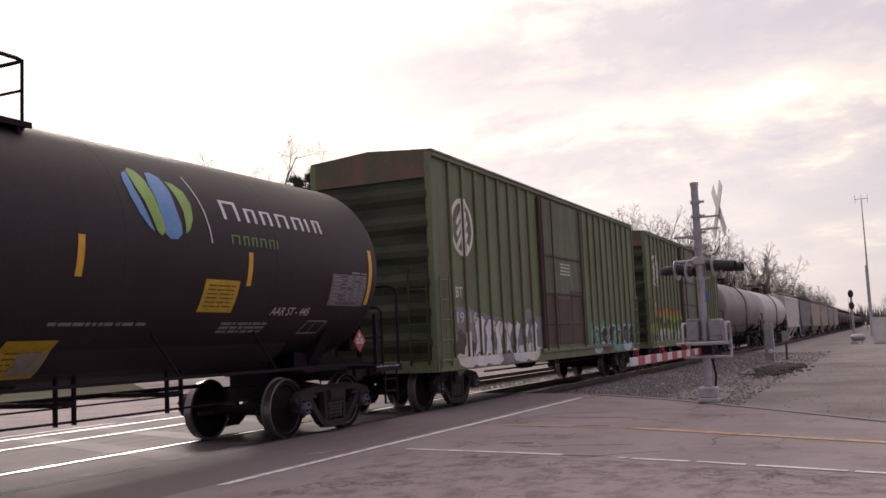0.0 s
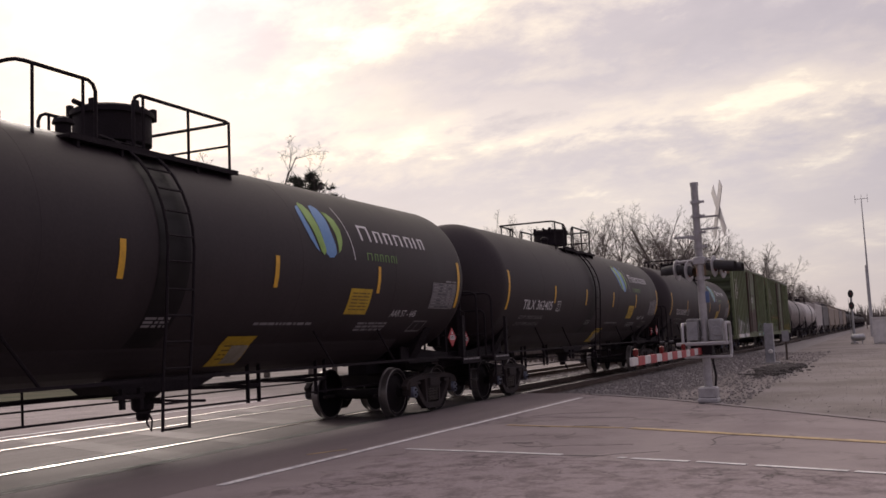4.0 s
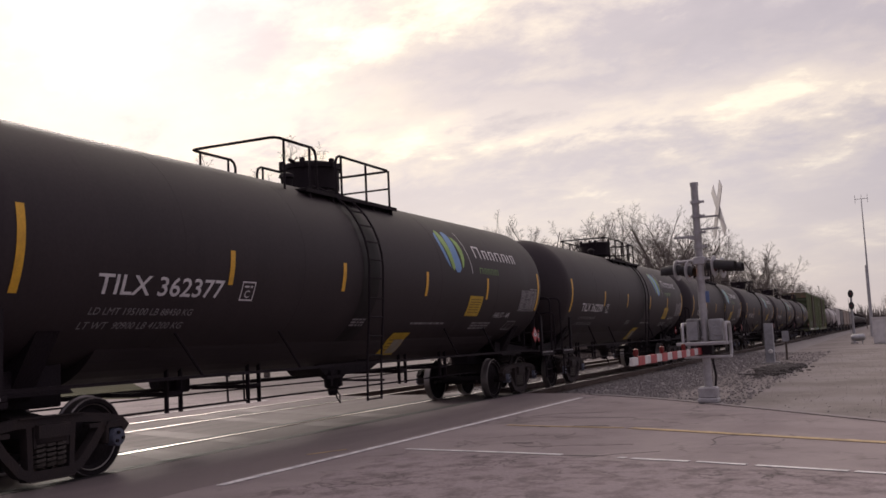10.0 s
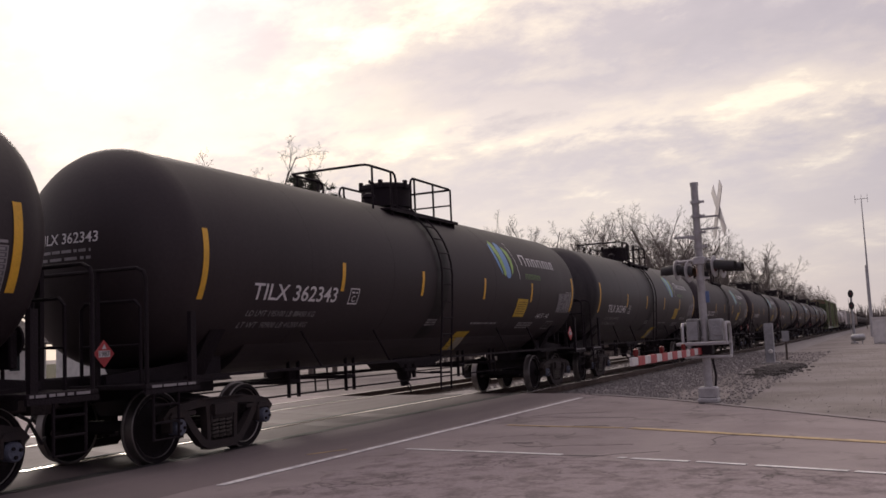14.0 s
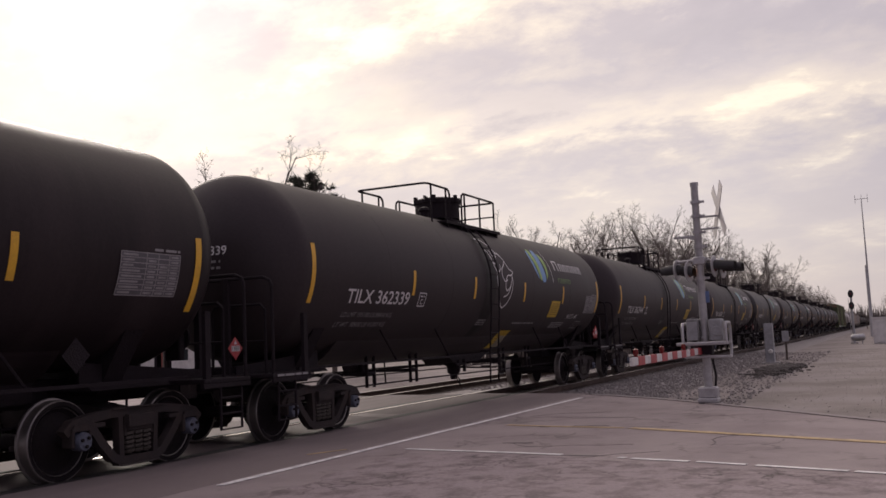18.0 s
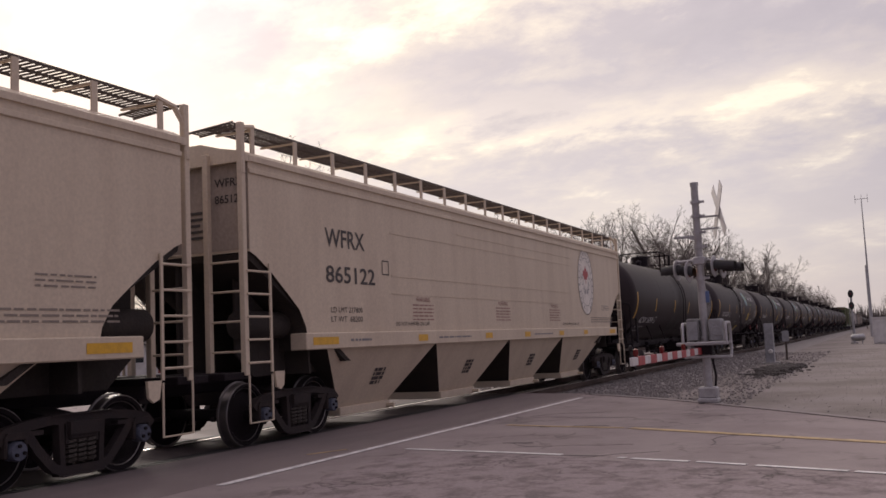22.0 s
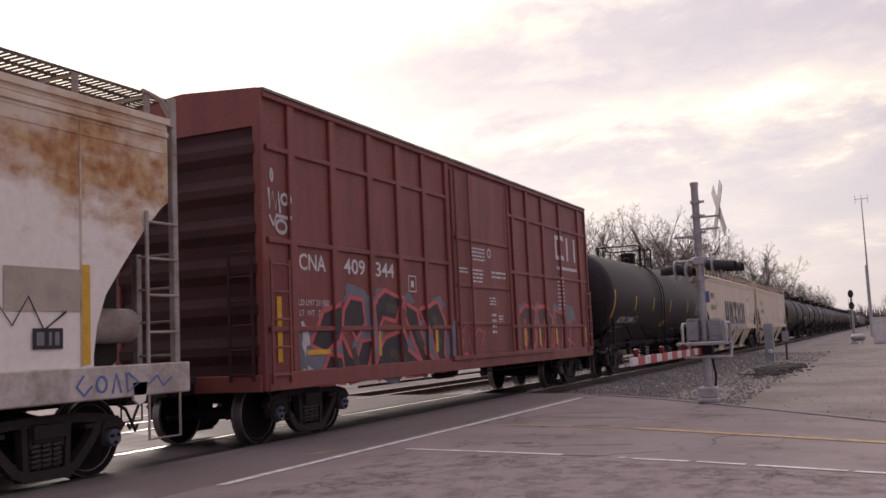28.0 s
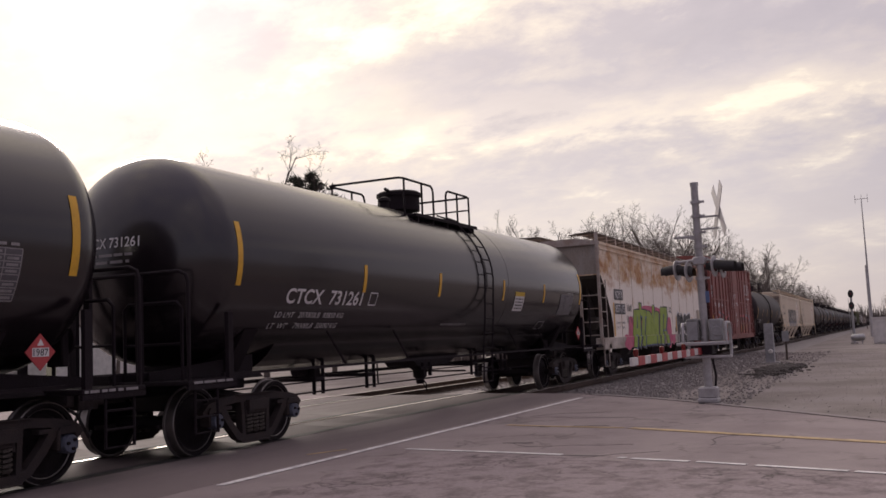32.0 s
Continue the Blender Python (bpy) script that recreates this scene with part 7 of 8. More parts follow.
        hop_decal(car, "grey_shadow", [[(p + 0.22, q - 0.14) for p, q in r] for r in L], drop, "grey drop shadow of the block letters", lift=0.005)
        hop_decal(car, "grey_shadow", [rect(-3.4, 1.63, 4.6, 1.90)], drop, "", lift=0.0045)
        hop_decal(car, "block_letters", L, ink, "large black block letters reading UNIKII", lift=0.008)
        hop_decal(car, "grey_shadow", [rect(4.55, z0 - 0.1, 4.85, z0 + 0.75)], SPRAY["pale"], lift=0.007)
        flat_decal(car, "grey_shadow", [rect(-3.4, 1.39, 4.9, 1.60)], drop, [], lift=0.004, face=HOP_W + 0.05)
        for x in (-2.6, -1.75, -0.85, 0.95, 1.7, 2.5, 3.3, 4.0, 4.7):
            flat_decal(car, "pale_highlight", [rect(x, 1.38, x + 0.22, 1.61)], SPRAY["pale"], [], "pale highlight on the sill", lift=0.005, face=HOP_W + 0.05)
        for q in (rect(0.62, z0 + 0.45, 0.98, z0 + 0.68), rect(2.05, z0 + 0.2, 2.35, z0 + 0.5), rect(-0.05, z0 - 0.05, 0.25, z0 + 0.2)):
            hop_decal(car, "pale_highlight", [q], SPRAY["pale"], lift=0.0095)
        for x in (-4.6, 5.05):
            hop_decal(car, "red_tag", ribbon([(x, 2.06), (x + 0.5, 2.08)], 0.03) + ribbon([(x + 0.1, 2.05), (x + 0.08, 1.92)], 0.03) + ribbon([(x + 0.2, 1.92), (x + 0.25, 2.03), (x + 0.34, 1.92)], 0.03)
                      + ribbon([(x + 0.1, 1.86), (x + 0.05, 1.76), (x + 0.18, 1.76), (x + 0.2, 1.86), (x + 0.3, 1.76), (x + 0.45, 1.84)], 0.03), RED, "small red spray tag")
    return car


FAINT_INK = mat("stencil_faint", (0.27, 0.225, 0.185), 0.6, vary=0.4, scale=6, bump=0)
FADED_RED = mat("faded_red_print", (0.36, 0.19, 0.17), 0.6, bump=0)


def end_flat(line, z, x, y0, y1):
    sh = Shape()
    for text, z0, z1 in ((line, z, z + 0.12),):
        for p in letters(text, y0, z0, y1, z1, 0.012):
            vs = [(x, y0 + y1 - u, v) for u, v in p]
            sh.add(vs, [tuple(range(len(vs)))])
    return sh


def rusty_hopper():
    bays = [(-6.9, -2.9, 0.42), (-1.9, 1.9, 0.42), (2.9, 6.9, 0.42)]
    car = hopper("old cream covered hopper with rust patches and bright spray lettering", 9.45, 4.35, 1.20, (1.25, 3.28), bays, CREAM_RUST, HOP_W, 7.75, (0.92, 1.29, -9.5, 9.75), 4.46, 4.66, tall=(True, True), worn=True,
                 seams=[-7.1 + 1.68 * i for i in range(10)], bay_paint=UNDER, horiz=((3.90, -9.4, 9.4), (4.06, -9.4, 9.4), (4.2, -9.4, 9.4)))

    def put(name, polys, m, label="", lift=0.016, face=HOP_W):
        return hop_decal(car, name, polys, m, label, lift, face)
    put("number_panel", [rect(-7.95, 2.52, -6.80, 2.88), rect(-7.95, 2.05, -6.58, 2.40)], SPRAY["black"], "black number panels", 0.014)
    put("car_letters", letters("NDYX", -7.85, 2.57, -6.88, 2.83, 0.012), WHITE, "white NDYX on black")
    put("car_number", letters("857115", -7.87, 2.10, -6.66, 2.36, 0.012), WHITE, "white 857115 on black")
    put("load_stencil", letters("LD LMT 195800", -7.9, 1.72, -6.7, 1.80) + letters("LT WT    68400", -7.9, 1.56, -6.7, 1.64), DARK_INK)
    put("reflective_strip", [rect(-8.15, 1.32, -8.02, 2.42)], YELLOW, "tall yellow reflective strip")
    for x in (2.05, 5.66):
        put("reflective_strip", [rect(x - 0.06, 1.40, x + 0.06, 2.0)], YELLOW, "yellow reflective strip")
    # bright lettering over the side and the sill
    for face, lo, hi in ((HOP_W, 1.29, 9), (HOP_W + 0.05, 0, 1.285)):
        def clip(polys):
            out = []
            for p in polys:
                bm = bmesh.new()
                try:
                    bm.faces.new([bm.verts.new((u, 0, v)) for u, v in p])
                except ValueError:
                    bm.free()
                    continue
                for z, keep in ((lo, 1), (hi, -1)):
                    bmesh.ops.bisect_plane(bm, geom=bm.verts[:] + bm.edges[:] + bm.faces[:], plane_co=(0, 0, z), plane_no=(0, 0, 1), clear_inner=keep > 0, clear_outer=keep < 0)
                out += [[(v.co.x, v.co.z) for v in f.verts] for f in bm.faces]
                bm.free()
            return out

        def lay(name, polys, m, label, lift):
            q = clip(polys)
            if q:
                put(name, q, m, label, lift, face)
        pink = [blob(-6.35, 1.10, 0.75, 0.26, 71, 20, 0.22), blob(-5.85, 1.55, 0.45, 0.42, 75, 20, 0.2), blob(0.35, 1.45, 0.62, 0.62, 72, 20, 0.2), blob(-2.6, 1.75, 2.9, 0.66, 73, 40, 0.07), blob(0.95, 1.08, 0.55, 0.18, 74)]
        lay("pink_cloud", pink, SPRAY["pink"], "pink spray cloud behind the letters", 0.013)
        shapes = big_letters()
        lay("letter_outline", [q for p in shapes for q in outline([(u + 0.10, v - 0.05) for u, v in p], 0.20)], SPRAY["black"], "black letter outlines", 0.017)
        lay("letter_edge", [q for p in shapes for q in outline([(u + 0.06, v - 0.03) for u, v in p], 0.05)], SPRAY["blue"], "blue letter edges", 0.021)
        lay("lime_letters", shapes, SPRAY["lime"], "large lime-green spray letters", 0.025)
        strokes = [[(2.40, 0.98), (2.42, 1.96), (2.74, 1.92), (2.80, 1.68), (2.62, 1.50), (2.44, 1.50)],
                   [(3.16, 1.98), (2.98, 1.76), (2.96, 1.25), (3.14, 1.0), (3.34, 1.2), (3.38, 1.75), (3.22, 1.98)],
                   [(4.10, 1.96), (3.82, 1.92), (3.72, 1.66), (3.98, 1.46), (4.06, 1.20), (3.86, 1.02), (3.62, 1.06)],
                   [(4.20, 1.86), (4.60, 1.92), (5.08, 2.0)], [(4.72, 1.92), (4.58, 1.45), (4.62, 1.0)], [(4.62, 1.04), (4.95, 1.0)]]
        lay("throw_up_edge", [q for k in strokes for q in ribbon(smooth(k, 3), 0.47)] + [ellipse(u, v, 0.235, 0.235, 14) for k in strokes for u, v in k], SPRAY["bright"], "white halo of the black letters", 0.017)
        lay("throw_up", [q for k in strokes for q in ribbon(smooth(k, 3), 0.35)] + [ellipse(u, v, 0.175, 0.175, 14) for k in strokes for u, v in k], SPRAY["black"], "fat black spray letters reading POST", 0.021)
        lay("throw_up", [blob(1.85, 1.45, 0.10, 0.11, 81), blob(1.92, 1.1, 0.06, 0.09, 82), blob(2.0, 0.95, 0.05, 0.06, 83)], SPRAY["black"], "", 0.019)
    put("black_tag", ribbon([(-6.3, 2.15), (-6.28, 2.4), (-6.2, 2.2), (-6.1, 2.4), (-6.08, 2.15)], 0.055) + ring(-5.92, 2.25, 0.07, 0.10, 0.055, 12) + ribbon([(-5.75, 2.4), (-5.72, 2.15)], 0.055) + ribbon([(-6.4, 2.0), (-6.35, 1.75), (-6.2, 2.0), (-6.1, 1.72), (-5.95, 1.98), (-5.8, 1.75), (-5.7, 2.0)], 0.055),
        SPRAY["black"], "black spray tag")
    put("black_tag", letters("GNB", 0.62, 2.16, 1.12, 2.40, 0.0), SPRAY["black"], "black spray tag")
    put("black_tag", ribbon([(6.7, 1.6), (6.6, 1.95), (6.85, 1.7), (6.9, 2.0), (7.1, 1.75), (7.3, 2.05), (7.5, 1.7), (7.8, 1.9)], 0.025), SPRAY["black"], "thin black scrawl")
    put("blue_tag", ribbon([(8.0, 1.20), (7.9, 1.08), (8.0, 0.98), (8.12, 1.08)], 0.03) + ring(8.26, 1.09, 0.09, 0.10, 0.03, 14) + ribbon([(8.42, 0.98), (8.48, 1.2), (8.56, 0.98)], 0.03) + ribbon([(8.64, 1.2), (8.66, 0.98), (8.84, 1.08), (8.66, 1.2)], 0.03), SPRAY["blue"], "blue spray tag on the sill", 0.006, HOP_W + 0.05)
    put("blue_tag", ribbon([(9.0, 1.05), (9.15, 1.15), (9.25, 1.02), (9.4, 1.12)], 0.025), SPRAY["blue"], "", 0.006, HOP_W + 0.05)
    put("routing_box", [rect(7.35, 1.50, 7.75, 1.72)], SPRAY["black"], "small black routing board", 0.018)
    put("routing_print", [rect(7.40, 1.54, 7.50, 1.68), rect(7.56, 1.54, 7.60, 1.68), rect(7.64, 1.54, 7.70, 1.68)], SPRAY["grey"], "", 0.0195)
    put("reflective_strip", [rect(8.02, 1.32, 8.14, 2.42)], YELLOW, "tall yellow reflective strip")
    put("brown_panel", [rect(7.0, 1.90, 8.0, 2.36)], PATCH, "tan patch panel", 0.0125)
    for k, text in ((0, "NDYX"), (1, "857115")):
        part("end_panel", end_number_panel(k), SPRAY["black"], car, "black panel behind the end number")
        part("end_number", end_flat2(k, text, -9.45 - 0.018), WHITE, car)
    return car


PATCH = mat("patch_panel", (0.46, 0.39, 0.32), 0.7, vary=0.3, bump=0)


def end_number_panel(k):
    sh = Shape()
    if k == 0:
        sh.box((-9.464, 0.0, 3.86), (-9.454, 0.48, 4.06))
    else:
        sh.box((-9.464, -0.05, 3.62), (-9.454, 0.56, 3.81))
    return sh


def end_flat2(k, line, x):
    sh = Shape()
    for text, y0, y1, z0, z1 in (((line, 0.03, 0.45, 3.90, 4.02), (line, -0.02, 0.53, 3.655, 3.775))[k],):
        for p in letters(text, y0, z0, y1, z1, 0.012):
            vs = [(x, y0 + y1 - u, v) for u, v in p]
            sh.add(vs, [tuple(range(len(vs)))])
    return sh


def big_letters():
    """Five heavy leaning block letters."""
    L = []
    L.append([(-5.42, 2.2), (-4.9, 2.22), (-5.4, 0.89), (-5.88, 0.92)])
    L.append([(-5.42, 2.2), (-4.49, 2.23), (-4.55, 2.03), (-5.49, 2.01)])
    L.append([(-4.9, 2.22), (-4.47, 2.23), (-4.54, 1.42), (-4.95, 0.91), (-5.08, 0.92)])
    L.append([(-5.39, 1.57), (-4.51, 1.55), (-4.54, 1.32), (-5.47, 1.35)])
    L.append([(-4.64, 2.47), (-4.27, 2.45), (-4.3, 2.24), (-3.5, 2.21), (-3.54, 1.99), (-4.39, 2.0), (-4.54, 2.23)])
    L.append([(-4.17, 2.03), (-3.7, 2.01), (-4.1, 0.91), (-4.55, 0.93)])
    L.append([(-3.41, 2.21), (-2.97, 2.17), (-3.52, 0.96), (-3.99, 0.95)])
    L.append([(-2.97, 2.17), (-2.64, 2.06), (-3.03, 0.96), (-3.52, 0.96)])
    L.append([(-2.45, 2.42), (-2.11, 2.41), (-2.61, 0.96), (-3.09, 0.97)])
    L.append([(-2.08, 2.19), (-1.67, 2.18), (-2.25, 0.94), (-2.7, 0.97)])
    L.append([(-1.85, 2.2), (-1.36, 2.15), (-1.62, 0.94), (-2.1, 0.97)])
    L.append([(-2.26, 1.47), (-1.59, 1.46), (-1.63, 1.3), (-2.31, 1.32)])
    L.append([(-1.06, 2.36), (-0.46, 2.37), (-0.9, 0.93), (-1.44, 0.95)])
    L.append([(-0.55, 2.36), (0.15, 2.37), (0.2, 2.11), (-0.25, 1.48), (-0.69, 1.49), (-0.59, 1.7), (-0.36, 2.01), (-0.51, 2.14)])
    L.append([(-0.61, 1.44), (-0.04, 1.43), (0.22, 0.94), (-0.3, 0.93)])
    return L


# ---- the train, front to rear: each car's place along the track at the clip's start ----
TRAIN = []


def put_in_train(car, x):
    car.matrix_basis = pose(x, TRACK_1, 0)
    TRAIN.append((car, x))
    return car


def plain_tank(material, label, deck="long_gap", paint=None):
    car = thing("tank_car", label, "tank car", "black tank cars of the train")
    tank_common(car, shell_mesh(material), deck)
    return car


PITCH_TANK = 18.77
FIRST_GAP = 15.49


def build_train():
    gap, rear = ethanol_prototype("long_gap", -0.64), ethanol_prototype("long_rear", 0.98)
    marks = ("TILX 362429", "TILX 362405", "TILX 362332", "TILX 362368", "TILX 362290", "TILX 362377", "TILX 362340", "TILX 362343", "TILX 362344", "TILX 362339")
    # two of the batch have the longer rear railing
    cars = [rear if i == 3 else ethanol_prototype("long_rear", 0.98, 0.38, 0.85) if i == 4 else gap if i == 0 else copy_thing(gap, pose(0, 0, 0)) for i in range(len(marks))]
    dusty = shell_mesh(BLACK_DUSTY)
    for i, (car, mark) in enumerate(zip(cars, marks)):
        number_tank(car, mark)
        put_in_train(car, FIRST_GAP - PITCH_TANK * (i + 0.5))
        if i == 6:
            for o in car.children:
                if o.name.split(".")[0] == "shell":
                    o.data = dusty
            tagged(car, "dust-greyed black tank car with a faded leaf emblem")
        if i == 9:
            scrawl = []
            for k in ([(-0.78, 3.66), (-0.5, 3.66), (-0.22, 3.54), (-0.06, 3.40), (-0.10, 3.28), (-0.28, 3.30), (-0.34, 3.42)],
                      [(-0.72, 3.60), (-0.60, 3.42), (-0.48, 3.36), (-0.44, 3.24), (-0.34, 3.12), (-0.20, 3.14), (-0.14, 3.26)],
                      [(-0.42, 3.28), (-0.36, 3.04), (-0.22, 2.92), (-0.06, 2.98), (0.0, 3.10)], [(-0.06, 3.40), (0.16, 3.34), (0.32, 3.22), (0.22, 3.10), (0.06, 3.0), (0.04, 2.84), (0.18, 2.72), (0.34, 2.76)],
                      [(0.32, 3.22), (0.5, 3.04), (0.72, 2.96), (0.58, 2.88), (0.36, 2.86), (0.22, 2.7), (0.26, 2.52), (0.44, 2.56), (0.60, 2.74), (0.64, 2.88)],
                      [(-0.24, 2.94), (-0.30, 2.74), (-0.20, 2.48), (-0.04, 2.24), (0.16, 2.12), (0.40, 2.22), (0.60, 2.46), (0.68, 2.74), (0.64, 2.88)], [(0.12, 2.36), (0.36, 2.42), (0.54, 2.62)]):
                scrawl += ribbon(smooth(k), 0.032)
            tank_decal(car, "white_scrawl", scrawl, WHITE, "white looping spray scrawl")
            tagged(car, "black tank car with a leaf emblem and a white spray scrawl")
    # two older tank cars without emblem
    for mark, x, sx, panel in (("AZXX 15039", -181.4, (-4.89, -1.30, 1.80, 5.13), False), ("AZXX 15040", -243.45, (-5.04, -2.20, 0.95, 4.61), True)):
        car = thing("tank_car", "plain weathered black tank car with yellow strips", "tank car", "black tank cars of the train")
        tank_common(car, shell_mesh(BLACK_OLD), *(("small", -1.0) if panel else ("small_rear", 0.3)), seam=(-4.1, -1.4, 1.4, 4.1))
        stripes(car, sx, 7.95, (1.92, 2.85), (2.20, 2.69))
        tank_decal(car, "car_number", letters(mark, -6.93, 1.77, -4.70, 1.97, 0.012, 0.15), WHITE, "white stencilled number " + mark)
        tank_decal(car, "load_stencil", text_bars(-7.2, 1.60, -5.6, 1.67, 3) + text_bars(-7.1, 1.46, -5.7, 1.53, 4), DIM_WHITE)
        cb = [rect(-4.47, 1.76, -4.19, 1.78), rect(-4.47, 1.97, -4.19, 1.99), rect(-4.47, 1.78, -4.45, 1.97), rect(-4.21, 1.78, -4.19, 1.97)]
        tank_decal(car, "box_stencil", cb + letters("C", -4.37, 1.80, -4.28, 1.88, 0.01), WHITE)
        data_table(car, 6.60, 2.10, 7.60, 2.60, 12)
        if panel:
            tank_decal(car, "yellow_sign", [rect(0.12, 1.64, 0.95, 1.90)], SIGN_OLD, "yellow safety notice")
        tank_decal(car, "small_stencil", text_bars(3.0, 1.50, 4.4, 1.58, 8), DIM_WHITE)
        sh = Shape()
        sh.prism([(6.1, 1.22), (6.3, 1.42), (6.1, 1.62), (5.9, 1.42)], "y", -1.30, -1.29)
        part("placard_holder", sh, UNDER, car)
        sh = Shape()
        sh.lathe([(-0.46, 0.05), (-0.42, 0.13), (-0.34, 0.2), (0.34, 0.2), (0.42, 0.13), (0.46, 0.05)], "x", 16, at=(2.05, -0.9, 0.62))
        part("air_reservoir", sh, UNDER, car)
        for xs in (1.75, 2.35):
            sh = Shape()
            sh.box((xs - 0.03, -0.93, 0.70), (xs + 0.03, -0.40, 0.95))
            part("reservoir_bracket", sh, UNDER, car)
        put_in_train(car, x)
    put_in_train(malt_hopper("WFRX", "865122", 0), -201.73)
    put_in_train(malt_hopper("WFRX", "865169", 1), -223.55)
    put_in_train(maroon_boxcar(), -262.36)
    put_in_train(rusty_hopper(), -281.95)
    gloss = shell_mesh(BLACK_GLOSS)
    for mark, x in (("CTCX 731261", -302.06), ("", -320.85)):
        car = thing("tank_car", "glossy clean black tank car with yellow strips", "tank car", "black tank cars of the train")
        tank_common(car, gloss, "mid", 0.80, seam=(2.2,))
        stripes(car, (-4.51, -1.53, 1.92, 4.77), 7.95, (2.28, 3.16), (2.28, 2.74))
        if mark:
            tank_decal(car, "car_number", letters(mark.replace(" ", "  "), -6.74, 2.06, -4.50, 2.29, 0.02), WHITE, "white stencilled number " + mark)
            part("end_number", decal_end(mark, -0.5, 2.84, 0.5, 2.98), WHITE, car)
            part("end_stencil", end_bars(-0.4, 2.60, 0.45, 2.79, 5), DIM_WHITE, car)
        tank_decal(car, "load_stencil", letters("LD LMT   207000LB  93850 KG", -6.85, 1.86, -4.92, 1.94) + letters("LT  WT    79000LB  35850 KG", -6.88, 1.70, -4.95, 1.78), WHITE)
        cb = [rect(-4.26, 2.07, -4.0, 2.09), rect(-4.26, 2.27, -4.0, 2.29), rect(-4.26, 2.09, -4.24, 2.27), rect(-4.02, 2.09, -4.0, 2.27)]
        tank_decal(car, "box_stencil", cb, WHITE)
        tank_decal(car, "white_notice", [rect(2.69, 2.05, 3.32, 2.40)], WHITE, "white notice with a yellow head")
        tank_decal(car, "yellow_sign", [rect(2.69, 2.40, 3.32, 2.50)], SIGN_YELLOW)
        tank_decal(car, "notice_print", text_bars(2.76, 2.08, 3.25, 2.37, 4, 4, 0.4), DARK_INK, lift=0.009)
        tank_decal(car, "small_stencil", text_bars(-0.9, 1.72, 0.35, 1.78, 8), DIM_WHITE)
        data_table(car, 6.15, 2.0, 7.25, 2.52, 14)
        fr = [rect(5.0, 1.62, 5.5, 1.64), rect(5.0, 1.80, 5.5, 1.82), rect(5.0, 1.64, 5.025, 1.80), rect(5.475, 1.64, 5.5, 1.80)]
        tank_decal(car, "stencil_frame", fr, DIM_WHITE)
        placard(car, 7.45, -1.50, 1.47, 0.19)
        for s in (-1, 1):
            sh = Shape()
            a, b = sorted((s * 8.08, s * 8.92))
            for q in text_bars(a, 0.995, b, 1.045, 30 + s):
                sh.box((q[0][0], -1.466, q[0][1]), (q[1][0], -1.461, q[2][1]))
            part("edge_stencil", sh, DIM_WHITE, car)
        put_in_train(car, x)
    # ahead of the black cars
    put_in_train(green_boxcar(0), 25.1)
    put_in_train(green_boxcar(1), 43.8)
    put_in_train(plain_tank(GREY_TANK, "dull grey tank car behind green boxcars", "small"), 62.3)
    put_in_train(plain_tank(PALE_TANK, "pale grey tank car in the train", "small"), 80.9)
    small = [(-6.4 + 4.3 * i, -2.3 + 4.3 * i, 0.45) for i in range(3)]
    for paint, x, lab in ((PALE_TANK, 98.2, "off-white covered hopper far along the train"), (GREY_DARK, 115.0, "dark grey covered hopper far along the train"), (HOPPER_TAN, 133.5, "beige covered hopper far along the train"), (HOPPER_TAN, 152.6, "beige covered hopper far along the train"), (GREY_TANK, 171.6, "grey covered hopper far along the train"), (HOPPER_TAN, 190.4, "beige covered hopper far along the train")):
        half = 7.6 if x < 116 else 8.7
        put_in_train(hopper(lab, half, 4.1, 1.36, (1.2, 2.7), small, paint, HOP_W, half - 1.7, (1.3, 1.55, -half + 1, half - 1), 4.3, 4.55), x)
    base = plain_tank(BLACK, "plain black tank car far along the train")
    put_in_train(base, 210.2)
    for i in range(1, 12):
        put_in_train(copy_thing(base, pose(0, 0, 0)), 210.2 + PITCH_TANK * i)


GREY_DARK = mat("dark_grey_paint", (0.10, 0.095, 0.10), 0.5, vary=0.5, scale=1, fine=22)
build_train()


def travelled(t):
    """Metres that the train has rolled by t seconds, slowing a little."""
    return 10.3442 * t - 0.091384 * t * t / 10 - 0.0036777 * t ** 3 / 100


def motions():
    for car, x in TRAIN:
        walk(car, [(t, pose(x + travelled(t), TRACK_1, 0)) for t in [2.0 * i for i in range(17)]])
        # wheels roll while the car is near; farther off their turning cannot be seen
        near = [i for i in range(0, 961, 2) if -14 < x + travelled(i / 30) < 62]
        if not near:
            continue
        a, b = near[0] / 30, near[-1] / 30
        times = [i / 30 for i in near]
        for truck in car.children:
            if truck.name.split(".")[0] != "truck":
                continue
            for ws in truck.children:
                if ws.name.split(".")[0] != "wheelset":
                    continue
                at = ws.matrix_basis.translation.x
                rows = [(t, pose(at, 0, WHEEL_R, 0, math.degrees((x + travelled(t)) / WHEEL_R), 0)) for t in times]
                if a > 0:
                    rows = [(0.0, rows[0][1])] + rows
                if b < 32:
                    rows = rows + [(32.0, rows[-1][1])]
                walk(ws, rows)


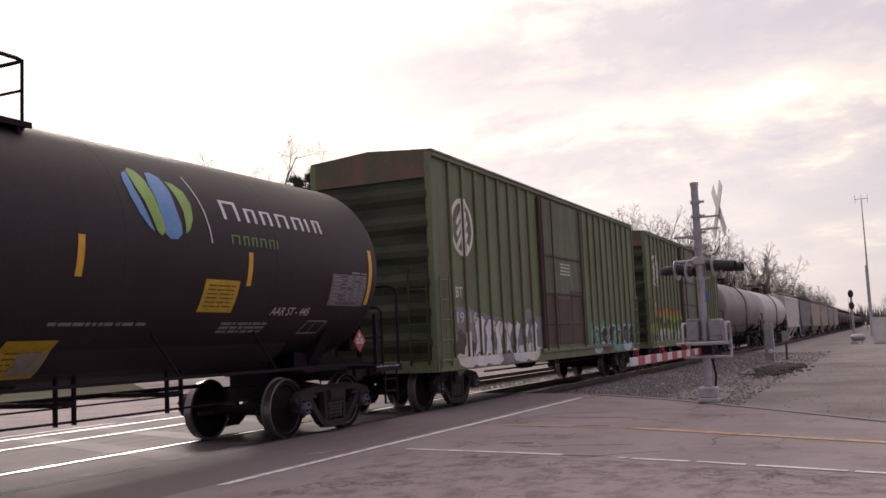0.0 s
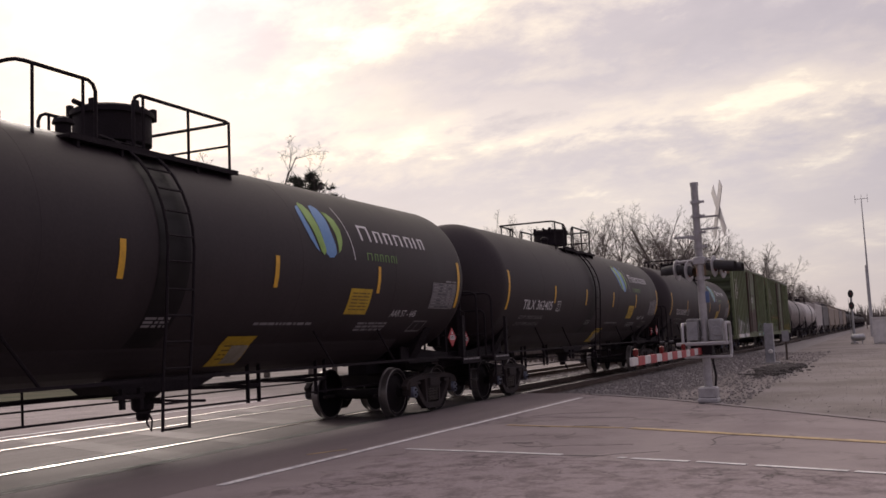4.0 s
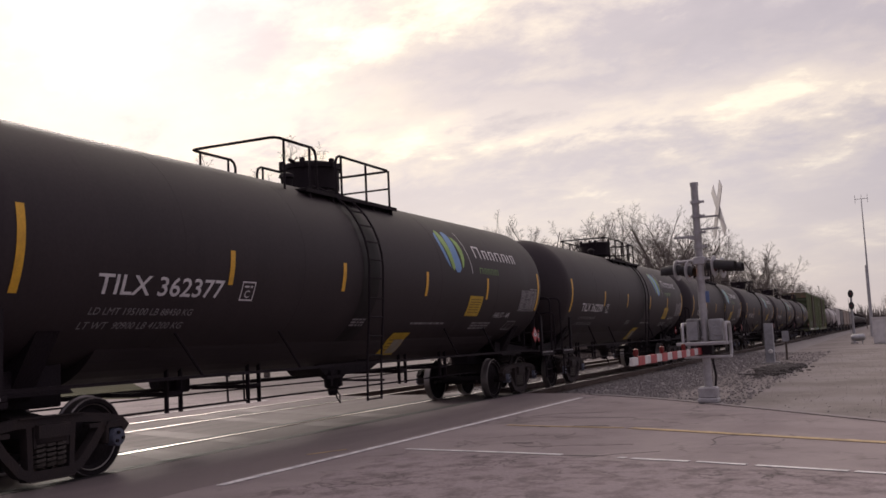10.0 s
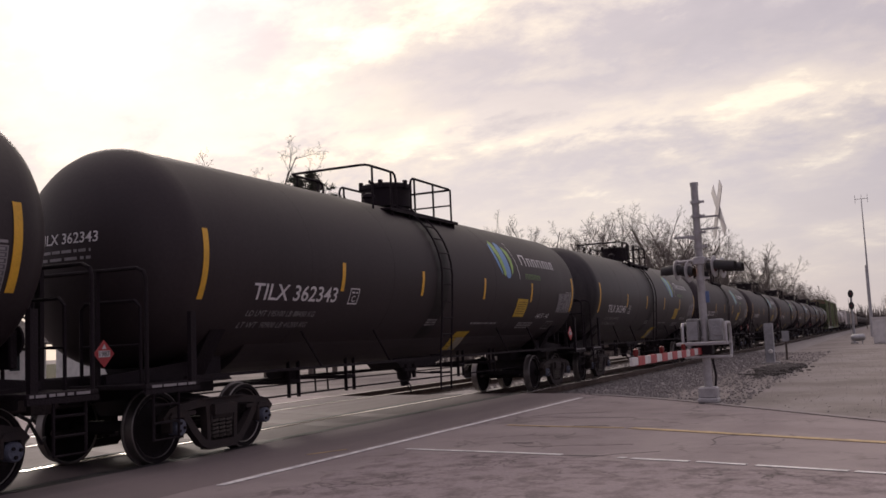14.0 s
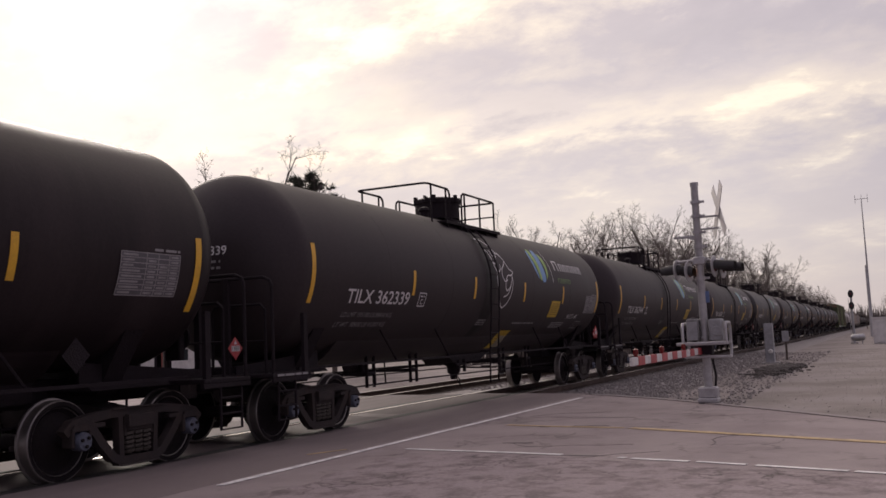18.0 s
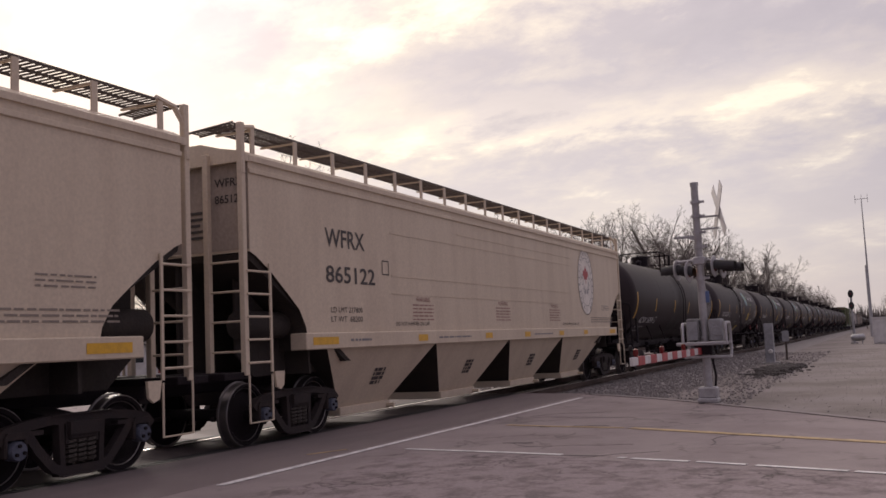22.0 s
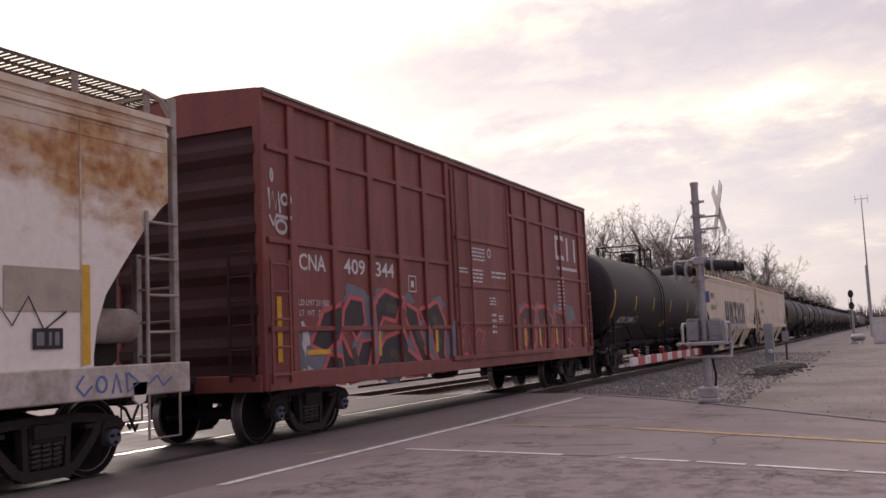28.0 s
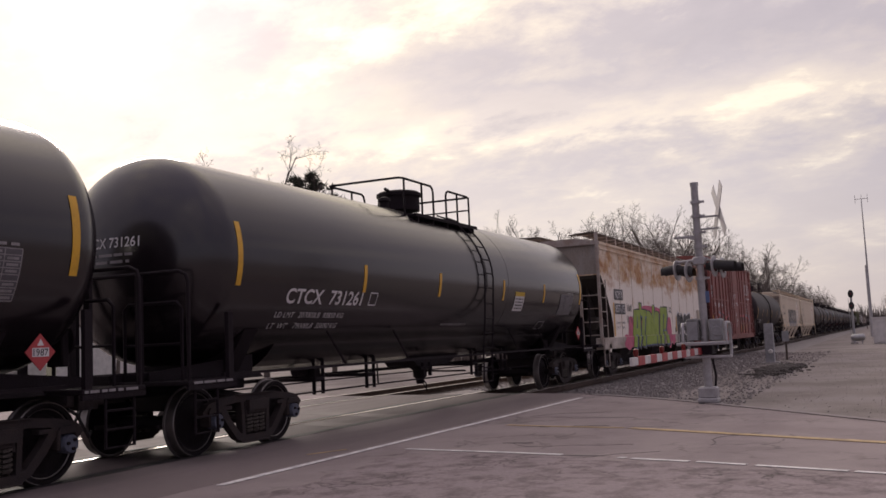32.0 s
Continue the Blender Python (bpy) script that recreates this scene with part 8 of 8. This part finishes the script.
# ---- crossing signal beside the road ----
def crossing_signal():
    x, y = 18.80, 3.17
    base = pose(x, y, 0)
    sig = thing("crossing_signal", "aluminium-painted crossing signal mast with crossbuck, lamps and gate", "crossing signal", at=base)
    sh = Shape()
    sh.lathe([(0.30, 0.078), (4.20, 0.070), (4.24, 0.082), (4.29, 0.082)], "z", 18)
    mast = part("mast", sh, POLE_PAINT, sig, "tall round grey mast")
    sh = Shape()
    sh.box((-0.05, -0.05, 3.98), (0.05, 0.05, 4.12))
    part("cap_slot", sh, HOOD, mast)
    sh = Shape()
    sh.box((-0.24, -0.24, -0.30), (0.24, 0.24, -0.02), 0.02)
    part("foundation", sh, CONCRETE, sig)
    sh = Shape()
    sh.box((-0.19, -0.19, 0.0), (0.19, 0.19, 0.09), 0.02)
    sh.box((-0.16, -0.18, 0.08), (0.16, 0.18, 0.30), 0.03)
    part("base_casting", sh, POLE_PAINT, sig)
    for a in (-0.15, 0.15):
        for b in (-0.15, 0.15):
            sh = Shape()
            sh.tube([(a, b, -0.06), (a, b, 0.14)], 0.016, 6)
            part("anchor_bolt", sh, GALV, sig)
    # collars on the mast
    for z in (2.40, 2.78, 3.02, 3.30, 3.62, 3.90):
        sh = Shape()
        sh.lathe([(z - 0.03, 0.10), (z + 0.03, 0.10)], "z", 14)
        sh.box((-0.03, -0.17, z - 0.02), (0.03, -0.09, z + 0.02))
        part("clamp_band", sh, POLE_PAINT, mast)
    # crossbuck, seen almost edge on: its face looks up the road
    buck = part("crossbuck_bracket", Shape().box((-0.04, -0.42, 3.34), (0.04, -0.07, 3.37)).box((-0.04, -0.42, 3.58), (0.04, -0.07, 3.61)), POLE_PAINT, sig)
    for sgn in (-1, 1):
        sh = Shape()
        q = Matrix.Rotation(radians(24), 3, "Z") @ Matrix.Identity(3)
        L, W = 0.62, 0.115
        d = Vector((math.cos(radians(50)), 0, sgn * math.sin(radians(50))))
        n = Vector((-d.z, 0, d.x))
        off = -0.42 - 0.012 * (sgn + 1)
        pts = [d * L + n * W, d * L - n * W, -d * L - n * W, -d * L + n * W]
        vs = []
        for dy in (0.0, 0.012):
            for p in pts:
                r = Matrix.Rotation(radians(22), 3, "Z") @ Vector((p.x, dy, p.z))
                vs.append((r.x, r.y + off, p.z + 3.70))
        sh.add(vs, [(0, 1, 2, 3), (7, 6, 5, 4), (0, 4, 5, 1), (1, 5, 6, 2), (2, 6, 7, 3), (3, 7, 4, 0)])
        part("crossbuck_board", sh, SIGN_WHITE, sig, "white crossbuck board seen edge on")
    # small sign arm
    sh = Shape()
    sh.box((-0.03, 0.06, 3.20), (0.03, 0.46, 3.25), 0.008)
    sh.prism([(0.06, 3.14), (0.2, 3.2), (0.06, 3.2)], "x", -0.02, 0.02)
    part("side_arm", sh, POLE_PAINT, sig)
    # lamps: two heads each way on a cross arm
    sh = Shape()
    sh.tube([(0.02, 0.44, 2.74), (0.0, 0.0, 2.76), (0.36, -0.36, 2.74)], 0.03, 8)
    sh.box((-0.10, -0.12, 2.66), (0.10, 0.12, 2.82), 0.02)
    arm = part("lamp_arm", sh, POLE_PAINT, sig)
    for dx, dy, z, turn, on, reach in ((0.02, 0.42, 2.59, 80, False, 0.30), (0.0, 0.24, 2.54, 258, True, 0.10), (0.02, -0.25, 2.62, 262, False, 0.40), (0.35, -0.36, 2.60, 262, False, 0.38)):
        m = pose(dx, dy, z, 0, 0, turn)
        sh = Shape()
        sh.lathe([(0.02, 0.02), (0.01, 0.20), (0.02, 0.21), (0.035, 0.20), (0.04, 0.12)], "x", 24)
        lamp = part("lamp_backboard", sh, POLE_PAINT, sig, "round pale lamp backboard", m)
        sh = Shape()
        sh.lathe([(0.04, 0.11), (0.055, 0.105), (0.06, 0.02)], "x", 18)
        lens = part("lens", sh, LENS, lamp, "dark red lens")
        if on:
            part("bulb", Shape().lathe([(0.058, 0.034), (0.066, 0.03), (0.07, 0.01)], "x", 12), LENS_ON, lens, "glowing amber bulb")
        sh = Shape()
        n = 14
        outer = [(0.122 * math.cos(t), 0.122 * math.sin(t)) for t in (radians(-35 + 250 * i / n) for i in range(n + 1))]
        vs = [(0.03, a, b) for a, b in outer] + [(0.03 + reach, a * 0.92, b * 0.92 - 0.03) for a, b in outer]
        vs += [(0.03, a * 0.95, b * 0.95) for a, b in outer] + [(0.03 + reach, a * 0.88, b * 0.88 - 0.03) for a, b in outer]
        k = n + 1
        fs = [(i, i + 1, k + i + 1, k + i) for i in range(n)] + [(2 * k + i, 3 * k + i, 3 * k + i + 1, 2 * k + i + 1) for i in range(n)] + [(k + i, k + i + 1, 3 * k + i + 1, 3 * k + i) for i in range(n)]
        sh.add(vs, fs)
        part("hood", sh, HOOD, lamp, "black lamp hood")
        sh = Shape()
        sh.lathe([(-0.13, 0.07), (0.01, 0.11)], "x", 14)
        part("lamp_case", sh, HOOD, lamp)
    sh = Shape()
    sh.box((-0.02, -0.14, 1.92), (0.02, -0.06, 2.14), 0.006)
    part("blue_notice", sh, NOTICE_BLUE, sig, "small blue notice plate")
    # gate mechanism with counterweight arms
    sh = Shape()
    sh.box((-0.20, 0.08, 1.19), (0.19, 0.31, 1.62), 0.03)
    mech = part("gate_mechanism", sh, MECH_GREY, sig, "grey gate machine box")
    sh = Shape()
    sh.box((-0.16, -0.36, 1.17), (0.18, -0.10, 1.60), 0.03)
    sh.lathe([(-0.18, 0.09), (-0.16, 0.10)], "x", 16, at=(0, -0.25, 1.36))
    part("relay_case", sh, GALV_PAINT, mech, "pale grey relay case")
    for yy in (-0.44, 0.37):
        sh = Shape()
        sh.tube([(-0.28, yy, 1.14), (-0.28, yy, 1.44), (-0.22, yy, 1.52), (0.22, yy, 1.52), (0.28, yy, 1.44), (0.28, yy, 0.94), (0.22, yy, 0.87), (-0.1, yy, 0.87)], 0.03, 8)
        part("guard_loop", sh, POLE_PAINT, mech)
    sh = Shape()
    sh.box((-0.31, -0.47, 1.10), (-0.23, 0.50, 1.165), 0.015)
    sh.box((0.20, -0.47, 1.10), (0.30, 0.40, 1.165), 0.015)
    sh.box((-0.16, -0.45, 0.85), (-0.10, 0.38, 0.90), 0.01)
    part("gate_shelf", sh, POLE_PAINT, mech)
    for yy in (-0.20, 0.16):
        part("cover_bolt", Shape().lathe([(-0.215, 0.02), (-0.19, 0.025)], "x", 8, at=(0, yy + 0.22, 1.26)), GALV, mech)
    part("cover_panel", Shape().box((-0.212, 0.10, 1.20), (-0.198, 0.30, 1.56), 0.006), GALV_PAINT, mech)
    sh = Shape()
    sh.box((-0.14, -0.14, 0.92), (0.14, 0.14, 1.10), 0.02)
    part("gear_case", sh, UNDER, mech)
    sh = Shape()
    sh.tube([(0.10, -0.10, 0.82), (0.12, -0.14, 0.5), (0.09, -0.10, 0.12)], 0.022, 6)
    part("conduit", sh, UNDER, mech)
    # lowered arm in red and white, reaching over the near lane towards the viewer
    gate = part("gate_arm", Shape().box((-5.66, 0.06, 0.93), (-0.28, 0.10, 1.05), 0.006), SIGN_WHITE, sig, "lowered red-and-white striped gate arm")
    for i in range(7):
        a = -5.30 + i * 0.80
        sh = Shape()
        sh.prism([(a, 0.926), (a + 0.40, 0.926), (a + 0.40, 1.054), (a, 1.054)], "y", 0.055, 0.105)
        part("red_band", sh, GATE_RED, gate)
    for a in (-5.35, -3.6, -1.8):
        sh = Shape()
        sh.lathe([(1.05, 0.022), (1.09, 0.042), (1.155, 0.038), (1.17, 0.01)], "z", 10, at=(a, 0.08, 0))
        part("arm_lamp", sh, LENS, gate, "small red arm lamp")
    return sig


MECH_GREY = mat("gate_machine_grey", (0.20, 0.195, 0.195), 0.55, 0.2, vary=0.5, scale=6, fine=40)
SIGN_WHITE = mat("sign_white", (0.62, 0.60, 0.59), 0.5, vary=0.35, scale=6, fine=50, tint=(0.4, 0.37, 0.35), bump=0)
GATE_RED = mat("gate_red", (0.40, 0.05, 0.055), 0.5, vary=0.3, scale=6, fine=50, bump=0)
NOTICE_BLUE = mat("notice_blue", (0.10, 0.15, 0.30), 0.5, bump=0)


def trackside():
    # steel relay cabinet near the ballast, with its conduit
    c = thing("relay_cabinet", "slim grey steel cabinet standing by the ballast", "cabinet", at=pose(46.8, 4.95, -0.28))
    part("case", Shape().box((-0.22, -0.20, 0.0), (0.22, 0.20, 1.85), 0.02), GALV_PAINT, c)
    part("door", Shape().box((-0.245, -0.17, 0.35), (-0.222, 0.17, 1.75), 0.008), GALV_PAINT, c)
    part("meter", Shape().lathe([(-0.33, 0.08), (-0.24, 0.11)], "x", 12, at=(0, -0.05, 0.55)), SIDING, c)
    part("plinth", Shape().box((-0.35, -0.4, -0.1), (0.35, 0.4, 0.05), 0.01), CONCRETE, c)
    c = thing("marker_post", "small grey post with a square plate", "post", at=pose(50.5, 4.55, -0.28))
    part("post", Shape().box((-0.05, -0.05, 0.0), (0.05, 0.05, 1.0), 0.01), TIE, c)
    part("plate", Shape().box((-0.06, -0.17, 0.92), (-0.04, 0.17, 1.45), 0.01), GALV_PAINT, c)
    c = thing("white_cabinet", "white metal trackside cabinet", "cabinet", at=pose(82.2, 0.1, -0.28))
    part("case", Shape().box((-0.5, -0.75, 0.0), (0.5, 0.75, 2.0), 0.03), SIDING, c)
    part("door", Shape().box((-0.53, -0.6, 0.15), (-0.505, 0.6, 1.85), 0.01), SIDING, c)
    part("lid", Shape().box((-0.58, -0.82, 2.0), (0.58, 0.82, 2.08), 0.02), SIDING, c)
    # block signal with two heads
    c = thing("block_signal", "black two-headed railway signal on a silver post", "railway signal", at=pose(86.6, 2.35, -0.28))
    part("post", Shape().lathe([(0, 0.11), (4.2, 0.09)], "z", 12), GALV, c)
    for z, lens in ((4.15, LENS), (3.15, LENS)):
        h = part("signal_head", Shape().prism([(-0.22 * math.cos(t), z + 0.34 * math.sin(t)) for t in (2 * math.pi * k / 16 for k in range(16))], "x", -0.30, -0.22), HOOD, c, "black oval signal head")
        part("hood", Shape().tube([(-0.30, 0, z), (-0.58, 0, z - 0.02)], 0.10, 12), HOOD, h)
        part("lens", Shape().lathe([(-0.60, 0.001), (-0.585, 0.06)], "x", 12, at=(0, 0, z)), lens, h)
    part("step_ladder", ladder_shape(-0.18, 0.18, 0.22, 0.1, 3.8, 10), GALV, c)
    part("base", Shape().box((-0.3, -0.3, -0.1), (0.3, 0.3, 0.1), 0.02), CONCRETE, c)
    c = thing("propane_tank", "small silver propane tank on legs", "gas tank", at=pose(84.0, 2.0, -0.28))
    part("vessel", Shape().lathe([(-0.55, 0.02), (-0.50, 0.20), (-0.38, 0.29), (0.38, 0.29), (0.50, 0.20), (0.55, 0.02)], "y", 16, at=(0, 0, 0.52)), GALV, c)
    for yy in (-0.3, 0.3):
        part("leg", Shape().box((-0.22, yy - 0.04, 0.0), (0.22, yy + 0.04, 0.32), 0.01), GALV, c)
    # radio mast and a second pole
    c = thing("radio_mast", "tall thin radio mast with a small aerial array", "mast", at=pose(124.6, 1.28, -0.28))
    part("pole", Shape().lathe([(0, 0.14), (9, 0.10), (16.6, 0.05)], "z", 10), GALV, c)
    part("boom", Shape().tube([(0, -0.75, 16.7), (0, 0.75, 16.7)], 0.035, 6), GALV, c)
    for yy in (-0.7, 0.0, 0.7):
        part("dipole", Shape().tube([(0, yy, 16.2), (0, yy, 17.2)], 0.025, 5), GALV, c)
    c = thing("utility_pole", "plain weathered pole beside the radio mast", "pole", at=pose(123.0, 1.42, -0.28))
    part("shaft", Shape().lathe([(0, 0.13), (8.5, 0.10)], "z", 10), POLE_PAINT, c)
    # low heap of dark ballast and weeds by the cabinet
    sh = Shape()
    rng = random.Random(4)
    for i in range(700):
        a, r = rng.uniform(0, 6.28), abs(rng.gauss(0, 0.42))
        px, py = 39.5 + 7.0 * r * math.cos(a), 3.9 + 1.2 * r * math.sin(a)
        z = -0.32 + 0.16 * max(0, 1 - r)
        s = rng.uniform(0.03, 0.10)
        sh.box((px - s, py - s, z - s), (px + s, py + s, z + s * 0.6), s * 0.3)
    tagged(part("rubble_heap", sh, HEAP), "low dark heap of rubble and dead weeds", "rubble", kind="stuff")


GALV_PAINT = mat("cabinet_grey", (0.30, 0.30, 0.31), 0.5, 0.2, vary=0.35, scale=5, fine=60)
HEAP = mat("dark_rubble", (0.075, 0.066, 0.06), 0.95, vary=0.5, scale=2, fine=18)
crossing_signal()
trackside()


# ---- trees ----
def bare_tree_mesh(seed, h, spread, forks=(7, 6, 6, 5, 3)):
    """Leaders, limbs and fine twigs, each springing along the one before it."""
    rng = random.Random(seed)
    trunk, twigs = Shape(), Shape()

    def grow(p, d, length, r, level):
        n = (6, 5, 4, 3, 2, 2)[level]
        pts, dirs = [p], [d]
        lift = (0.05, 0.09, 0.09, 0.06, 0.03, 0.0)[level]
        for _ in range(n):
            d = (d + Vector((rng.gauss(0, 1), rng.gauss(0, 1), rng.gauss(0, 0.8))) * (0.05 + 0.035 * level) + Vector((0, 0, lift))).normalized()
            p = p + d * length / n
            pts.append(p)
            dirs.append(d)
        if level < 2:
            trunk.tube(pts, r, 6, r2=r * 0.45)
        else:
            twigs.tube(pts, r, 3, r2=r * 0.45)
        if level >= len(forks):
            return
        kids = forks[level] + rng.choice((-1, 0, 0, 1)) * (level < 4)
        low = 0.42 if level == 0 else 0.18
        for k in range(kids):
            f = low + (1 - low) * (k + rng.uniform(0.1, 0.95)) / kids
            i = min(int(f * n), n - 1)
            q = pts[i].lerp(pts[i + 1], f * n - i)
            dd = dirs[i + 1]
            ax = dd.orthogonal().normalized()
            ax.rotate(Matrix.Rotation(k * 2.4 + rng.uniform(-0.5, 0.5), 3, dd))
            nd = dd.copy()
            nd.rotate(Matrix.Rotation(rng.uniform(0.55, 1.0) * spread, 3, ax))
            size = (1.05 - 0.55 * f if level else 0.75 + 0.35 * f) * rng.uniform(0.75, 1.1)
            grow(q, nd, length * (0.85, 0.58, 0.55, 0.52, 0.60)[level] * size, max(r * 0.52 * (1.1 - 0.5 * f), 0.0065), level + 1)
    grow(Vector((0, 0, -0.3)), Vector((rng.uniform(-0.06, 0.06), rng.uniform(-0.06, 0.06), 1)).normalized(), h * 0.46, h * 0.012, 0)
    top = max(v[2] for v in twigs.v)
    for sh in (trunk, twigs):
        sh.v = [tuple(c * h / top for c in v) for v in sh.v]
    return trunk.mesh("trunk", [BARK]), twigs.mesh("crown", [TWIG])


def conifer_mesh(seed, h):
    rng = random.Random(seed)
    trunk, needles = Shape(), Shape()
    trunk.tube([(0, 0, -0.3), (0.05, 0, h * 0.5), (0, 0, h)], h * 0.016, 7, r2=0.03)
    for i in range(46):
        z = h * (0.22 + 0.76 * i / 45)
        reach = h * 0.17 * (1 - (z / h) ** 5) + 0.75
        for _ in range(4):
            a = rng.uniform(0, 6.283)
            L = reach * rng.uniform(0.55, 1.1)
            tip = Vector((math.cos(a) * L, math.sin(a) * L, min(z + L * rng.uniform(0.15, 0.6), h * rng.uniform(0.93, 1.02))))
            p0 = Vector((0, 0, z))
            trunk.tube([p0, tip], 0.035, 4, r2=0.012)
            for k in range(9):
                c = p0.lerp(tip, rng.uniform(0.25, 1.0))
                for _ in range(7):
                    d = Vector((rng.uniform(-1, 1), rng.uniform(-1, 1), rng.uniform(-0.3, 1))).normalized() * rng.uniform(0.22, 0.5)
                    n = d.orthogonal().normalized() * 0.035
                    needles.add([c - n, c + n, c + d], [(0, 1, 2)])
    return trunk.mesh("trunk", [BARK]), needles.mesh("needles", [NEEDLE])


def plant(kind, x, y, h, meshes, mh, label, turn, group):
    s = h / mh
    t = thing("tree", label, "tree", group, at=pose(x, y, -0.3, 0, 0, turn))
    t.scale = (s, s, s)
    for me, n in zip(meshes, kind):
        part(n, me, BARK, t)


def build_trees():
    variants = [bare_tree_mesh(s, 14.0, sp) for s, sp in ((1, 1.0), (2, 0.8), (3, 1.1), (4, 0.9), (9, 0.95))]
    rng = random.Random(21)
    lab = "bare winter tree with fine grey-brown branches"
    for az, d, h, v in ((35.6, 60, 15.4, 2), (37.9, 66, 12.4, 0), (41.5, 70, 11.2, 1), (44.0, 66, 10.6, 3), (48.0, 70, 11.0, 0), (52.0, 70, 11.0, 2)):
        a = radians(az)
        plant(("trunk", "crown"), d * math.cos(a), d * math.sin(a), h, variants[v], 14.0, lab, rng.uniform(0, 360), "bare trees beyond the road")
    con = conifer_mesh(5, 12.0)
    for az, d, h in ((33.0, 60, 12.7), (31.6, 62, 11.6)):
        a = radians(az)
        plant(("trunk", "needles"), d * math.cos(a), d * math.sin(a), h, con, 12.0, "dark ragged evergreen tree", az * 7, "evergreens beyond the road")
    # tree line along the far side of the railway
    x = 78.0
    i = 0
    while x < 420:
        y = 21 + rng.uniform(-2, 6)
        h = (12.6 if x < 100 else 15.8 if x < 150 else 17.0 if x < 230 else 13.5) + rng.uniform(-1.8, 1.8)
        plant(("trunk", "crown"), x, y, h, variants[i % 5], 14.0, lab, rng.uniform(0, 360), "bare trees along the railway")
        if x < 330:
            plant(("trunk", "crown"), x + rng.uniform(-3, 3), y + rng.uniform(6, 11), h * rng.uniform(0.85, 1.1), variants[(i + 2) % 5], 14.0, lab, rng.uniform(0, 360), "bare trees along the railway")
        x += rng.uniform(4.5, 8.5)
        i += 1
    for k in range(9):
        plant(("trunk", "crown"), 235 + 22 * k + rng.uniform(-5, 5), -8 - rng.uniform(0, 12), rng.uniform(7, 10), variants[k % 4], 14.0, lab, rng.uniform(0, 360), "bare trees beyond the lot")
    # a closer clump past the radio mast
    for x, y, h in ((232, -3.5, 9.0), (240, -6.5, 11.0), (250, -1.0, 8.0), (228, -10.0, 12.0), (262, -5.0, 10.5), (270, 4.0, 7.0)):
        plant(("trunk", "crown"), x, y, h, variants[int(x) % 5], 14.0, lab, rng.uniform(0, 360), "bare trees beyond the lot")
    # distant woods closing the view
    sh = Shape()
    for i in range(9000):
        if rng.random() < 0.55:
            bx, by = rng.uniform(330, 900), rng.uniform(24, 60)
            top = 11
        elif rng.random() < 0.5:
            bx, by = rng.uniform(650, 900), rng.uniform(-160, 60)
            top = 15
        else:
            bx, by = rng.uniform(300, 700), rng.uniform(-90, -12)
            top = 12
        z = rng.uniform(-0.3, 1) * 2
        hh = rng.uniform(0.5, 1.0) * top
        dx, dy = rng.uniform(-2.5, 2.5), rng.uniform(-2.5, 2.5)
        w = rng.uniform(0.15, 0.7)
        sh.add([(bx, by - w, z), (bx, by + w, z), (bx + dx, by + dy, hh)], [(0, 1, 2)])
        sh.add([(bx - w, by, z), (bx + w, by, z), (bx + dx, by + dy, hh * 0.9)], [(0, 1, 2)])
    tagged(part("far_woods", sh, TWIG), "distant grey-brown winter woods along the horizon", "woods", kind="stuff")
    # undergrowth below the tree line
    sh = Shape()
    for i in range(9000):
        bx = 62 + rng.random() ** 1.5 * 330
        by = rng.uniform(18.5, 30)
        hh = rng.uniform(0.8, 3.4)
        a, w = rng.uniform(0, 6.28), rng.uniform(0.02, 0.06)
        dx, dy = rng.uniform(-0.8, 0.8), rng.uniform(-0.8, 0.8)
        sh.add([(bx - w * math.sin(a), by - w * math.cos(a), -0.3), (bx + w * math.sin(a), by + w * math.cos(a), -0.3), (bx + dx, by + dy, hh)], [(0, 1, 2)])
    tagged(part("undergrowth", sh, TWIG), "tangle of bare brush under the trees", "brush", kind="stuff")


build_trees()


# ---- buildings glimpsed between and under the cars ----
def house(x, y, w, d, h, turn, label):
    b = thing("house", label, "house", "buildings beyond the tracks", at=pose(x, y, -0.3, 0, 0, turn))
    part("wall", Shape().box((-w, -d, 0), (w, d, h), 0.02), SIDING, b)
    part("gable", Shape().prism([(-d, h), (d, h), (0, h + d * 0.62)], "x", -w, w), SIDING, b)
    r = Shape()
    for s in (-1, 1):
        r.prism([(s * (d + 0.4), h - 0.22), (s * (d + 0.4), h - 0.10), (0, h + d * 0.62 + 0.16), (0, h + d * 0.62 + 0.02)], "x", -w - 0.3, w + 0.3)
    part("roof", r, ROOFING, b)
    for k, (cx, cz) in enumerate(((-w * 0.5, 1.6), (w * 0.5, 1.6))):
        win = part("window", Shape().box((cx - 0.55, -d - 0.05, cz - 0.6), (cx + 0.55, -d - 0.005, cz + 0.6), 0.01), SIGN_WHITE, b)
        part("pane", Shape().box((cx - 0.45, -d - 0.06, cz - 0.5), (cx + 0.45, -d - 0.052, cz + 0.5)), GLASS, win)
    win = part("window", Shape().box((-w - 0.05, -0.5, 1.0), (-w - 0.005, 0.5, 2.1), 0.01), SIGN_WHITE, b)
    part("pane", Shape().box((-w - 0.06, -0.4, 1.1), (-w - 0.052, 0.4, 2.0)), GLASS, win)
    part("door", Shape().box((-0.45, -d - 0.05, 0.1), (0.45, -d - 0.005, 2.1), 0.01), MAROON, b)


house(38, 52, 6, 4, 2.9, 10, "small white house with a grey shingle roof")
house(92, 66, 10, 5, 3.0, 0, "long low white building with a grey roof")
house(66, 62, 5, 4, 2.8, -8, "white outbuilding with a grey roof")
build_ties()
motions()
